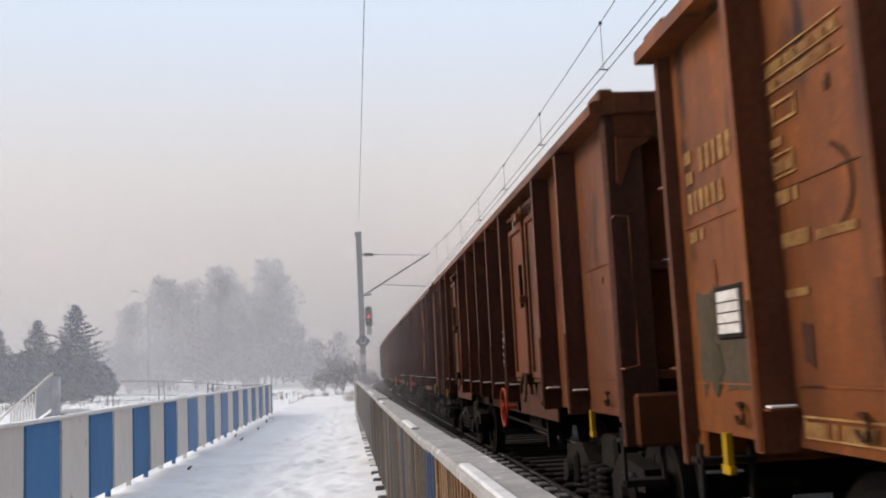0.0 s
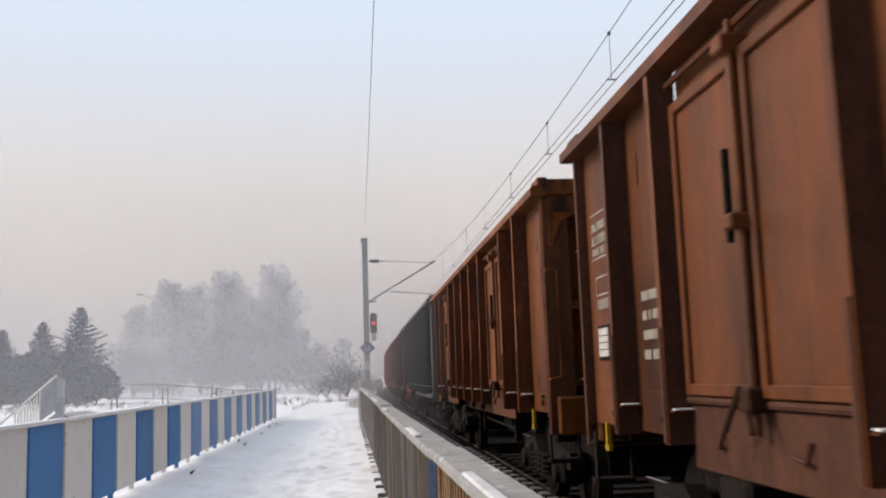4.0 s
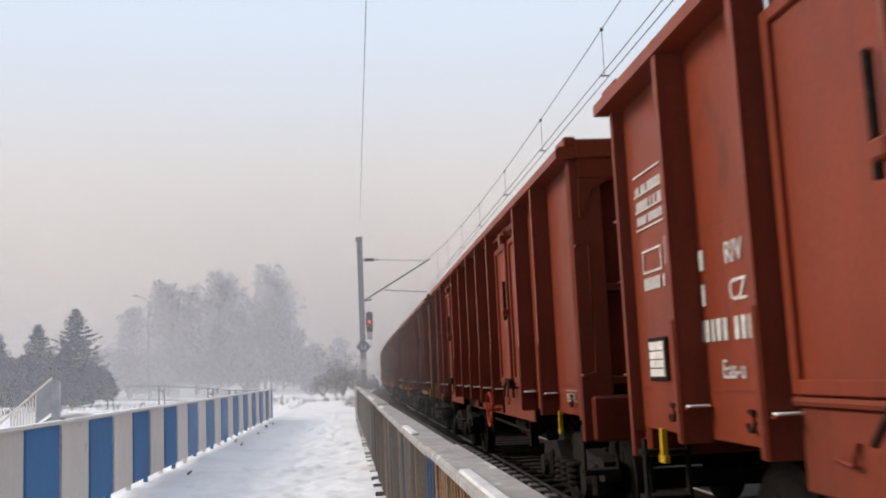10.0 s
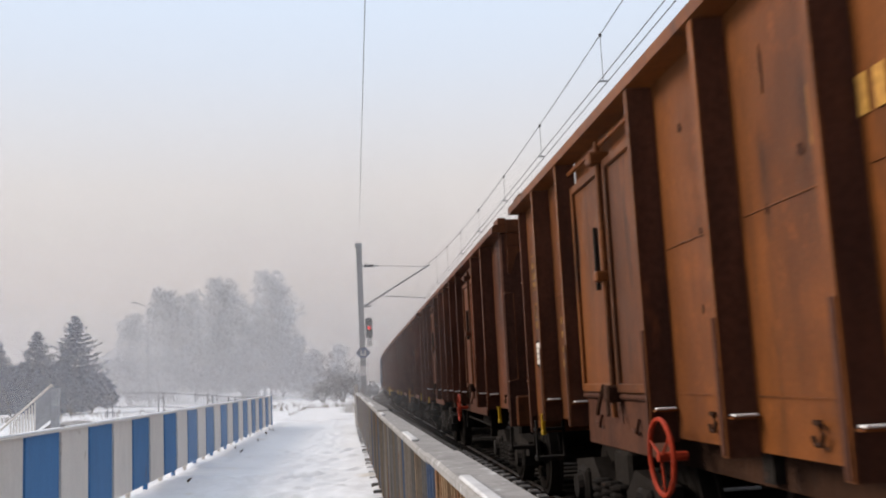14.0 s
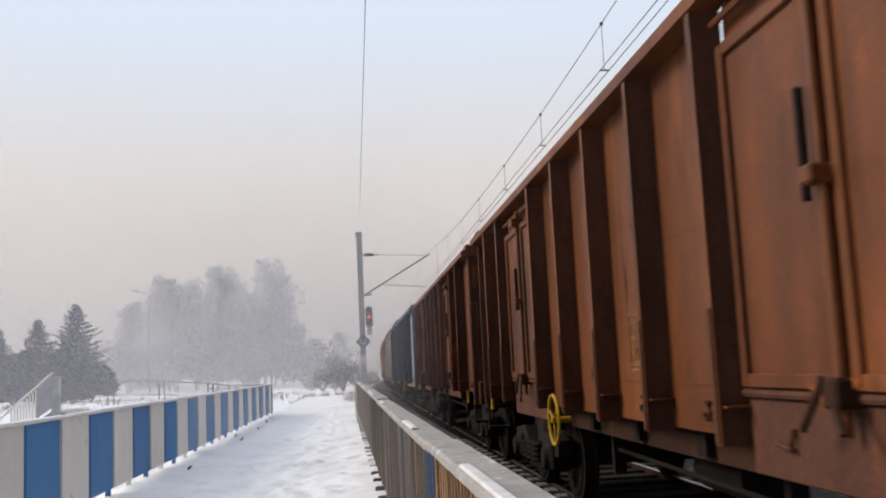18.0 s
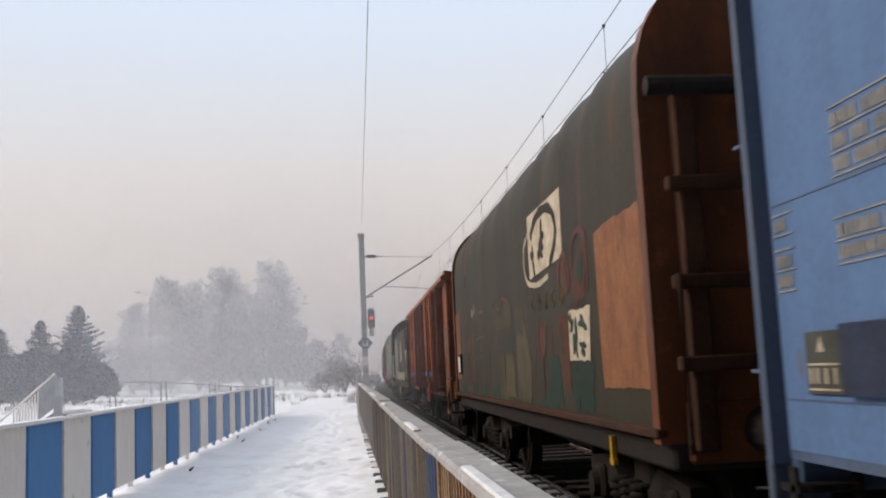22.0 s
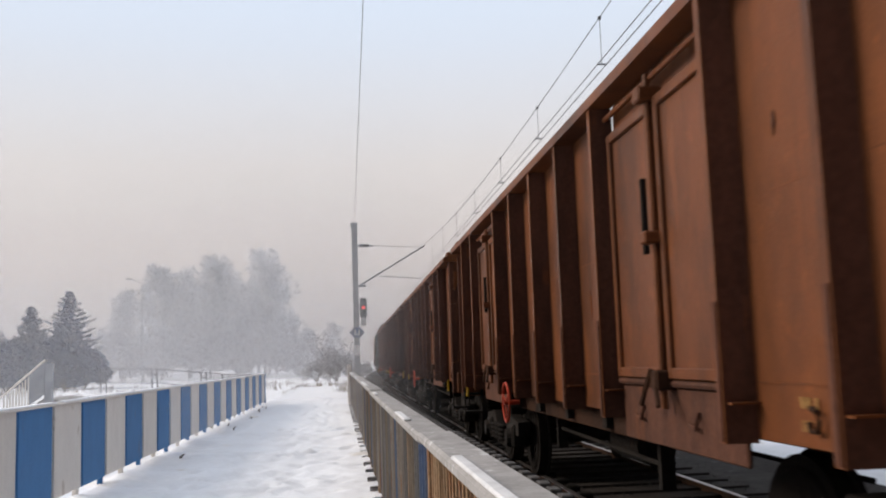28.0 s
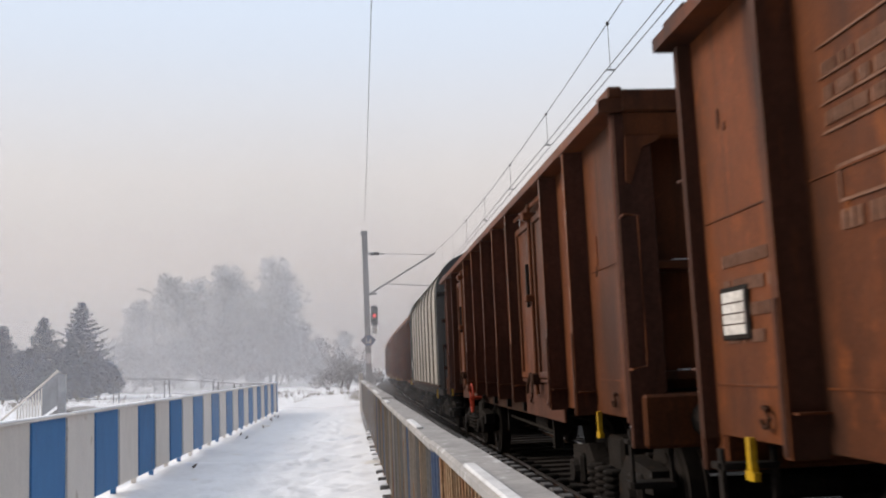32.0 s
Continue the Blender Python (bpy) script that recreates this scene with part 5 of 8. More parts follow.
def gondola(kind, paint, label, wheel=None, arrow=True, flap=None, door="plain", wheel_y=None, snow=True, bill=0.5, bill_z=1.64):
    """An open high-sided wagon."""
    T, M = TYPES[kind], PAINT[paint]
    H, top, low = T["half"], T["top"], T["low"]
    w = root("gondola_wagon", label, "freight wagon", None, "wagons of the goods train")
    K = kind + "|" + door
    posts, doors = T["posts"], T["doors"]
    door_starts = {a for a, b in doors}
    px = 0.024
    # posts, deeper below, with a bracket at the foot
    def post_shape(s):
        s.prism([(OUT, -px), (OUT, px), (WALL, px + 0.012), (WALL, -px - 0.012)], "z", low, top - 0.14)
        s.prism([(OUT - 0.014, -px * 0.8), (OUT - 0.014, px * 0.8), (OUT + 0.002, px * 0.8), (OUT + 0.002, -px * 0.8)], "z", low + 0.01, low + 0.62)
    def bracket(s):
        s.box(OUT + 0.012, WALL - 0.001, -0.085, -px - 0.004, low + 0.17, low + 0.18)
    for i, p in enumerate(posts):
        if i in (0, len(posts) - 1):
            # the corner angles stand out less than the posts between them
            o = part("post", cached("end_post|" + kind, SHADECOAT[paint], lambda s: s.prism([(OUT + 0.075, -px), (OUT + 0.075, px), (WALL, px + 0.012), (WALL, -px - 0.012)], "z", low, top - 0.14)), w, "", pose(0, p - H, 0))
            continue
        o = part("post", cached("post|" + kind, SHADECOAT[paint], post_shape), w, "", pose(0, p - H, 0))
        # flange in plain panel paint: only the post's sides carry the painted shade
        part("flange", cached("flange|" + kind, M, lambda s: s.box(OUT - 0.005, OUT + 0.003, -px - 0.008, px + 0.008, low, top - 0.145, 0.002)), o)
        if 0 < i < len(posts) - 1:
            b = part("bracket", cached("bracket|" + kind, M, bracket), w, "", pose(0, p - H, 0))
            if snow:
                part("snow_cap", cached("snow_cap|" + kind, CAPSNOW, lambda s: s.box(OUT + 0.02, WALL - 0.012, -0.082, -px - 0.010, low + 0.181, low + 0.192, 0.004)), b)
    # wall panels and doors
    for a, b in zip(posts, posts[1:]):
        if a in door_starts:
            continue
        pn = part("wall_panel", cached("wall_panel|%s%.2f%s" % (kind, b - a, paint), M, lambda s: s.box(WALL, WALL + 0.012, 0, b - a, low + 0.02, top - 0.13)), w, "", pose(0, a - H, 0))
        part("weld_seam", cached("weld_seam|%s%.2f%s" % (kind, b - a, paint), M, lambda s: s.box(WALL - (0.001 if paint in ("dull", "red", "strap") else 0.007), WALL + 0.004, 0.07, b - a - 0.07, low + 1.06, low + 1.068)), pn)
        part("weld_seam", cached("weld_seam_low|%s%.2f%s" % (kind, b - a, paint), M, lambda s: s.box(WALL - 0.006, WALL - 0.0002, 0.07, b - a - 0.07, low + 0.26, low + 0.268)), pn)
    for a, b in zip(posts, posts[1:]):
        if a not in door_starts and b - a > 0.8:
            part("tie_hook", cached("tie_hook", PAINT["sill"], lambda s: s.pipe([(WALL + 0.005, 0.02, 0.09), (WALL - 0.03, 0.02, 0.095), (WALL - 0.03, -0.02, 0.085), (WALL - 0.03, -0.042, 0.05), (WALL - 0.03, -0.02, 0.01), (WALL - 0.03, 0.025, 0.01), (WALL - 0.03, 0.042, 0.04)], 0.011, 5)), w, "", pose(0, (a + b) / 2 - H - 0.1, low + 0.08))
    # lower flaps take the shaded post coat, darker than the doors above
    FL = flap or SHADECOAT[paint]
    for a, b in doors:
        ln = b - a
        d = part("door", cached("door|%s%.2f" % (K, ln), M, lambda s: s.box(WALL + 0.006, WALL + 0.016, 0.05, ln - 0.05, low + 0.24, top - 0.13)), w, "", pose(0, a - H, 0))
        for y0, y1 in ((0.09, ln / 2 - 0.045), (ln / 2 + 0.045, ln - 0.09)):
            def leaf_shape(s):
                z0, z1, x0, x1, t = low + 0.26, top - 0.34, WALL - 0.06, WALL + 0.006, 0.06
                s.box(x0, x1, 0, t, z0, z1, 0.006).box(x0, x1, y1 - y0 - t, y1 - y0, z0, z1, 0.006)
                s.box(x0, x1, t, y1 - y0 - t, z1 - t, z1, 0.006).box(x0, x1, t, y1 - y0 - t, z0, z0 + t, 0.006)
                s.box(x0 + 0.025, x1, t, y1 - y0 - t, z0 + t, z1 - t)
                if door == "grid":
                    for k in (1, 2):
                        z = z0 + (z1 - z0) * k / 3
                        s.box(x0, x1 - 0.02, t, y1 - y0 - t, z - 0.03, z + 0.03, 0.006)
            part("door_leaf", cached("door_leaf|%s%.2f" % (K, ln), M, leaf_shape), d, "", pose(0, y0, 0))
        part("lock_bar", cached("lock_bar|" + K, M, lambda s: s.tube((OUT + 0.075, 0, low + 0.1), (OUT + 0.075, 0, top - 0.2), 0.02, None, 8).box(OUT + 0.005, WALL, -0.06, 0.06, top - 0.36, top - 0.28, 0.01).box(OUT + 0.0, WALL, -0.05, 0.05, low + 1.0, low + 1.07, 0.01)), d, "", pose(0, ln / 2, 0))
        part("handle", cached("handle|" + K, GRIME, lambda s: s.box(OUT + 0.03, OUT + 0.065, -0.025, 0.0, low + 0.95, low + 1.38, 0.006)), d, "", pose(0, ln / 2 + 0.09, 0))
        part("lock", cached("lock|" + K, PAINT["sill"], lambda s: s.box(OUT + 0.015, WALL, -0.06, 0.05, low + 0.2, low + 0.31, 0.012).pipe([(OUT + 0.02, 0.03, low + 0.31), (OUT, 0.1, low + 0.2), (OUT + 0.01, 0.2, low + 0.12)], 0.016).pipe([(OUT + 0.02, -0.03, low + 0.22), (OUT, -0.12, low + 0.12)], 0.014)), d, "", pose(0, ln / 2, 0))
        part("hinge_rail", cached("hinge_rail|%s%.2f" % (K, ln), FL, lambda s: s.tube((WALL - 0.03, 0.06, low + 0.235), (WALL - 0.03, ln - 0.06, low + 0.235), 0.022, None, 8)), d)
        for q in (0.3, 1.05) if snow else ():
            part("snow_cap", cached("snow_cap|door" + K, CAPSNOW, lambda s: s.box(WALL - 0.055, WALL - 0.01, 0, 0.55, low + 0.262, low + 0.278, 0.006)), d, "", pose(0, q, 0))
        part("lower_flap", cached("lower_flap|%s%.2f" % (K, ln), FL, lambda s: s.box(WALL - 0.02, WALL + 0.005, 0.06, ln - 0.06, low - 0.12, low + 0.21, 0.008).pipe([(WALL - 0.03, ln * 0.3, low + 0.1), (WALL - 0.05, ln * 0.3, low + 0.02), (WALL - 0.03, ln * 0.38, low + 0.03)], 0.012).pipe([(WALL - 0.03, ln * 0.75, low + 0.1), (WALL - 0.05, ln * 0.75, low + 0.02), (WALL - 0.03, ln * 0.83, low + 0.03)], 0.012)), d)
        part("header_bar", cached("header_bar|%s%.2f" % (K, ln), M, lambda s: s.tube((WALL - 0.05, 0.05, top - 0.22), (WALL - 0.05, ln - 0.05, top - 0.22), 0.018, None, 6)), d)
    # rails round the top, sill below
    def top_rail(s):
        for d in (-1, 1):
            s.prism([(d * (-OUT + 0.015), top - 0.14), (d * (-OUT + 0.015), top - 0.07), (d * (-OUT - 0.02), top - 0.048), (d * 1.31, top - 0.048), (d * 1.31, top - 0.14)], "y", -H - 0.03, H + 0.03)
        for d in (-1, 1):
            y0, y1 = sorted((d * (H - 0.27), d * (H + 0.04)))
            s.box(-1.309, 1.309, y0, y1, top - 0.14, top + 0.012, 0.012)
            s.box(-1.40, -1.30, y0, y1, top - 0.05, top + 0.03, 0.012)
    part("top_rail", cached("top_rail|" + kind, M, top_rail), w)
    part("sill", cached("sill|" + kind, M if paint in ("red", "grey", "blue") else PAINT["sill"], lambda s: s.prism([(-H, low - 0.02), (-H, low + 0.03), (H, low + 0.03), (H, low - 0.02), (T["pivot"] - 1.35, low - 0.02), (T["pivot"] - 1.9, low - 0.17), (-T["pivot"] + 1.9, low - 0.17), (-T["pivot"] + 1.35, low - 0.02)], "x", WALL + 0.16, WALL + 0.2)), w)
    part("far_wall", cached("far_wall|" + kind, M, lambda s: [s.box(1.353, 1.365, -H, H, low - 0.02, top - 0.13)] + [s.box(1.365, 1.45, p - H - 0.05, p - H + 0.05, low, top - 0.14) for p in posts]), w)
    part("floor", cached("floor|" + kind, GRIME, lambda s: s.box(WALL + 0.05, 1.35, -H + 0.2, H - 0.2, 1.14, 1.24)), w)
    # ends: corner columns and a top beam round a recess with ribs and two beams
    for d in (-1, 1):
        part("end_wall", cached("end_wall|" + kind, M, lambda s: s.box(-1.3, 1.3, -0.01, 0.01, 1.2, top - 0.14)), w, "", pose(0, d * (H - 0.3), 0))
        for x in (-0.42, 0.42):
            part("end_rib", cached("end_rib|%s%d" % (kind, d), M, lambda s: s.prism([(-0.07, d * 0.01), (-0.05, d * 0.11), (0.05, d * 0.11), (0.07, d * 0.01)], "z", 1.2, top - 0.2)), w, "", pose(x, d * (H - 0.3), 0))
        for z, t in ((2.02, 0.25), (1.3, 0.24)):
            b = part("end_beam", cached("end_beam|%s%d%.3f" % (kind, d, t), M, lambda s: s.box(-1.12, 1.12, min(0.012 * d, t * d), max(0.012 * d, t * d), 0, 0.06, 0.008)), w, "", pose(0, d * (H - 0.3), z))
            part("snow_cap", cached("snow_cap|end%d" % d, CAPSNOW, lambda s: s.box(-1.0, 0.95, min(0.15 * d, 0.23 * d), max(0.15 * d, 0.23 * d), 0.061, 0.07, 0.003)), b)
        part("top_beam", cached("top_beam|%s%d" % (kind, d), M, lambda s: s.prism([(d * -0.05, top - 0.145), (d * 0.015, top - 0.145), (d * 0.005, top - 0.29), (d * -0.03, top - 0.31)], "x", -1.3, 1.3)), w, "", pose(0, d * H, 0))
        for e in (-1, 1):
            part("corner_column", cached("corner_column|%s%d%d" % (kind, d, e), SHADECOAT[paint], lambda s: s.box(min(e * 1.12, e * 1.37), max(e * 1.12, e * 1.37), min(d * 0.0, d * -0.05), max(d * 0.0, d * -0.05), low - 0.16, top - 0.145, 0.01).box(min(e * 1.12, e * 1.15), max(e * 1.12, e * 1.15), min(d * -0.05, d * -0.3), max(d * -0.05, d * -0.3), 1.2, top - 0.145)), w, "", pose(0, d * H, 0))
            part("corner_gusset", cached("gusset|%s%d%d" % (kind, d, e), M, lambda s: s.prism([(e * 1.30, top - 0.30), (e * 1.06, top - 0.30), (e * 1.08, top - 0.33), (e * 1.19, top - 0.38), (e * 1.28, top - 0.62), (e * 1.31, top - 0.60)], "y", min(d * 0.004, d * 0.03), max(d * 0.004, d * 0.03))), w, "", pose(0, d * H, 0))
        o = part("handrail", cached("handrail|%s%d" % (kind, d), M, lambda s: s.pipe([(-1.36, d * 0.0, 2.36), (-1.36, d * 0.08, 2.37), (-1.27, d * 0.09, 2.36), (-1.27, d * 0.09, 1.4), (-1.36, d * 0.08, 1.38), (-1.36, d * 0.0, 1.38)], 0.009)), w, "", pose(0, d * H, 0))
        part("step", cached("step|%s%d" % (kind, d), GRIME, lambda s: s.box(-1.36, -1.08, -0.02, 0.16, 0.62, 0.66).box(-1.36, -1.34, 0, 0.05, 0.62, 1.0).box(-1.10, -1.08, 0, 0.05, 0.62, 1.0).box(-1.36, -1.08, -0.02, 0.14, 0.9, 0.93)), w, "", pose(0, d * (H - 0.1) - (0.14 if d > 0 else 0), 0))
    add_ends(w, H, T["length"], M)
    under_parts(w, T["pivot"], H, GRIME, kind)
    if wheel:
        hand_wheel(w, wheel_y if wheel_y is not None else {"long_c": -2.59, "long_a": 2.9, "long_b": -2.65}.get(kind, -2.0), low - 0.06, wheel)
    if arrow:
        for y in (0.9 - H, H - 0.6):
            part("release_handle", cached("release_handle", YELLOW, lambda s: s.prism([(-0.022, 0.10), (0.022, 0.10), (0.022, -0.05), (0.052, -0.05), (0.042, -0.09), (-0.042, -0.09), (-0.052, -0.05), (-0.022, -0.05)], "x", -0.015, 0.015)), w, "yellow brake release handle", pose(WALL - 0.05, y, low - 0.06))
    if kind.startswith("long"):
        for p in {"long_a": (posts[1] - H, posts[5] - H, posts[8] - H), "long_b": (posts[1] - H, posts[4] - H, posts[7] - H)}.get(kind, (posts[1] - H, posts[5] - H, posts[8] - H)):
            for z in (0.1, 0.33, 0.56):
                part("footstep", cached("footstep|long", M, lambda s: s.box(OUT + 0.01, WALL - 0.001, -0.36, -px, -0.006, 0.006)), w, "", pose(0, p, low + z))
    # rust blooms and dark chips where the paint has failed
    if paint in ("orange", "brown", "dull", "rusty", "tan"):
        r = random.Random(len(WAGONS) * 7 + 3)
        bays = [(a, b) for a, b in zip(posts, posts[1:]) if a not in door_starts]
        for k in range(16):
            a, b = r.choice(bays)
            v = r.randrange(6)
            mat = RUSTSPOT if r.random() < (0.7 if paint == "orange" else 0.3) else CHIP
            o = part("rust_spot", cached("rust_spot|%d" % v, mat, lambda s: blob(s, 0, 0, (0.016, 0.012, 0.025, 0.010, 0.010, 0.02)[v], (0.022, 0.05, 0.024, 0.10, 0.022, 0.045)[v], 300 + v, 0.0, 26, 0.3)), w, "", pose(WALL - 0.003 - 0.0002 * k, r.uniform(a + 0.18, b - 0.18) - H, r.uniform(low + 0.3, top - 0.45)))
    # a small plate holder at the far end
    if bill is not None:
        part("plate_holder", cached("plate_holder", GRIME, lambda s: s.box(WALL - 0.02, WALL, -0.16, 0.16, -0.125, 0.125, 0.006)), w, "", pose(0, H - bill, bill_z))
        part("waybill", cached("waybill", WHITE, lambda s: s.box(WALL - 0.026, WALL - 0.019, -0.135, 0.125, -0.10, 0.10)), w, "white paper waybill", pose(0, H - bill, bill_z))
        part("waybill_print", cached("waybill_print", PAINT["sill"], lambda s: [s.box(WALL - 0.0285, WALL - 0.0255, -0.13, 0.12, z, z + 0.006) for z in (-0.055, -0.005, 0.045)]), w, "dark ruled lines", pose(0, H - bill, bill_z))
    return w


def hand_wheel(w, y, z, mat):
    part("brake_wheel", cached("brake_wheel", mat, lambda s: [s.ring((0, 0, 0), "x", 0.2, 0.014, 24, 6)] + [s.tube((0, 0, 0), (0, 0.19 * math.cos(a), 0.19 * math.sin(a)), 0.008, None, 6) for a in (0.4, 2.5, 4.6)] + [s.tube((-0.02, 0, 0), (0.14, 0, 0), 0.025, None, 8)]), w, "hand brake wheel", pose(OUT - 0.02, y, z))


def under_parts(w, pivot, H, frame_mat, kind):
    for d in (-1, 1):
        add_bogie(w, d * pivot, frame_mat)
    part("centre_beam", cached("centre_beam|" + kind, GRIME, lambda s: s.box(-0.3, 0.3, -H, H, 0.86, 1.14, 0.02).box(-1.2, 1.2, -1.3, -1.18, 0.9, 1.14).box(-1.2, 1.2, 1.18, 1.3, 0.9, 1.14).box(-1.2, 1.2, -0.06, 0.06, 0.9, 1.14)), w)
    part("brake_cylinder", cached("brake_cylinder", GRIME, lambda s: s.tube((0.45, 0.3, 0.72), (0.45, 1.05, 0.72), 0.17, None, 14)), w)
    part("air_tank", cached("air_tank", GRIME, lambda s: s.tube((-0.7, -0.9, 0.72), (-0.7, -0.1, 0.72), 0.16, None, 14)), w)
    part("brake_rod", cached("brake_rod", GRIME, lambda s: s.tube((0.1, -2.6, 0.62), (0.1, 2.6, 0.62), 0.02).tube((-0.9, -1.7, 0.66), (-0.9, 1.6, 0.7), 0.018).box(-0.95, -0.85, -1.75, -1.68, 0.5, 0.95).box(-0.95, -0.85, 1.55, 1.62, 0.5, 0.95)), w)


def brake_plates(w):
    part("lever_plate", cached("lever_plate", YELLOW, lambda s: s.box(-1.28, -1.26, -0.12, 0.0, -0.08, 0.03)), w, "yellow brake changeover plate", pose(0, -0.6, 0.86))
    part("warning_plate", cached("warning_plate", REDW, lambda s: s.box(-1.29, -1.27, 0, 0.09, -0.08, 0.05)), w, "red brake plate", pose(0, -0.45, 0.86))


def marks_gondola(w, seed, mat, logo=True, text="plain", H=6.4, ey=0.03, num=4.66, swap=False, table=True):
    """The usual lettering of an open wagon: load grid, running number, capacity, emblem."""
    x = WALL - 0.006
    k = "%d%s%.2f%d" % (seed % 4, text, num, swap)
    far = H - (1.3 if swap else 0.12)
    num = 5.78 if swap else num
    def grid(s):
        bars(s, far - 0.92, far - 0.15, 2.28, 2.56, 3, seed % 4, x, 0.55)
        for z in (2.25, 2.36, 2.46, 2.58):
            s.box(x - 0.003, x + 0.002, far - 0.95, far - 0.12, z, z + 0.01)
        frame_lines(s, far - 0.55, far - 0.2, 1.98, 2.12, x)
        frame_lines(s, far - 0.92, far - 0.62, 2.0, 2.16, x)
        bars(s, far - 0.7, far - 0.2, 1.88, 2.0, 1, seed % 4 + 7, x)
    lettering(w, "grid" + k, mat, grid)
    if text == "full":
        words(w, "RIV", 0.15, num - 0.12, 1.90, mat)
        words(w, "CZ", 0.15, num - 0.14, 1.72, mat)
        words(w, "Eas-u", 0.13, num - 0.02, 1.36, mat)
        lettering(w, "num" + k, mat, lambda s: bars(bars(bars(bars(s, num - 0.5, num + 0.38, 1.54, 1.72, 1, 3, x), num + 0.22, num + 0.4, 1.9, 2.07, 1, 5, x), num + 0.22, num + 0.4, 1.72, 1.9, 1, 6, x), num - 0.66, num - 0.3, 1.72, 1.9, 1, 7, x))
    else:
        lettering(w, "num" + k, mat, lambda s: bars(s, num - 0.32, num + 0.3, 1.5, 1.98, 4, seed % 4 + 20, x, 0.48))
    if logo:
        lettering(w, "emblem%.2f" % ey, OCHREB if mat is OCHRE else mat, lambda s: frame_lines(s, ey, ey + (0.4 if mat is WHITE else 0.28), 2.26, 2.5, x, 0.075 if mat is WHITE else 0.055), "faded square emblem", "emblem")
        lettering(w, "name%.2f" % ey, OCHREB if mat is OCHRE else mat, lambda s: bars(s, ey - 0.5, ey - 0.07, 2.27, 2.45, 1, 5, x, 0.8))
        if table:
            lettering(w, "table" + k, mat, lambda s: frame_lines(bars(s, -1.42, -1.08, 1.58, 1.9, 4, 2, x, 0.5), -1.46, -1.02, 1.55, 1.93, x))
    lettering(w, "small" + k, mat, lambda s: bars(s, -H + 1.6, -H + 1.75, 1.12, 1.30, 2, 4, x, 0.5))


def hood_profile(top, low, half=1.42, n=9):
    p = [(-half, low), (-half, 2.92)]
    for i in range(1, 2 * n):
        a = math.pi * i / (2 * n)
        c, s = -math.cos(a), math.sin(a)
        p.append((half * (abs(c) ** 0.75) * (1 if c > 0 else -1), 2.92 + (top - 2.92) * s ** 0.8))
    return p + [(half, 2.92), (half, low)]


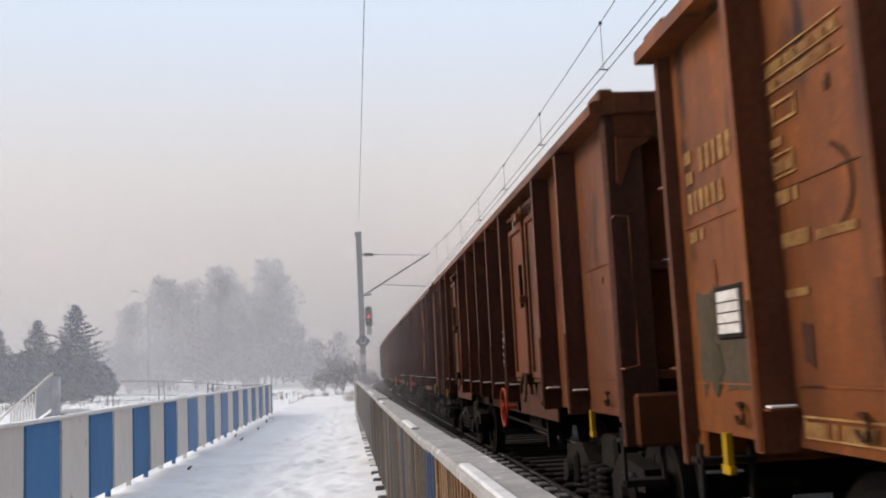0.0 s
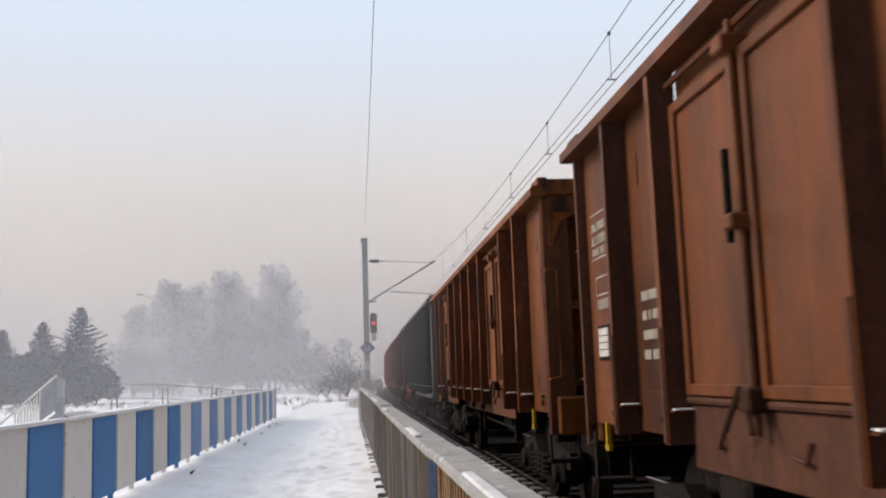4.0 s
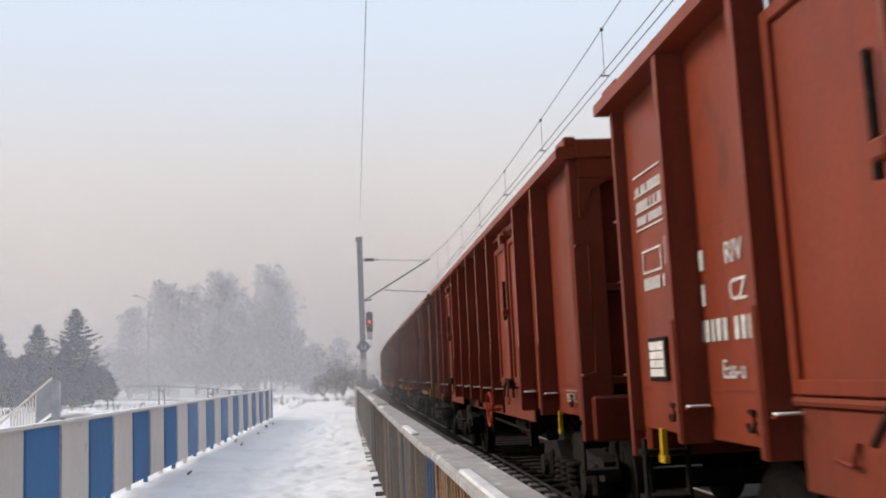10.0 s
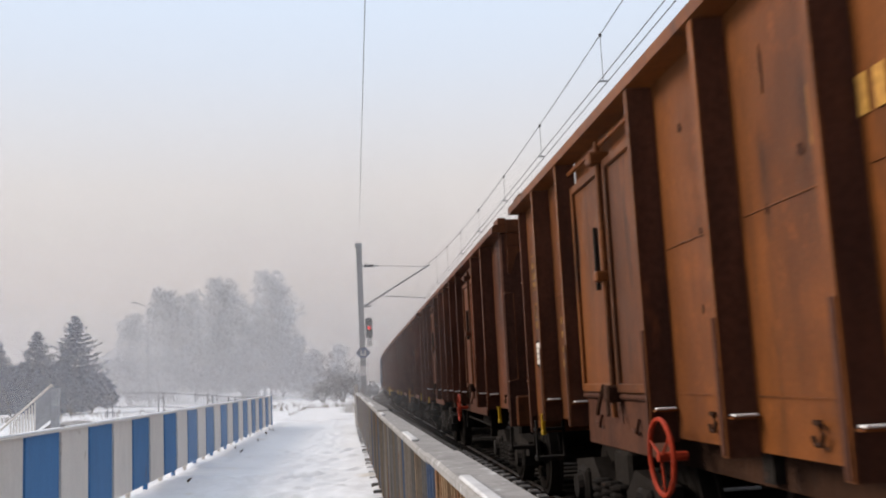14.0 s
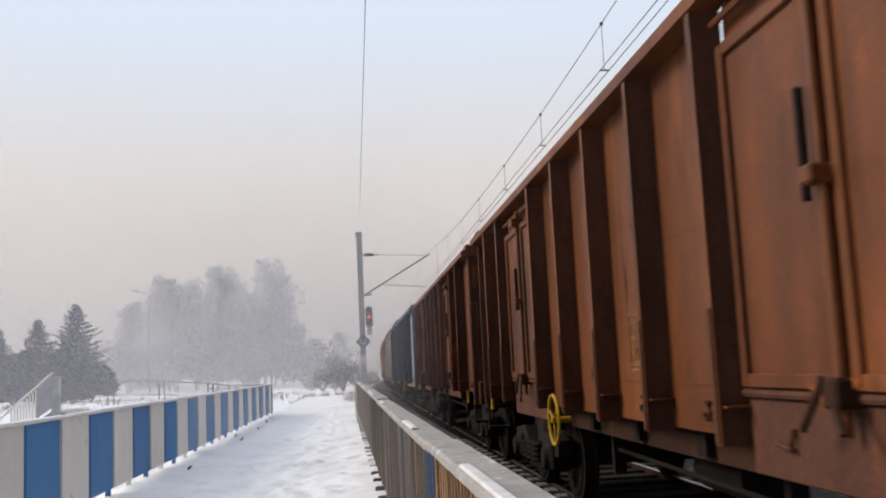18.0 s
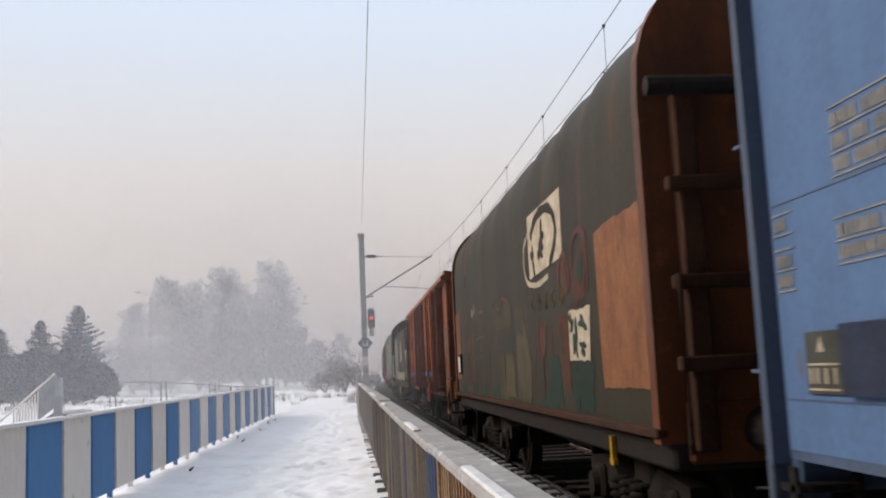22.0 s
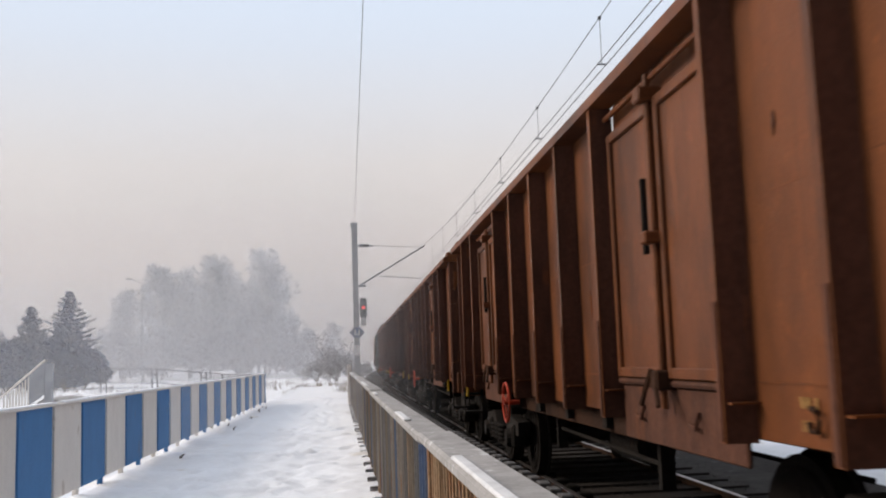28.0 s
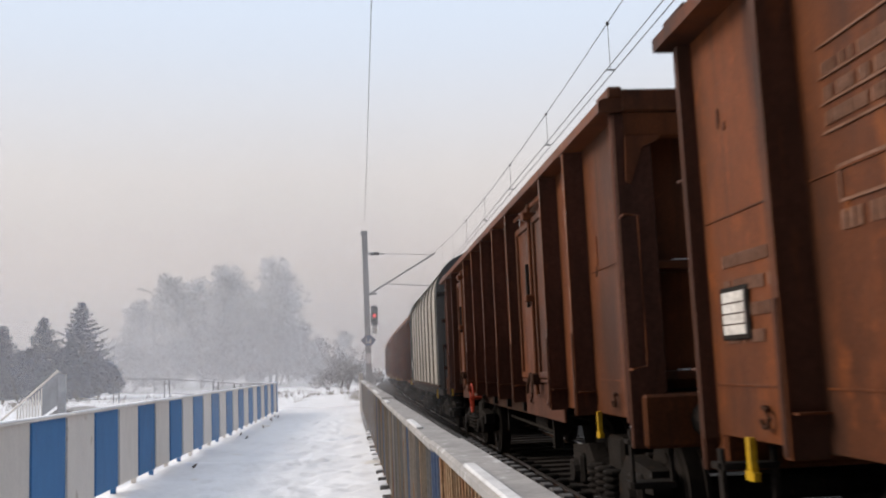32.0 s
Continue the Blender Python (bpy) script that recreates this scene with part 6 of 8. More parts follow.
def hooded(length, cover, label, endmat, low=1.04, top=3.86, ribs=9):
    """A coil wagon under a telescopic tarpaulin hood."""
    half = length / 2 - 0.62
    w = root("hooded_wagon", label, "freight wagon", None, "wagons of the goods train")
    M = TARP[cover]
    def hood(s):
        n = 46
        prof = hood_profile(top, low)
        rows = []
        for i in range(n + 1):
            y = -half + 0.12 + (2 * half - 0.24) * i / n
            ph = (i * ribs / n) % 1.0
            sag = 1 - 0.022 * math.sin(math.pi * ph) ** 2
            rows.append([(x * (1 - (0.0008 if z < 2.93 else 0.006) * math.sin(math.pi * ph) ** 2 - (0.0004 if z < 2.93 else 0.003) * noise.noise((y * 1.3, z * 1.1, x))), y, 2.0 + (z - 2.0) * (sag if z > 2.4 else 1)) for x, z in prof])
        m = len(prof)
        s.poly([p for r in rows for p in r], [(i * m + j, i * m + j + 1, (i + 1) * m + j + 1, (i + 1) * m + j) for i in range(n) for j in range(m - 1)])
    me = cached("hood|%.2f%s" % (length, cover), M, hood)
    me.polygons.foreach_set("use_smooth", [True] * len(me.polygons))
    part("hood", me, w)
    for k in range(9) if cover == "cream" else ():
        part("rib", cached("rib|hood", TARP["olive"], lambda s: s.prism(hood_profile(top + 0.015, low, 1.437), "y", -0.11, 0.11)), w, "dark hoop of the hood", pose(0, (k - 4) * (half - 0.55) / 4, 0))
    for d in (-1, 1):
        part("end_wall", cached("end_wall|h%d" % d, M if endmat is None else endmat, lambda s: s.prism(hood_profile(top + 0.04, low - 0.05, 1.45), "y", -0.06, 0.06)), w, "", pose(0, d * (half - 0.06), 0))
        for x in (-1.22, -0.45, 0.45, 1.22):
            part("end_post", cached("end_post|h", PAINT["sill"], lambda s: s.box(-0.06, 0.06, -0.06, 0.06, 0.95, 2.92, 0.01)), w, "", pose(x, d * (half + 0.06), 0))
        for z in (1.42, 1.86, 2.4):
            part("cross_beam", cached("cross_beam|h", PAINT["sill"], lambda s: s.box(-1.36, 1.36, -0.04, 0.04, -0.04, 0.04, 0.01)), w, "", pose(0, d * (half + 0.13), z))
        part("roller", cached("roller|h", GRIME, lambda s: s.tube((-1.44, 0, 0), (1.44, 0, 0), 0.055, None, 10)), w, "", pose(0, d * (half + 0.14), 2.95))
        part("handrail", cached("handrail|h%d" % d, PAINT["sill"], lambda s: s.pipe([(-1.3, 0, 1.9), (-1.34, d * 0.1, 1.9), (-1.34, d * 0.1, 1.0), (-1.3, 0, 0.95)], 0.016)), w, "", pose(0, d * (half + 0.08), 0))
    part("edge_rail", cached("edge_rail|%.2f" % length, PAINT["sill"], lambda s: s.box(-1.47, -1.40, -half, half, low - 0.02, low + 0.035, 0.008).box(1.40, 1.47, -half, half, low - 0.02, low + 0.035, 0.008)), w, "rusty lower edge rail")
    part("frame", cached("frame|%.2f" % length, GRIME, lambda s: s.box(-1.38, 1.38, -half, half, 0.84, low - 0.03, 0.02)), w)
    add_ends(w, half, length, PAINT["brown"])
    under_parts(w, half - 1.95, half, GRIME, "h%.2f" % length)
    part("plate_holder", cached("plate_holder|h", GRIME, lambda s: s.box(-1.452, -1.42, -0.15, 0.15, -0.155, 0.155, 0.006)), w, "", pose(0, half - 0.66, 1.51))
    part("waybill", cached("waybill|h", WHITE, lambda s: s.box(-1.457, -1.451, -0.12, 0.11, -0.12, 0.12)), w, "white paper waybill", pose(0, half - 0.66, 1.51))
    part("release_handle", cached("release_handle", YELLOW, lambda s: s), w, "yellow brake release handle", pose(-1.4, -half + 1.2, 0.86))
    return w


def push(w, length):
    WAGONS.append((w, length))
    return w


X = WALL - 0.006
HX = -1.4215
# train, from the first wagon to pass to the last that is seen
for lab, paint in (("rust-brown open goods wagon with rusty stains", "brown"),):
    push(gondola("gondola", paint, lab), 14.04)
w = push(gondola("gondola", "orange", "rusty orange open wagon with ochre lettering and white waybill", None, bill=0.67), 14.04)
def number_block(s):
    """Worn running number and ruled load table on the last two bays."""
    bars(s, 5.56, 5.98, 2.36, 2.52, 1, 3, X, 0.75)
    bars(s, 5.60, 6.17, 2.17, 2.31, 1, 6, X, 0.75)
    bars(s, 5.98, 6.18, 2.02, 2.10, 1, 4, X, 0.7)
    bars(s, 6.08, 6.18, 2.32, 2.54, 2, 5, X, 0.6)
    for z in (2.51, 2.58, 2.65):
        s.box(X - 0.003, X + 0.002, 4.53, 5.17, z, z + 0.007)
    bars(s, 4.55, 5.14, 2.52, 2.66, 2, 9, X, 0.55)
    frame_lines(s, 4.91, 5.12, 2.37, 2.46, X)
    bars(s, 5.0, 5.18, 2.28, 2.33, 1, 2, X, 0.7)
    frame_lines(bars(s, 4.98, 5.14, 2.17, 2.24, 1, 3, X, 0.7), 4.96, 5.16, 2.15, 2.25, X, 0.009)
    bars(s, 4.95, 5.15, 2.04, 2.11, 1, 8, X, 0.8)
    bars(s, 4.88, 5.13, 1.86, 1.93, 1, 7, X, 0.85)
    bars(s, 4.48, 4.83, 1.86, 1.91, 1, 6, X, 0.7)
    bars(s, 4.88, 5.13, 1.66, 1.70, 1, 2, X, 0.8)
    frame_lines(bars(s, 4.45, 5.06, 1.11, 1.18, 1, 5, X, 0.8), 4.42, 5.08, 1.10, 1.19, X, 0.009)
lettering(w, "w0block", OCHRE, number_block)
sprayed(w, "w0crack", CHIP, lambda s: [stroke(s, [(4.68, 2.20), (4.57, 2.12), (4.56, 1.98), (4.66, 1.88)], 0.022, X), patch(s, [(5.03, 1.54), (4.94, 1.54), (4.95, 1.38), (5.02, 1.39)], X, 8, 0.008), blob(s, 4.66, 2.42, 0.02, 0.03, 9, X, 20, 0.3)], "dark scratches and chips", "stain")
lettering(w, "w0band", OCHRE, lambda s: bars(s, 0.9, 3.1, 1.12, 1.22, 1, 8, X, 0.9))
sprayed(w, "w0patch", SOOT, lambda s: patch(s, [(6.2, 1.80), (5.5, 1.76), (5.52, 1.28), (6.18, 1.27)], WALL - 0.004, 5, 0.02), "dark grey patch of soot", "stain")
sprayed(w, "w0smear", KHAKI, lambda s: [blob(s, 5.98, 1.4, 0.1, 0.12, 6, WALL - 0.007, 30, 0.3), blob(s, 6.0, 1.62, 0.05, 0.09, 7, WALL - 0.007, 30, 0.3)], "pale smears", "stain")

w = push(gondola("gondola", "brown", "rusty brown open wagon with chalk marks and red hand wheel", REDW), 14.04)
marks_gondola(w, 2, OCHRE, False)
lettering(w, "w1chalk", PALEBROWN, lambda s: [stroke(s, [(-5.35, 2.7 - k * 0.2), (-5.5, 2.78 - k * 0.2), (-5.58, 2.70 - k * 0.2), (-5.5, 2.64 - k * 0.2)], 0.012, X) for k in range(6)], "chalk scribbles", "chalk_mark")
lettering(w, "w1b", CHALK, lambda s: stroke(stroke(s, [(1.95, 1.64), (1.93, 1.76), (1.92, 1.84), (1.86, 1.90), (1.80, 1.85), (1.85, 1.79), (1.92, 1.765)], 0.02, X), [(1.90, 1.77), (1.81, 1.75), (1.78, 1.68), (1.85, 1.62), (1.94, 1.61)], 0.02, X), "a chalked letter B", "chalk_mark")
lettering(w, "w1table", CHALK, lambda s: frame_lines(bars(s, -1.42, -1.08, 1.45, 1.8, 4, 2, X, 0.5), -1.46, -1.02, 1.42, 1.83, X))
sprayed(w, "w1primer", PRIMER, lambda s: [patch(s, [(1.0, 1.9), (0.5, 1.9), (0.35, 1.8), (0.4, 1.52), (1.0, 1.52)], X, 11, 0.015), patch(s, [(2.86, 1.74), (2.62, 1.72), (2.62, 1.52), (2.84, 1.54)], WALL - 0.062, 12, 0.015), blob(s, 2.8, 2.04, 0.07, 0.06, 13, WALL - 0.062, 20, 0.4)], "orange primer patches", "paint_patch")
lettering(w, "w1tab", OCHRE, lambda s: bars(s, 1.0, 1.12, 1.14, 1.24, 2, 3, X, 0.7))
lettering(w, "w1dash", STRAP, lambda s: stroke(s, [(-3.75, 1.98), (-3.78, 1.62)], 0.07, X - 0.04), "orange paint dash on the door", "paint_mark")

w = push(gondola("gondola", "brown", "brown open goods wagon with a pale emblem", REDW, wheel_y=1.8), 14.04)
marks_gondola(w, 3, CHALK, True)
w = push(gondola("gondola", "dull", "dull brown open wagon with white scribbles and red hand wheel", REDW), 14.04)
marks_gondola(w, 4, CHALK, True)
# the panel's gloss is put in as two pale patches of colour
sprayed(w, "w3gloss", PALEBROWN, lambda s: [blob(s, -5.75, 1.9, 0.16, 0.2, 51, X, 30, 0.35), blob(s, -5.7, 1.6, 0.07, 0.1, 52, X, 30, 0.4)], "pale patch painted for gloss", "paint_patch")
lettering(w, "w3small", CHALK, lambda s: bars(s, -5.98, -5.8, 1.2, 1.28, 2, 4, X, 0.6))
w = push(gondola("gondola", "orange", "rusty orange open goods wagon with ochre lettering", None), 14.04)
marks_gondola(w, 5, OCHRE, False)
lettering(w, "w4primer", PRIMER, lambda s: blob(s, 4.1, 1.72, 0.2, 0.2, 13), "orange primer patch", "paint_patch")

w = push(gondola("long_a", "grey", "long blue-grey open goods wagon with ochre door flaps", REDW, False, OCHREP), 15.36)
sprayed(w, "w5rust", OLDRUN, lambda s: [stroke(s, [(4.62, 2.92), (4.6, 2.3), (4.64, 1.7), (4.6, 1.3)], 0.16, WALL - 0.042), stroke(s, [(4.36, 2.85), (4.38, 2.2), (4.34, 1.5)], 0.12, WALL - 0.043), stroke(s, [(4.12, 2.7), (4.1, 2.0), (4.14, 1.4)], 0.06, WALL - 0.042), stroke(s, [(5.0, 2.8), (5.02, 2.2), (4.98, 1.35)], 0.10, WALL - 0.044)], "brown rust runs on the door", "stain")
lettering(w, "w5logo", CHALK, lambda s: bars(bars(s, -5.6, -4.98, 2.66, 2.76, 1, 2, X, 0.8), -5.5, -5.05, 2.56, 2.63, 1, 6, X, 0.9), "faded pale emblem", "emblem")
lettering(w, "w5table", OCHRE, lambda s: frame_lines(bars(s, 0.32, 0.78, 1.60, 2.02, 5, 2, X, 0.45), 0.28, 0.82, 1.56, 2.06, X))
lettering(w, "w5marks", OCHRE, lambda s: bars(s, 6.0, 6.9, 1.8, 2.6, 6, 12, X, 0.4))

w = push(gondola("gondola", "brown", "red-brown open goods wagon with a large beige graffito", REDW, wheel_y=1.42), 14.42)
marks_gondola(w, 6, OCHRE, True, ey=-0.36, table=False)
sprayed(w, "w6wash", GRAVEL, lambda s: [patch(s, [(-0.98, 1.28), (-1.08, 1.74), (-1.29, 1.99), (-1.51, 2.11), (-1.84, 2.18), (-1.79, 1.47), (-1.77, 1.27)], X - 0, 21, 0.012), patch(s, [(0.13, 1.24), (0.06, 1.93), (-0.36, 2.07), (-0.71, 2.15), (-0.72, 1.61), (-0.68, 1.24)], X - 0, 22, 0.012), patch(s, [(1.21, 1.22), (1.04, 1.87), (0.51, 1.92), (0.56, 1.23)], X - 0, 23, 0.01), patch(s, [(2.03, 1.41), (1.81, 1.99), (1.6, 2.05), (1.67, 1.37)], X - 0, 24, 0.006)], "beige-grey sprayed ground")
sprayed(w, "w6edge", KHAKIY, lambda s: [stroke(s, [(-1.27, 2.17), (-1.58, 2.2), (-1.85, 2.27)], 0.05, X - 0.004), stroke(s, [(0.08, 1.97), (-0.15, 2.06), (-0.63, 2.14)], 0.05, X - 0.004), stroke(s, [(1.75, 2.11), (1.96, 1.83), (2.12, 1.48)], 0.025, X - 0.004), stroke(s, [(2.12, 1.47), (1.67, 1.51), (1.98, 1.31)], 0.025, X - 0.0045), stroke(s, [(0.28, 1.08), (-0.06, 1.02), (-0.33, 1.01)], 0.05, X - 0.004), stroke(s, [(1.13, 2.17), (0.98, 2.22)], 0.04, X - 0.004)], "yellow sprayed outline")
sprayed(w, "w6dark", DARKG, lambda s: [stroke(s, [(-1.41, 2.08), (-1.61, 2.13), (-1.84, 2.19)], 0.07, X - 0.003), stroke(s, [(-0.03, 1.92), (-0.36, 2.04), (-0.66, 2.1)], 0.05, X - 0.003), patch(s, [(-0.05, 1.55), (-0.38, 1.68), (-0.73, 1.61), (-0.69, 1.4), (-0.41, 1.48)], X - 0.003, 31, 0.008), patch(s, [(0.9, 1.37), (0.59, 1.67), (0.51, 1.36)], X - 0.003, 32, 0.006), patch(s, [(-1.64, 1.74), (-1.75, 1.76), (-1.75, 1.6), (-1.68, 1.42), (-1.56, 1.44), (-1.56, 1.57)], X - 0.003, 33, 0.015), patch(s, [(-1.51, 1.26), (-1.59, 1.33), (-1.64, 1.25), (-1.55, 1.14), (-1.47, 1.16)], X - 0.003, 34, 0.012), patch(s, [(0.36, 1.17), (0.04, 1.16), (-0.37, 1.04), (0.01, 1.05), (0.28, 1.09)], X - 0.003, 35, 0.008), stroke(s, [(1.1, 2.18), (0.65, 2.19), (0.47, 2.19)], 0.05, X - 0.003)], "dark grey-blue sprayed shapes")
sprayed(w, "w6spot", PATCH, lambda s: [patch(s, [(-1.05, 2.13), (-1.28, 2.1), (-1.28, 1.95), (-1.16, 1.89), (-1.05, 1.94)], X - 0.006, 41, 0.008), patch(s, [(-0.43, 1.4), (-0.67, 1.41), (-0.65, 1.3), (-0.45, 1.3)], X - 0.006, 42, 0.008)], "orange sprayed spots")
sprayed(w, "w6table", OCHRE, lambda s: [stroke(s, [(-0.26, 1.8), (-0.67, 1.79)], 0.012, X - 0.007), stroke(s, [(-0.29, 1.75), (-0.64, 1.74)], 0.012, X - 0.007), stroke(s, [(-0.28, 1.69), (-0.63, 1.69)], 0.012, X - 0.007), stroke(s, [(-0.3, 1.63), (-0.64, 1.62)], 0.012, X - 0.007), stroke(s, [(-0.3, 1.56), (-0.64, 1.57)], 0.012, X - 0.007)], "ochre ruled lines")

for n, lab in ((7, "freshly painted red open goods wagon with white lettering"), (8, "freshly painted red open wagon with white lettering and hand wheel")):
    w = push(gondola("gondola", "red", lab, REDW, wheel_y=1.65 if n == 7 else -1.95, bill_z=1.47), 14.04)
    marks_gondola(w, n, WHITE, True, "full", ey=-0.53, num=4.82)
    brake_plates(w)
    if n == 7:
        words(w, "UIC", 0.17, -5.77, 1.74, WHITE)
        lettering(w, "w7grey", SOOT, lambda s: [blob(s, -5.32, 1.49, 0.13, 0.035, 31, WALL - 0.004, 30, 0.5), blob(s, -5.25, 1.24, 0.16, 0.03, 33, WALL - 0.004, 30, 0.5)], "dark filler patches", "paint_patch")
    lettering(w, "w7box%d" % n, CHALK, lambda s: [bars(s, -5.98, -5.62, 1.185, 1.235, 1, 9, X, 0.9), s.box(X - 0.003, X + 0.002, -6.0, -5.6, 1.165, 1.172), s.box(X - 0.003, X + 0.002, -6.0, -5.6, 1.25, 1.257)])
w = push(gondola("gondola", "strap", "red-brown open goods wagon with cream lettering", REDW, wheel_y=1.75), 14.04)
marks_gondola(w, 9, DECAL, True, "full", num=4.98)
w = push(gondola("gondola", "tan", "tan-brown open wagon with ochre lettering and red hand wheel", REDW, wheel_y=1.96), 14.04)
marks_gondola(w, 10, OCHRE, True)
w = push(gondola("gondola", "brown", "brown open goods wagon", REDW), 14.04)
marks_gondola(w, 11, OCHRE, True)
w = push(gondola("narrow_door", "dull", "dull brown open wagon with ribbed doors and red-blue emblem", OCHREP, True, None, "grid", snow=False), 14.04)
lettering(w, "w12red", OLDRED, lambda s: s.box(X - 0.002, X + 0.002, 0.3, 1.21, 2.405, 2.57), "red half of the emblem", "emblem")
lettering(w, "w12blue", OLDBLUE, lambda s: s.box(X - 0.002, X + 0.002, 0.3, 1.21, 2.235, 2.402), "blue half of the emblem", "emblem")
lettering(w, "w12bars", CHALK, lambda s: bars(s, 0.36, 1.14, 2.29, 2.53, 1, 3, X - 0.005, 0.9), "pale bars on the emblem", "emblem")
sprayed(w, "w12rust", RUSTSPOT, lambda s: [blob(s, 1.9, 2.25, 0.08, 0.1, 55, X, 26, 0.45), blob(s, 1.75, 1.95, 0.03, 0.07, 56, X, 20, 0.4), patch(s, [(1.22, 1.87), (1.1, 1.85), (1.02, 1.5), (1.2, 1.5)], X, 57, 0.02)], "orange rust blooms", "rust_spot")
lettering(w, "w12num", OCHRE, lambda s: bars(bars(bars(s, -0.7, 0.9, 1.9, 2.2, 3, 5, X, 0.5), 4.6, 5.1, 1.5, 2.3, 8, 3, X, 0.5), -0.9, 0.9, 1.08, 1.3, 2, 8, X, 0.8))
w = push(gondola("gondola", "dull", "dull brown open goods wagon with a pale end ladder", YELLOW, wheel_y=1.42, snow=False), 14.04)
marks_gondola(w, 13, OCHRE, False)
part("ladder", cached("ladder", OCHRE, lambda s: s.pipe([(-1.1, -0.12, 0.9), (-1.1, -0.14, 2.7), (-1.1, 0.0, 2.85)], 0.02).pipe([(-0.75, -0.12, 0.9), (-0.75, -0.14, 2.7), (-0.75, 0.0, 2.85)], 0.02)), w, "pale end ladder", pose(0, -6.4, 0))
lettering(w, "w13table", OCHRE, lambda s: frame_lines(bars(s, -0.74, -0.41, 1.4, 1.7, 4, 2, X, 0.5), -0.78, -0.37, 1.37, 1.73, X))
sprayed(w, "w13orange", PATCH, lambda s: [blob(s, 0.52, 1.72, 0.09, 0.2, 41, X, 24, 0.1), blob(s, -3.1, 1.3, 0.17, 0.05, 42, WALL - 0.064, 24, 0.3)], "orange primer patches", "paint_patch")
w = push(gondola("gondola", "brown", "rusty orange-brown open goods wagon with ochre lettering", None, snow=False), 14.04)
marks_gondola(w, 14, OCHRE, False)
lettering(w, "w14table", PALEBROWN, lambda s: frame_lines(bars(s, -6.1, -5.7, 1.42, 1.6, 3, 2, X, 0.5), -6.15, -5.65, 1.4, 1.62, X))

w = push(gondola("long_b", "blue", "long dusty blue open wagon with ochre lettering and door flaps", OCHREP, False, OCHREP, snow=False, bill=None), 15.74)
lettering(w, "w15logo", OCHREB, lambda s: [bars(s, -2.79, -1.94, 2.25, 2.41, 1, 5, X, 0.75), stroke(s, [(-2.25, 2.52), (-2.2, 2.6), (-2.3, 2.68), (-2.42, 2.69)], 0.05, X), stroke(s, [(-2.44, 2.62), (-2.48, 2.53), (-2.38, 2.47)], 0.05, X)], "ochre emblem with bars", "emblem")
lettering(w, "w15num", OCHRE, lambda s: bars(bars(s, 1.42, 2.06, 1.72, 2.46, 5, 5, X, 0.5), 2.7, 3.22, 2.28, 2.44, 2, 3, X, 0.4))
lettering(w, "w15bay", FRESHBLUE, lambda s: s.box(X + 0.003, X + 0.005, 5.36, 7.14, 1.06, 3.12), "brighter repainted blue bay", "paint_patch")
def end_notes(s):
    """Ruled blocks of writing on the last bay."""
    for y0, y1, z0, rows in ((5.88, 6.58, 2.08, 3), (5.90, 6.60, 1.76, 2), (6.95, 7.12, 1.93, 1), (6.95, 7.12, 1.70, 2)):
        for k in range(rows + 1):
            s.box(X - 0.003, X + 0.002, y0, y1, z0 + 0.085 * k, z0 + 0.085 * k + 0.007)
        bars(s, y0 + 0.03, y1 - 0.02, z0 + 0.02, z0 + 0.085 * rows + 0.01, rows, 5 + rows, X, 0.62)
lettering(w, "w15notes", RUBBEDBLUE, end_notes)
part("notice_plate", cached("notice_plate", SLATE, lambda s: s.box(X - 0.012, X, 6.62, 6.90, 1.29, 1.53, 0.003)), w, "dark olive notice plate")
lettering(w, "w15plate", DECAL, lambda s: [s.box(X - 0.016, X - 0.011, 6.64, 6.88, 1.40, 1.408), s.box(X - 0.016, X - 0.011, 6.64, 6.88, 1.305, 1.313)] + [s.box(X - 0.016, X - 0.011, y, y + 0.02, 1.33, 1.39) for y in (6.66, 6.73, 6.80, 6.85)] + [s.prism([(6.74, 1.45), (6.80, 1.45), (6.77, 1.51)], "x", X - 0.016, X - 0.011)])
part("pocket", cached("pocket", NIGHTBLUE, lambda s: s.box(X - 0.03, X, 6.24, 6.60, 1.29, 1.55, 0.006).box(X - 0.034, X - 0.028, 6.26, 6.58, 1.29, 1.315)), w, "dark blue document pocket")
lettering(w, "w15fade", FADED, lambda s: s.box(X - 0.0005, X + 0.001, -7.12, -5.06, 1.1, 3.1), "bleached pale blue bay", "paint_patch")
lettering(w, "w15rust", CHIP, lambda s: stroke(s, [(-6.02, 2.5), (-6.04, 2.1), (-6.0, 1.7)], 0.03, X - 0.002), "thin rust streak", "stain")

w = push(hooded(12.04, "olive", "olive tarpaulin-covered coil wagon with graffiti and worn decals", PAINT["brown"]), 11.9)
H0 = HX - 0.001
sprayed(w, "w16decal", DECAL, lambda s: s.solo([(-1.63, 2.84), (-3.12, 2.85), (-3.1, 2.30), (-1.64, 2.25)], "x", H0 - 0.0012, H0 + 0.0012), "torn cream decal", "decal")
sprayed(w, "w16ring", TARP["olive"], lambda s: [stroke(s, [(-1.79, 2.62), (-2.0, 2.74), (-2.35, 2.79), (-2.73, 2.74), (-2.91, 2.57), (-2.81, 2.41), (-2.6, 2.29)], 0.085, H0 - 0.004), blob(s, -2.3, 2.57, 0.09, 0.1, 61, H0 - 0.004, 30, 0.7), blob(s, -1.85, 2.42, 0.07, 0.1, 62, H0 - 0.004, 30, 0.7), blob(s, -2.25, 2.44, 0.12, 0.06, 63, H0 - 0.005, 30, 0.7)], "worn dark ring and tears of the decal", "decal")
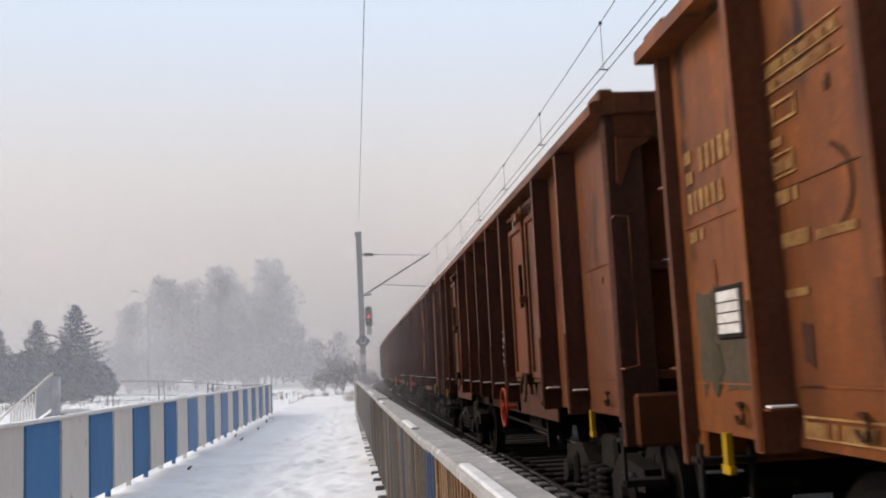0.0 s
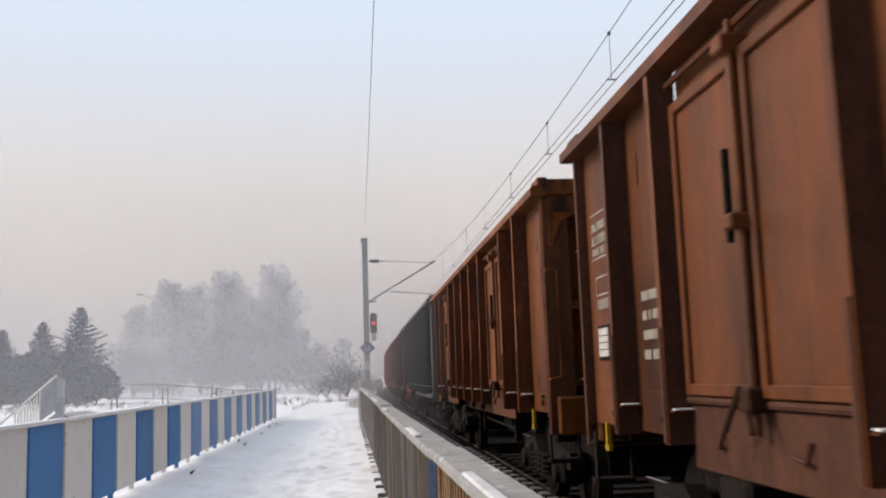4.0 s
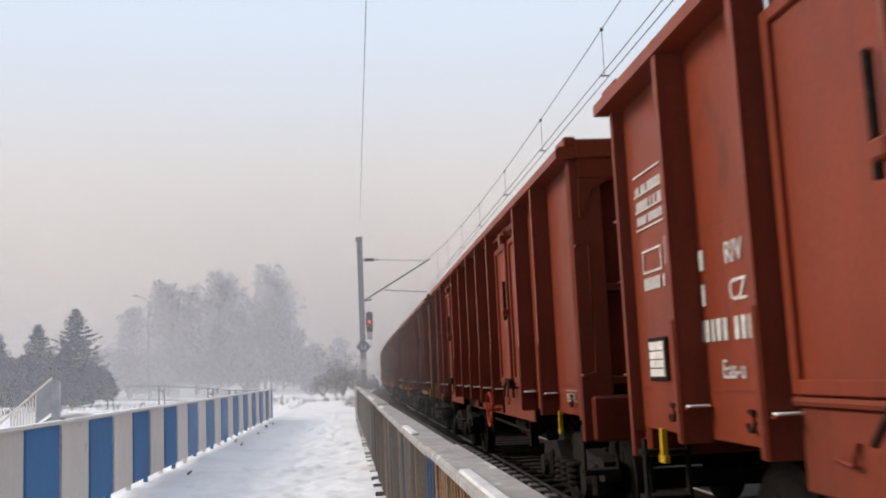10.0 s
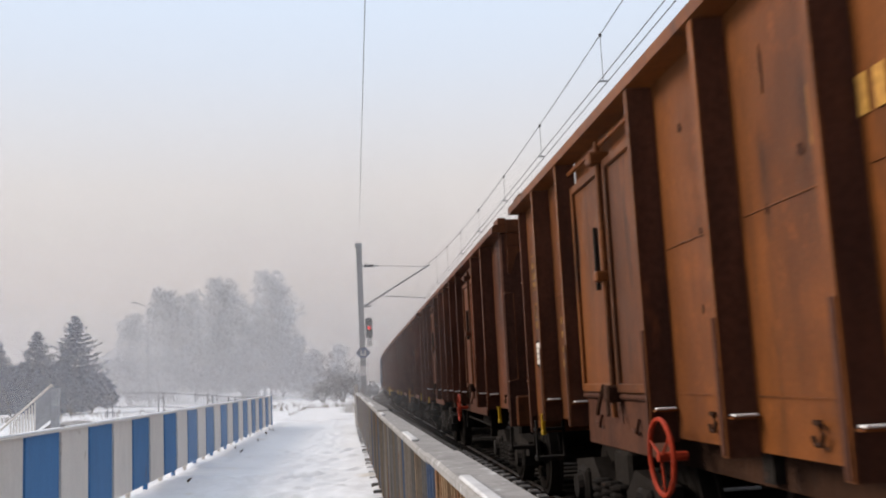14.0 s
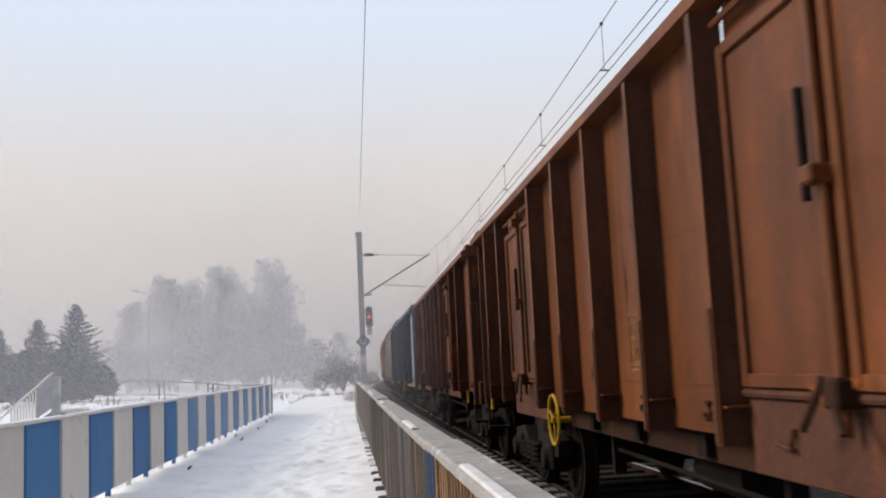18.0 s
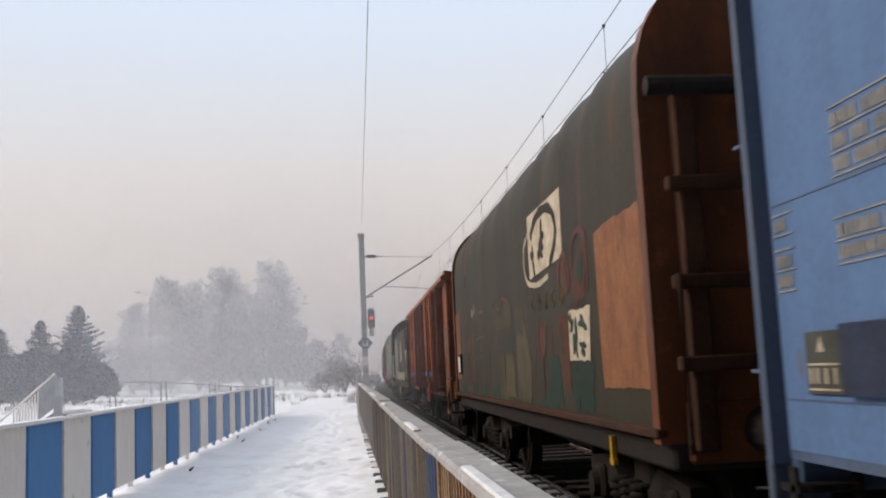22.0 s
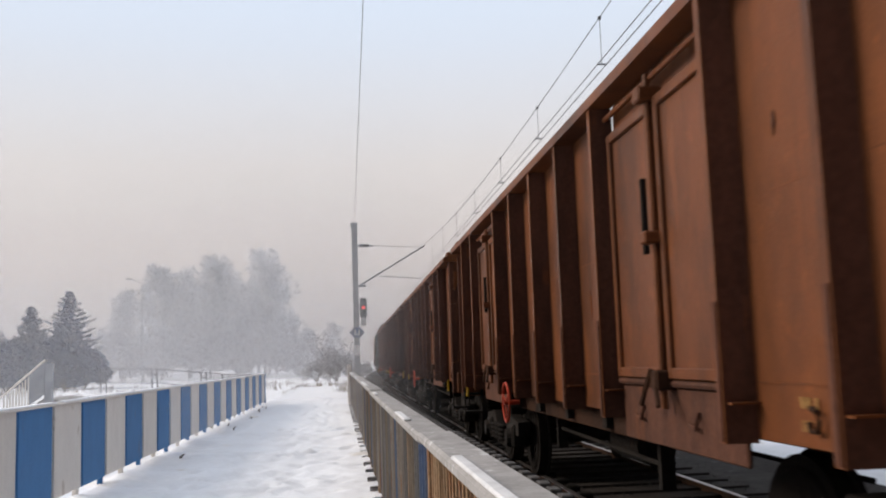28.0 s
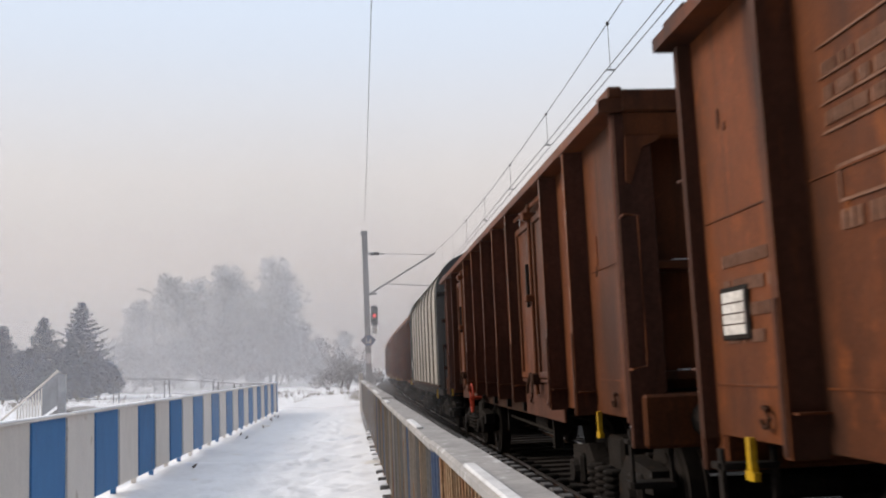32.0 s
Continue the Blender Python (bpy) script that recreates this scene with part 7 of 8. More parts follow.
sprayed(w, "w16arc", DECAL, lambda s: stroke(s, [(-1.64, 2.68), (-1.40, 2.58), (-1.36, 2.40), (-1.49, 2.24), (-1.8, 2.18), (-2.1, 2.17), (-2.49, 2.20)], 0.05, H0), "cream curved line of the decal", "decal")
for k, ch in enumerate("CARGO"):
    words(w, ch, 0.21, -1.72 - 0.31 * k, 1.94 - 0.005 * k, OLDBEIGE, H0 - 0.001, "the worn letter " + ch)
sprayed(w, "w16sign", DECAL, lambda s: patch(s, [(-3.21, 1.85), (-3.91, 1.85), (-3.84, 1.46), (-3.19, 1.47)], H0 - 0.004, 64, 0.006), "torn pale sheet", "decal")
sprayed(w, "w16signblot", OLDTEAL, lambda s: [blob(s, -3.42, 1.62, 0.07, 0.12, 65, H0 - 0.007, 30, 0.6), blob(s, -3.66, 1.74, 0.09, 0.05, 66, H0 - 0.007, 30, 0.6), blob(s, -3.3, 1.75, 0.05, 0.07, 67, H0 - 0.007, 30, 0.6), blob(s, -3.65, 1.56, 0.1, 0.04, 68, H0 - 0.007, 30, 0.6)], "dark tears in the sheet", "decal")
sprayed(w, "w16rust", OLDRUST, lambda s: [patch(s, [(-1.96, 1.84), (-2.34, 1.83), (-2.25, 1.6), (-2.05, 1.5)], H0, 71, 0.02), patch(s, [(-2.80, 1.85), (-3.19, 1.84), (-3.14, 1.2), (-2.95, 1.3)], H0, 72, 0.03), patch(s, [(-3.3, 2.2), (-3.85, 2.3), (-3.8, 1.95), (-3.4, 1.9)], H0 - 0.0004, 73, 0.03), patch(s, [(-3.0, 2.26), (-3.15, 2.28), (-3.25, 2.0), (-2.95, 1.95)], H0 - 0.0002, 74, 0.02)], "rust-red sprayed patches")
sprayed(w, "w16outline", OLDMAROON, lambda s: [stroke(s, [(-2.89, 2.05), (-2.93, 2.22), (-3.05, 2.3), (-3.18, 2.3), (-3.27, 2.17), (-3.3, 2.02)], 0.045, H0 - 0.002), stroke(s, [(-3.4, 2.1), (-3.42, 2.34), (-3.65, 2.42), (-3.85, 2.36), (-3.88, 2.14), (-3.86, 1.95)], 0.05, H0 - 0.002), stroke(s, [(-1.93, 1.86), (-1.9, 1.6), (-2.05, 1.48), (-2.1, 1.15)], 0.04, H0 - 0.002), stroke(s, [(0.66, 2.16), (0.4, 2.1), (0.17, 2.2), (-0.3, 2.14)], 0.04, H0 - 0.002)], "dark red sprayed outlines")
sprayed(w, "w16khaki", KHAKI, lambda s: [patch(s, [(0.64, 2.12), (0.4, 2.06), (0.17, 2.16), (-0.4, 2.14), (-0.45, 1.86), (0.68, 1.88)], H0, 75, 0.025), patch(s, [(0.56, 1.58), (0.19, 1.56), (0.22, 1.08), (0.53, 1.08)], H0, 76, 0.025), patch(s, [(0.12, 1.58), (-0.5, 1.55), (-0.55, 1.1), (0.14, 1.1)], H0, 77, 0.03), patch(s, [(-0.65, 1.75), (-1.25, 1.8), (-1.5, 1.5), (-1.4, 1.1), (-0.7, 1.1)], H0, 78, 0.04), patch(s, [(-0.7, 2.0), (-1.1, 2.05), (-1.15, 1.88), (-0.72, 1.86)], H0, 79, 0.02)], "faded khaki letters")
sprayed(w, "w16graf", OLDBEIGE, lambda s: [stroke(s, [(2.45, 2.16), (2.59, 2.12), (2.63, 2.00), (2.61, 1.87), (2.53, 1.83), (2.39, 1.86), (2.34, 1.95), (2.33, 2.07), (2.40, 2.14), (2.46, 2.16)], 0.026, H0 - 0.0003), stroke(s, [(2.32, 2.06), (2.28, 2.17), (2.19, 2.18), (2.08, 2.18), (1.90, 2.17), (1.79, 2.18)], 0.026, H0 - 0.0006), stroke(s, [(2.17, 2.16), (2.12, 2.09), (2.15, 2.02), (2.07, 1.95), (2.14, 1.90), (2.11, 1.84), (2.02, 1.89), (2.04, 1.95)], 0.022, H0 - 0.0009), stroke(s, [(2.53, 1.82), (2.70, 1.84), (2.75, 1.76), (2.77, 1.65), (2.70, 1.57), (2.56, 1.56), (2.49, 1.48), (2.45, 1.40)], 0.022, H0 - 0.0012), stroke(s, [(2.51, 1.82), (2.39, 1.85), (2.25, 1.85), (2.12, 1.81), (2.10, 1.74), (2.17, 1.62), (2.25, 1.59), (2.37, 1.58), (2.41, 1.51), (2.40, 1.41), (2.29, 1.37)], 0.023, H0 - 0.0015), stroke(s, [(2.12, 1.81), (1.98, 1.85), (1.86, 1.83)], 0.024, H0 - 0.0018), stroke(s, [(2.09, 1.70), (1.98, 1.76), (1.92, 1.74), (1.96, 1.61), (2.01, 1.56), (2.02, 1.48)], 0.017, H0 - 0.0021), stroke(s, [(2.64, 1.32), (2.50, 1.36), (2.46, 1.29), (2.57, 1.19)], 0.022, H0 - 0.0024), stroke(s, [(3.58, 1.95), (3.32, 1.94), (3.18, 1.90)], 0.014, H0 - 0.0027), stroke(s, [(3.54, 2.10), (3.42, 2.19), (3.33, 2.09), (3.18, 2.05)], 0.017, H0 - 0.0030), stroke(s, [(1.15, 1.77), (1.1, 2.1), (1.06, 2.2), (0.88, 2.18), (0.95, 1.8), (1.01, 1.58)], 0.019, H0 - 0.0033), stroke(s, [(1.3, 1.75), (1.38, 1.5), (1.3, 1.25)], 0.013, H0 - 0.0036)], "thin beige sprayed outlines")
sprayed(w, "w16dash", OLDBEIGE, lambda s: [stroke(s, [(0.82, 1.78), (0.68, 1.79)], 0.05, H0), stroke(s, [(0.82, 1.66), (0.62, 1.68)], 0.05, H0)], "short beige dashes")
sprayed(w, "w16pale", PALE, lambda s: [patch(s, [(3.18, 2.29), (3.16, 2.19), (3.05, 2.17), (2.93, 2.19), (2.86, 2.20), (2.68, 2.19), (2.68, 2.30), (2.74, 2.32), (2.84, 2.28), (2.92, 2.24), (3.04, 2.24), (3.10, 2.28)], H0, 121, 0.012), stroke(s, [(2.94, 2.14), (2.78, 2.11)], 0.022, H0)], "pale sprayed marks")
sprayed(w, "w16drips", OLDRUST, lambda s: [patch(s, [(3.85, 1.81), (3.57, 1.94), (3.21, 1.90), (3.23, 1.70), (3.56, 1.66), (3.84, 1.72)], H0 + 0.0008, 122, 0.04), stroke(s, [(3.25, 1.67), (3.28, 1.41), (3.39, 1.07)], 0.085, H0 + 0.0005), stroke(s, [(3.51, 1.38), (3.51, 1.19), (3.57, 0.98)], 0.120, H0 + 0.0005), stroke(s, [(3.60, 1.73), (3.61, 1.49), (3.74, 1.22)], 0.080, H0 + 0.0005), stroke(s, [(3.77, 2.11), (3.85, 1.95), (3.83, 1.76)], 0.070, H0 + 0.0005), stroke(s, [(3.41, 2.23), (3.35, 2.23), (3.30, 2.18)], 0.050, H0 + 0.0005), stroke(s, [(2.50, 1.31), (2.48, 1.22), (2.53, 1.14)], 0.100, H0 + 0.0005), stroke(s, [(3.69, 1.69), (3.77, 1.54), (3.75, 1.42)], 0.050, H0 + 0.0005)] + [stroke(s, [(y, z), (y + 0.02, z - 0.5 * h), (y - 0.01, z - h)], b, H0 + 0.0005) for y, z, h, b in ((1.4, 1.5, 0.4, 0.06), (-1.7, 1.7, 0.5, 0.08), (-2.5, 1.75, 0.55, 0.09))], "rusty runs and drips", "stain")
sprayed(w, "w16smear", KHAKI, lambda s: [stroke(s, [(4.17, 2.12), (4.15, 2.07)], 0.050, H0 - 0.0012), stroke(s, [(4.01, 2.04), (4.00, 1.84), (4.09, 1.68)], 0.060, H0 - 0.0012), stroke(s, [(4.23, 1.47), (4.21, 1.34), (4.32, 1.20)], 0.120, H0 - 0.0012), stroke(s, [(3.88, 1.52), (3.88, 1.38), (3.96, 1.26)], 0.070, H0 - 0.0012), stroke(s, [(3.32, 1.61), (3.31, 1.50), (3.36, 1.40)], 0.070, H0 - 0.0012), stroke(s, [(3.78, 2.14), (3.79, 2.01)], 0.050, H0 - 0.0012), stroke(s, [(2.93, 1.90), (2.83, 1.91), (2.72, 1.87)], 0.050, H0 - 0.0012), stroke(s, [(3.76, 1.62), (3.74, 1.54)], 0.060, H0 - 0.0012)], "faint khaki smears and runs")
sprayed(w, "w16low", OLDTEAL, lambda s: [patch(s, [(y, 1.2), (y - 0.5, 1.24), (y - 0.55, 1.06), (y + 0.05, 1.06)], H0 + 0.0008, 160 + k, 0.03) for k, y in enumerate((4.6, 3.3, 2.4, 1.2, -0.9, -2.1))], "teal paint along the lower edge")
sprayed(w, "w16teal", OLDTEAL, lambda s: [blob(s, 3.75, 2.72, 0.05, 0.09, 75, H0), patch(s, [(-2.4, 1.5), (-2.8, 1.45), (-2.85, 1.1), (-2.35, 1.1)], H0, 131, 0.04), patch(s, [(-3.2, 1.4), (-3.9, 1.42), (-3.85, 1.15), (-3.25, 1.12)], H0, 132, 0.04), patch(s, [(-3.5, 2.2), (-3.75, 2.25), (-3.7, 2.0)], H0 - 0.003, 133, 0.02)], "dull teal sprayed patches")
sprayed(w, "w16end", BAREPLATE, lambda s: [patch(s, [(5.46, 2.34), (5.05, 2.31), (4.69, 2.36), (4.68, 1.7), (4.70, 1.28), (5.4, 1.26)], H0 - 0.004, 134, 0.008), patch(s, [(-4.13, 2.34), (-5.3, 2.36), (-5.32, 1.28), (-4.18, 1.28)], H0 - 0.004, 135, 0.008)], "bare orange-brown end plates", "end_plate")

w = push(gondola("long_c", "strap", "long faded red-brown open goods wagon with orange load straps", REDW, False, None, snow=False), 15.24)
lettering(w, "w17tab", OCHRE, lambda s: frame_lines(bars(s, -0.27, 0.31, 1.5, 1.95, 5, 2, X, 0.45), -0.31, 0.35, 1.46, 2.0, X))
lettering(w, "w17mark", CHALK, lambda s: bars(s, 5.5, 6.2, 1.5, 2.5, 9, 6, X, 0.4))
lettering(w, "w17tag", DECAL, lambda s: s.prism([(-6.23, 1.845), (-6.39, 1.85), (-6.36, 1.80), (-6.40, 1.755), (-6.24, 1.75)], "x", X - 0.002, X + 0.002), "small cream paper tag", "tag")
lettering(w, "w17box", OCHRE, lambda s: frame_lines(bars(s, -5.76, -5.44, 1.07, 1.115, 1, 4, X, 0.8), -5.78, -5.42, 1.055, 1.125, X, 0.008))
part("corner_rail", cached("corner_rail", DECAL, lambda s: s.pipe([(WALL - 0.004, -6.60, 2.19), (OUT + 0.03, -6.70, 2.2), (OUT + 0.015, -6.86, 2.19), (OUT + 0.01, -6.88, 1.75), (OUT + 0.015, -6.89, 1.27), (OUT + 0.03, -6.75, 1.255), (WALL - 0.004, -6.60, 1.26)], 0.016)), w, "pale corner handrail")
part("step_frame", cached("step_frame", OCHREP, lambda s: s.pipe([(WALL - 0.02, -6.28, 1.27), (WALL - 0.03, -6.08, 1.1), (WALL - 0.03, -5.68, 0.96), (WALL - 0.03, -5.66, 0.62), (WALL - 0.03, -5.9, 0.6)], 0.022)), w, "ochre bent step frame")
part("warning_sign", cached("warning_sign", YELLOW, lambda s: s.prism([(-1.02, 0), (-0.80, 0), (-0.91, 0.18)], "y", -0.008, 0.008)), w, "yellow warning triangle", pose(0, -6.672, 2.36))
for y in (-3.61, -2.15, 2.51, 3.81):
    part("load_strap", cached("load_strap", STRAP, lambda s: s.prism([(0.0, 3.215), (0.085, 3.215), (-0.095, 1.2), (-0.18, 1.2)], "x", OUT - 0.032, OUT - 0.026).box(OUT - 0.03, -1.2, 0.0, 0.07, 3.206, 3.213)), w, "orange webbing strap", pose(0, y, 0))
    part("ratchet", cached("ratchet", BLUE, lambda s: s.box(OUT - 0.06, OUT - 0.025, -0.17, -0.075, 1.30, 1.40, 0.01)), w, "blue strap ratchet", pose(0, y, 0))


def sliding_wall_wagon(length, label):
    """A covered wagon of two boxes of steel sheet that slide into each other, one of them ribbed."""
    half = length / 2 - 0.62
    w = root("covered_wagon", label, "freight wagon", None, "wagons of the goods train")
    M, low, top = TARP["dust"], 1.12, 3.25
    def shell(x, z):
        return [(-x, low), (-x, z - 0.42), (-x + 0.07, z - 0.3), (-x * 0.72, z - 0.06), (0, z), (x * 0.72, z - 0.06), (x - 0.07, z - 0.3), (x, z - 0.42), (x, low)]
    part("inner_cover", cached("inner_cover", M, lambda s: s.prism(shell(1.36, top - 0.07), "y", -0.4, half - 0.5)), w, "smooth grey-green steel cover")
    part("outer_cover", cached("outer_cover", M, lambda s: s.prism(shell(1.43, top), "y", -half + 0.5, 0.2)), w, "ribbed grey-green steel cover")
    for k in range(15):
        part("rib", cached("rib|cover", M, lambda s: s.prism([(-1.43, -0.05), (-1.465, -0.03), (-1.465, 0.03), (-1.43, 0.05)], "z", low + 0.28, top - 0.45)), w, "", pose(0, -half + 0.75 + 0.37 * k, 0))
    part("eave_rail", cached("eave_rail|cover", TARP["olive"], lambda s: s.box(-1.475, -1.43, -half + 0.48, 0.22, top - 0.44, top - 0.36, 0.01)), w, "dark rail along the eave")
    part("base_strip", cached("base_strip|cover", ENDPLATE, lambda s: s.box(-1.47, -1.432, -half + 0.52, 0.18, low + 0.01, low + 0.26, 0.008)), w, "pale base plate of the cover")
    part("panel", cached("panel|cover", ENDPLATE, lambda s: s.box(-1.485, -1.468, -0.55, 0.55, 1.78, 2.5, 0.01)), w, "pale beige notice panel", pose(0, -3.0, 0))
    part("panel", cached("panel|cover_small", ENDPLATE, lambda s: s.box(-1.485, -1.468, -0.16, 0.16, 2.0, 2.38, 0.01)), w, "small pale panel", pose(0, -0.6, 0))
    part("frame", cached("frame|cover", GRIME, lambda s: s.box(-1.38, 1.38, -half, half, 0.86, low - 0.01, 0.02)), w)
    part("box", cached("box|cover", ENDPLATE, lambda s: s.box(-1.32, -1.0, -0.3, 0.3, 0.5, 0.84, 0.02)), w, "pale equipment box below the frame", pose(0, 2.2, 0))
    for d in (-1, 1):
        part("end_wall", cached("end_wall|cover", PAINT["sill"], lambda s: s.box(-1.36, 1.36, -0.05, 0.05, low, 3.0, 0.015)), w, "", pose(0, d * (half - 0.35), 0))
        for x in (-1.3, -0.5, 0.5, 1.3):
            part("end_post", cached("end_post|cover", PAINT["sill"], lambda s: s.box(-0.06, 0.06, -0.06, 0.06, 0.95, 3.02, 0.01)), w, "", pose(x, d * (half - 0.1), 0))
        part("end_beam", cached("end_beam|cover", PAINT["sill"], lambda s: s.box(-1.38, 1.38, -0.06, 0.06, 2.95, 3.08, 0.01)), w, "", pose(0, d * (half - 0.1), 0))
        part("handrail", cached("handrail|cover%d" % d, WHITE, lambda s: s.pipe([(-1.38, 0, 2.1), (-1.44, 0, 2.12), (-1.44, d * 0.12, 2.1), (-1.44, d * 0.12, 1.2), (-1.38, 0, 1.18)], 0.018)), w, "pale handrail", pose(0, d * (half - 0.02), 0))
    add_ends(w, half, length, PAINT["sill"])
    under_parts(w, half - 1.95, half, GRIME, "cover")
    return w


w = push(sliding_wall_wagon(12.7, "dusty grey-green covered wagon with ribbed sliding steel covers"), 13.12)

w = push(hooded(13.86, "green", "dark green tarpaulin-covered coil wagon with graffiti and bleached panel", PAINT["sill"]), 13.86)
sprayed(w, "w19panel", OLDGREEN, lambda s: s.solo([(-1.9, 2.91), (-3.8, 2.88), (-3.83, 1.85), (-1.92, 1.87)], "x", H0 - 0.0012, H0 + 0.0012), "bleached green panel", "panel")
sprayed(w, "w19red", OLDRED, lambda s: s.solo([(-1.92, 2.81), (-3.8, 2.79), (-3.8, 2.64), (-1.93, 2.655)], "x", H0 - 0.004, H0 - 0.002), "faded red stripe of the emblem", "emblem")
sprayed(w, "w19blue", OLDBLUE, lambda s: s.solo([(-1.93, 2.652), (-3.8, 2.637), (-3.81, 2.46), (-1.94, 2.50)], "x", H0 - 0.004, H0 - 0.002), "faded blue stripe of the emblem", "emblem")
for k in range(5):
    part("emblem", cached("emblem|w19", DECAL, lambda s: frame_lines(s, -0.10, 0.12, 0, 0.24, 0, 0.045)), w, "cream block on the emblem", pose(H0 - 0.006, -2.18 - 0.36 * k, 2.535 - 0.004 * k))
sprayed(w, "w19end", ENDPLATE, lambda s: [s.solo([(-4.99, 2.70), (-5.85, 2.66), (-5.7, 1.30), (-4.98, 1.29)], "x", H0 - 0.012, H0 - 0.004), s.solo([(6.2, 2.45), (5.95, 2.45), (5.95, 1.35), (6.2, 1.35)], "x", H0 - 0.012, H0 - 0.004)], "pale olive end plates", "end_plate")
sprayed(w, "w19stripe", DECAL, lambda s: [stroke(s, [(-5.02, 2.66), (-5.7, 2.63)], 0.05, H0 - 0.014), stroke(s, [(-5.02, 2.5), (-5.5, 2.49)], 0.04, H0 - 0.014), stroke(s, [(-5.02, 2.42), (-5.5, 2.42)], 0.03, H0 - 0.014), stroke(s, [(-5.02, 1.52), (-5.3, 1.52)], 0.03, H0 - 0.014), stroke(s, [(-5.02, 1.41), (-5.3, 1.41)], 0.012, H0 - 0.014)], "cream stripes on the end plate", "stripe")
sprayed(w, "w19hole", DARK, lambda s: [s.solo([(-5.47, 2.38), (-5.64, 2.37), (-5.65, 2.17), (-5.49, 2.17)], "x", H0 - 0.018, H0 - 0.011), s.solo([(-5.42, 1.51), (-5.6, 1.51), (-5.59, 1.30), (-5.42, 1.30)], "x", H0 - 0.018, H0 - 0.011), blob(s, -5.24, 2.1, 0.05, 0.05, 36, H0 - 0.018, 20, 0.4)], "dark opening in the end plate", "opening")
sprayed(w, "w19sign", ORANGED, lambda s: blob(s, -5.26, 2.12, 0.15, 0.17, 3, H0 - 0.0145, 28, 0.02), "round faded orange sign", "sign")
R0 = ((-2.58, 1.53, 0.13, 0.135), (-2.21, 1.21, 0.1, 0.12), (-2.85, 1.25, 0.1, 0.11), (-1.79, 1.59, 0.05, 0.05), (-3.24, 1.42, 0.09, 0.08), (-3.45, 1.27, 0.06, 0.06))
sprayed(w, "w19ring", DECAL, lambda s: [blob(s, y, z, a, b, 80 + i, H0, 24, 0.03) for i, (y, z, a, b) in enumerate(R0)], "pale sprayed rings")
sprayed(w, "w19core", BEIGE, lambda s: [blob(s, y, z, a * 0.86, b * 0.88, 80 + i, H0 - 0.003, 24, 0.03) for i, (y, z, a, b) in enumerate(R0)], "beige cores of the rings")
sprayed(w, "w19shade", OLDMAROON, lambda s: [blob(s, y + a * 0.25, z + b * 0.2, a * 0.45, b * 0.4, 90 + i, H0 - 0.006, 20, 0.4) for i, (y, z, a, b) in enumerate(R0[:3])], "brown shading of the rings")
sprayed(w, "w19maroon", OLDMAROON, lambda s: [patch(s, [(-0.98, 1.74), (-1.45, 1.72), (-1.47, 1.46), (-1.65, 1.5), (-1.9, 1.55), (-2.09, 1.45), (-1.98, 1.06), (-1.41, 1.06), (-1.25, 1.22)], H0 - 0.001, 142, 0.02)], "maroon sprayed shapes")
sprayed(w, "w19pink", OLDPINK, lambda s: [stroke(s, [(-1.1, 1.66), (-1.38, 1.64)], 0.05, H0 - 0.004), stroke(s, [(-1.55, 1.42), (-1.6, 1.2), (-1.55, 1.08)], 0.07, H0 - 0.004), stroke(s, [(-1.85, 1.42), (-1.95, 1.3)], 0.05, H0 - 0.004), stroke(s, [(-1.75, 1.35), (-1.8, 1.1)], 0.03, H0 - 0.004)], "pinkish highlights")
sprayed(w, "w19ground", NIGHT, lambda s: [patch(s, [(2.85, 1.83), (2.7, 1.98), (2.15, 2.06), (1.19, 2.01), (0.81, 2.02), (-0.18, 2.02), (-0.34, 2), (-0.42, 1.89), (-0.69, 1.83), (-0.76, 1.74), (-0.69, 1.59), (-0.55, 1.01), (0.45, 0.99), (2.1, 0.93), (2.76, 0.95), (2.82, 1.43)], H0 - 0, 140, 0.01)], "black sprayed ground of the large letters")
sprayed(w, "w19teal", TEAL, lambda s: [patch(s, [(2.03, 1.97), (1.42, 1.94), (1.48, 1.65), (2.03, 1.63)], H0 - 0.002, 151, 0.012), patch(s, [(2.24, 1.61), (1.88, 1.59), (1.94, 1.28), (2.15, 1.05), (2.28, 1.28)], H0 - 0.002, 152, 0.012), patch(s, [(1.8, 1.17), (1.34, 1.25), (1.24, 0.98), (2, 0.95)], H0 - 0.002, 153, 0.012), patch(s, [(0.36, 1.96), (-0.21, 1.95), (-0.18, 1.76), (0.05, 1.72), (0.4, 1.78)], H0 - 0.002, 154, 0.012)], "teal sprayed letters")
sprayed(w, "w19deep", OLDTEAL, lambda s: [patch(s, [(0.38, 1.75), (-0.16, 1.75), (-0.1, 1.63), (0.14, 1.63), (0.19, 1.55), (-0.03, 1.52), (-0.05, 1.46), (0.42, 1.46)], H0 - 0.002, 155, 0.012), patch(s, [(0.08, 1.9), (-0.13, 1.9), (-0.09, 1.84), (0.05, 1.83)], H0 - 0.004, 156, 0.006), patch(s, [(0.27, 1.89), (0.18, 1.89), (0.21, 1.82), (0.28, 1.82)], H0 - 0.004, 157, 0.005), patch(s, [(1.84, 1.91), (1.56, 1.89), (1.65, 1.79), (1.84, 1.84)], H0 - 0.004, 158, 0.006), patch(s, [(1.68, 1.76), (1.48, 1.75), (1.54, 1.67), (1.67, 1.69)], H0 - 0.004, 159, 0.006)], "dark teal shadows in the letters")
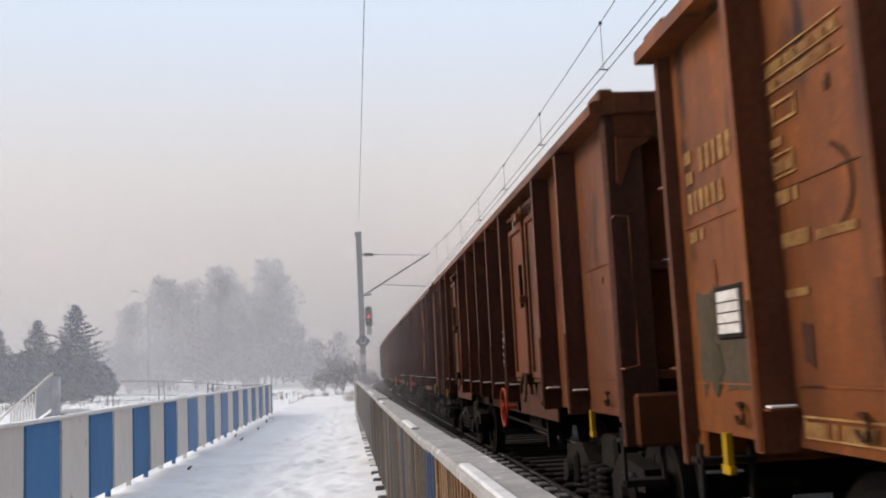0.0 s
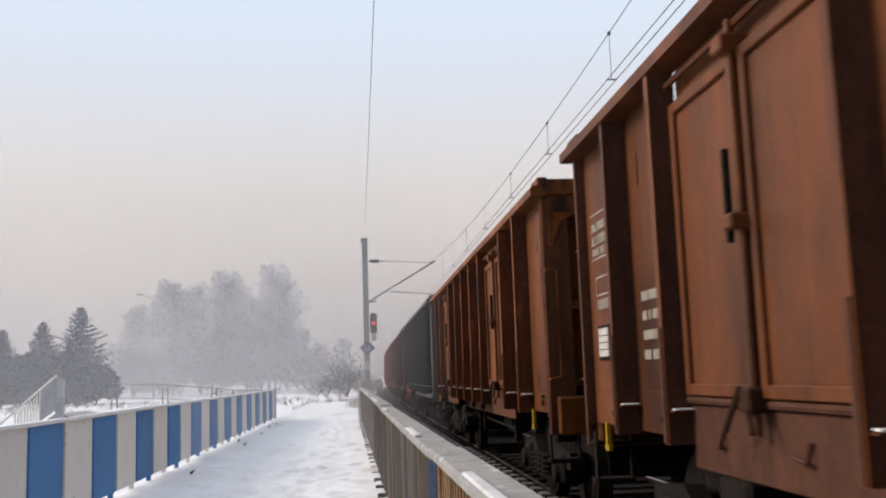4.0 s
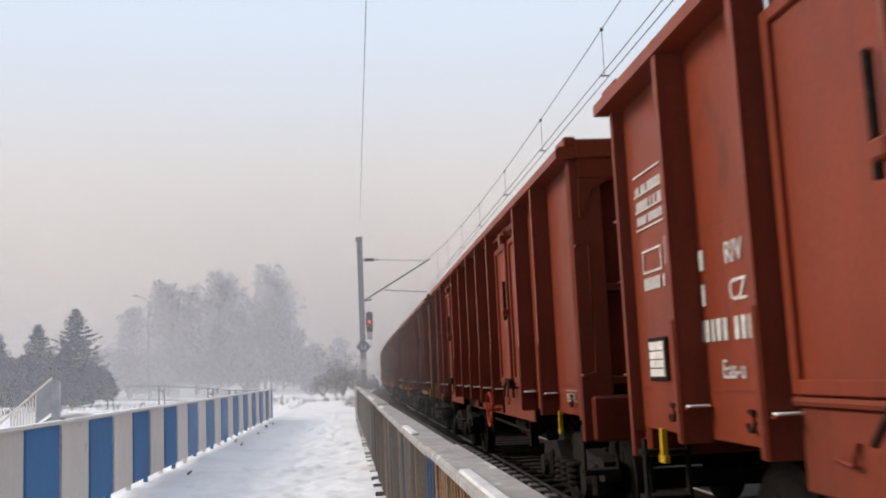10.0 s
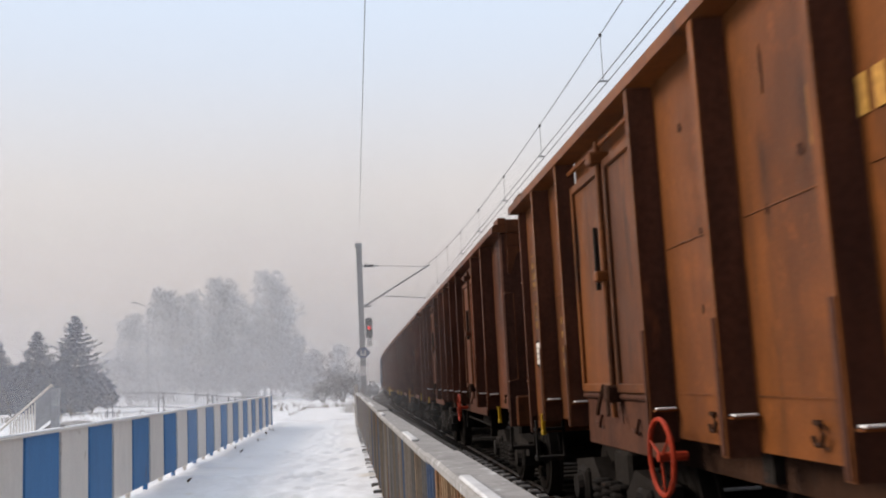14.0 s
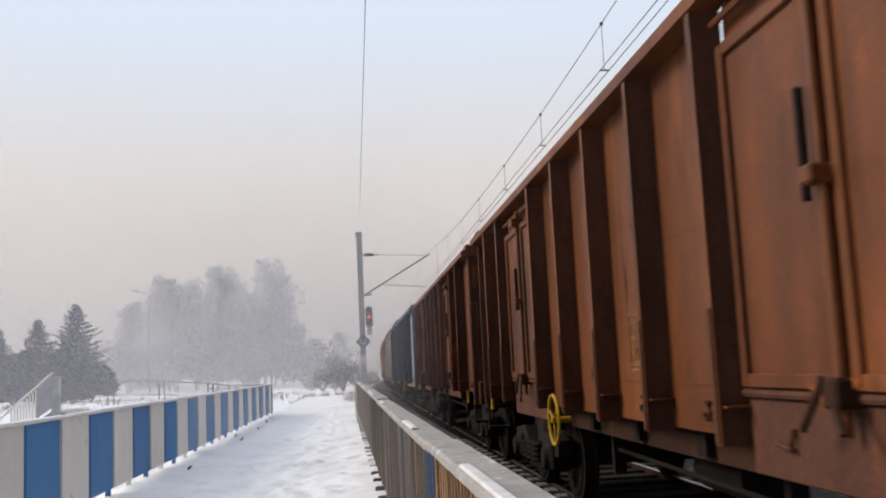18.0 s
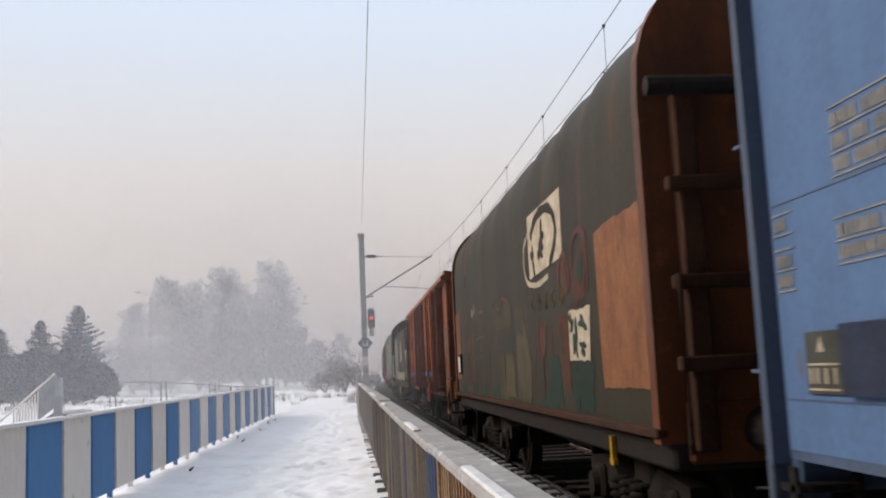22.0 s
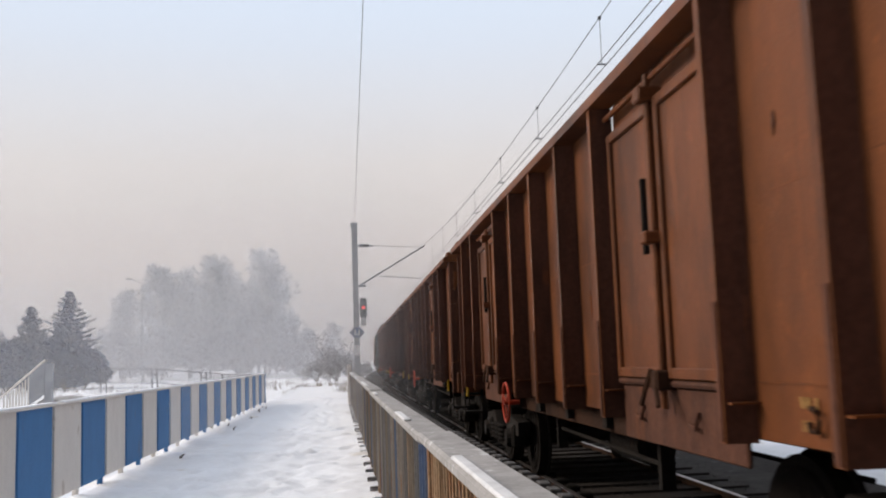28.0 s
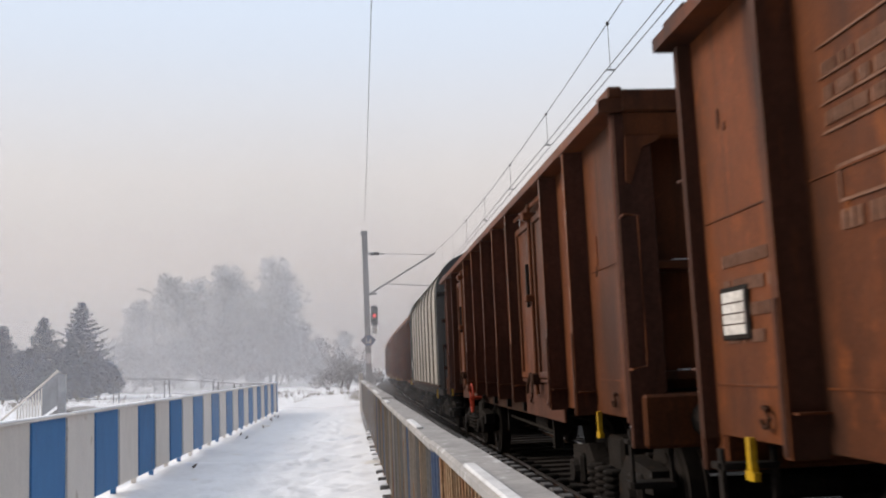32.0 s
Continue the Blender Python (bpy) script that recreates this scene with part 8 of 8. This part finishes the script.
sprayed(w, "w19brown", OLDMAROON, lambda s: [patch(s, [(1.49, 1.58), (0.88, 1.56), (1.02, 1.27), (1.46, 1.26)], H0 - 0.002, 142, 0.012), patch(s, [(0.84, 1.4), (0.47, 1.44), (0.51, 0.99), (0.96, 0.98)], H0 - 0.002, 143, 0.012), patch(s, [(1.24, 2.01), (0.86, 1.98), (0.92, 1.68), (1.26, 1.64)], H0 - 0.002, 144, 0.012), patch(s, [(-0.69, 1.83), (-0.76, 1.88), (-0.84, 1.83), (-0.91, 1.7), (-1.14, 1.7), (-1.09, 1.29), (-0.97, 1.46), (-0.89, 1.61), (-0.8, 1.73)], H0 - 0.003, 145, 0.012)], "maroon sprayed shapes")
sprayed(w, "w19rim", OLDMAROON, lambda s: [stroke(s, [(2.76, 1.93), (2.53, 2.01), (2.07, 2.07)], 0.04, H0 - 0.004), stroke(s, [(2.07, 2.07), (1.57, 2.01), (1.19, 2.01)], 0.04, H0 - 0.0045), stroke(s, [(1.19, 2.01), (0.81, 2.01), (0.59, 2.05)], 0.045, H0 - 0.004), stroke(s, [(0.59, 2.04), (0.12, 2.03), (-0.21, 2.02)], 0.045, H0 - 0.0045), stroke(s, [(-0.21, 2.01), (-0.29, 2.06), (-0.39, 2.06)], 0.04, H0 - 0.004), stroke(s, [(-0.46, 1.96), (-0.43, 1.9), (-0.69, 1.83)], 0.04, H0 - 0.0045)], "maroon sprayed rim")
sprayed(w, "w19beige", BEIGE, lambda s: [patch(s, [(0.1, 1.44), (-0.2, 1.43), (-0.14, 1.16), (0.02, 1.16), (0.11, 1.3)], H0 - 0.003, 147, 0.012), patch(s, [(-0.74, 1.74), (-0.82, 1.66), (-0.91, 1.5), (-1, 1.32), (-1.07, 1.2), (-1.04, 1.02), (-0.56, 1.04), (-0.66, 1.43)], H0 - 0.002, 148, 0.012), patch(s, [(1.19, 1.27), (1.06, 1.25), (0.96, 0.98), (1.17, 0.97)], H0 - 0.003, 149, 0.012), patch(s, [(1.88, 1.42), (1.6, 1.45), (1.64, 1.25), (1.81, 1.24)], H0 - 0.005, 150, 0.012), patch(s, [(1.03, 1.9), (0.93, 1.86), (1, 1.68), (1.1, 1.74)], H0 - 0.003, 162, 0.012)], "beige sprayed shapes")
sprayed(w, "w19cream", DECAL, lambda s: [patch(s, [(-0.21, 1.98), (-0.3, 1.97), (-0.34, 1.88), (-0.27, 1.61), (-0.22, 1.43), (-0.09, 1.45), (-0.07, 1.53), (0.14, 1.55), (0.17, 1.6), (0.08, 1.63), (-0.14, 1.62), (-0.22, 1.75)], H0 - 0.005, 163, 0.006), patch(s, [(0.78, 1.72), (0.65, 1.72), (0.66, 1.44), (0.92, 1.45)], H0 - 0.005, 164, 0.006), patch(s, [(4.36, 1.24), (3.76, 1.54), (3.44, 1.47), (3.45, 0.94), (4.31, 1.02)], H0 - 0.001, 165, 0.02), stroke(s, [(0.71, 1.42), (0.73, 1.33), (0.76, 1.26)], 0.03, H0 - 0.005)], "cream filled letters")
sprayed(w, "w19white", WHITE, lambda s: [stroke(s, [(0.5, 2), (0.41, 1.93), (0.45, 1.83), (0.55, 1.79), (0.64, 1.86), (0.6, 1.97), (0.5, 2)], 0.035, H0 - 0.006), stroke(s, [(0.91, 1.8), (0.8, 1.86), (0.73, 1.78), (0.62, 1.75), (0.45, 1.75)], 0.035, H0 - 0.0065), stroke(s, [(0.62, 1.75), (0.76, 1.66), (0.92, 1.45)], 0.03, H0 - 0.006), stroke(s, [(0.56, 1.74), (0.44, 1.72), (0.46, 1.44)], 0.03, H0 - 0.0068), stroke(s, [(-0.2, 1.98), (-0.24, 1.85), (-0.14, 1.62), (0.08, 1.63), (0.17, 1.59), (0.13, 1.54), (-0.07, 1.53), (-0.09, 1.45), (-0.22, 1.43)], 0.026, H0 - 0.007), stroke(s, [(-0.3, 1.97), (-0.35, 1.87), (-0.53, 1.83)], 0.03, H0 - 0.0072), stroke(s, [(3.4, 1.47), (3.22, 1.64), (3.03, 1.7), (2.83, 1.63), (2.8, 1.47)], 0.025, H0 - 0.006), stroke(s, [(0.35, 1.97), (0.07, 1.97), (-0.2, 1.98)], 0.025, H0 - 0.0075)], "white sprayed outlines")
sprayed(w, "w19oval", OLDMAROON, lambda s: [patch(s, [(3.27, 1.6), (3, 1.65), (2.81, 1.55), (2.88, 1.22), (3.15, 0.97), (3.44, 1.02)], H0 - 0.002, 166, 0.01)], "maroon oval")
sprayed(w, "w19low", OLDTEAL, lambda s: [patch(s, [(y, 1.24), (y - 0.6, 1.3), (y - 0.65, 1.06), (y + 0.05, 1.06)], H0 + 0.0008, 170 + k, 0.035) for k, y in enumerate((-2.4, -3.3, -4.2, -5.0, 3.9, 5.2))], "teal paint along the lower edge")

for n, p, lab, hw in ((20, "dull", "dull brown open wagon with faint ochre lettering", REDW), (21, "dull", "dull brown open wagon with large waybill and red hand wheel", REDW), (22, "rusty", "rusty orange-brown open wagon with white waybill", REDW), (23, "brown", "brown open goods wagon with rusty stains", REDW)):
    w = push(gondola("gondola", p, lab, hw, wheel_y=1.6, snow=False, bill=1.56 if n < 22 else 0.45), 14.04)
    marks_gondola(w, n, PALEBROWN if n == 22 else OCHRE, False, swap=True)
    lettering(w, "table%d" % n, OCHRE, lambda s: frame_lines(bars(s, 0.24, 0.54, 1.45, 1.74, 4, 2, X, 0.5), 0.2, 0.58, 1.42, 1.77, X))
push(hooded(12.04, "cream", "pale cream tarpaulin-covered coil wagon with dark hoops", PAINT["grey"]), 12.04)
for p, lab in (("orange", "rusty orange open goods wagon, pale in the mist"), ("strap", "faded red-brown open goods wagon"), ("dull", "dull brown open goods wagon"), ("brown", "brown open goods wagon")):
    push(gondola("gondola", p, lab, snow=False), 14.04)


# ---- what moves: the train rolls towards and past the camera, slowing a little ----


def run(t):
    """Metres that the train has rolled by t seconds."""
    return 9.9795 * t + -0.010756 * t * t + 0.0000648 * t ** 3


# slack in the couplings: how far a wagon hangs back (+) or runs up (-) in the train, in metres
SLACK = {2: -0.15, 3: -0.17, 4: -0.13, 6: -0.18, 7: -0.12, 8: -0.24, 9: -0.22, 10: 0.20, 11: 0.17, 12: 0.15, 13: 0.10, 14: 0.12, 15: 0.04, 18: 0.41, 21: -0.06, 22: -0.04}


def motions():
    u = 5.646 - WAGONS[0][1] - WAGONS[1][1]
    times = [float(i) for i in range(33)]
    mid = {}
    for i, (w, length) in enumerate(WAGONS):
        c = u + length / 2 + SLACK.get(i, 0.0)
        mid[w] = c
        rows = []
        for t in times:
            s = c - run(t)
            xa, ya, _ = track(s - 4.5)
            xb, yb, _ = track(s + 4.5)
            rows.append((t, pose((xa + xb) / 2, (ya + yb) / 2, 0, 0, 0, -math.degrees(math.atan2(xb - xa, yb - ya)))))
        walk(w, rows)
        u += length
    # wheels turn while their wagon rolls through the nearer part of the line
    for ob, w, off in WHEELS:
        place = mid[w] + off
        base = ob.matrix_basis.translation.copy()
        inside = [i / 30 for i in range(0, 961, 2) if 1.0 < place - run(i / 30) < 26.0]
        if not inside:
            continue
        rows = [(t, pose(*base, math.degrees(run(t) / 0.46))) for t in inside]
        if rows[0][0] > 0:
            rows.insert(0, (0.0, rows[0][1]))
        if rows[-1][0] < 32:
            rows.append((32.0, rows[-1][1]))
        walk(ob, rows)


motions()
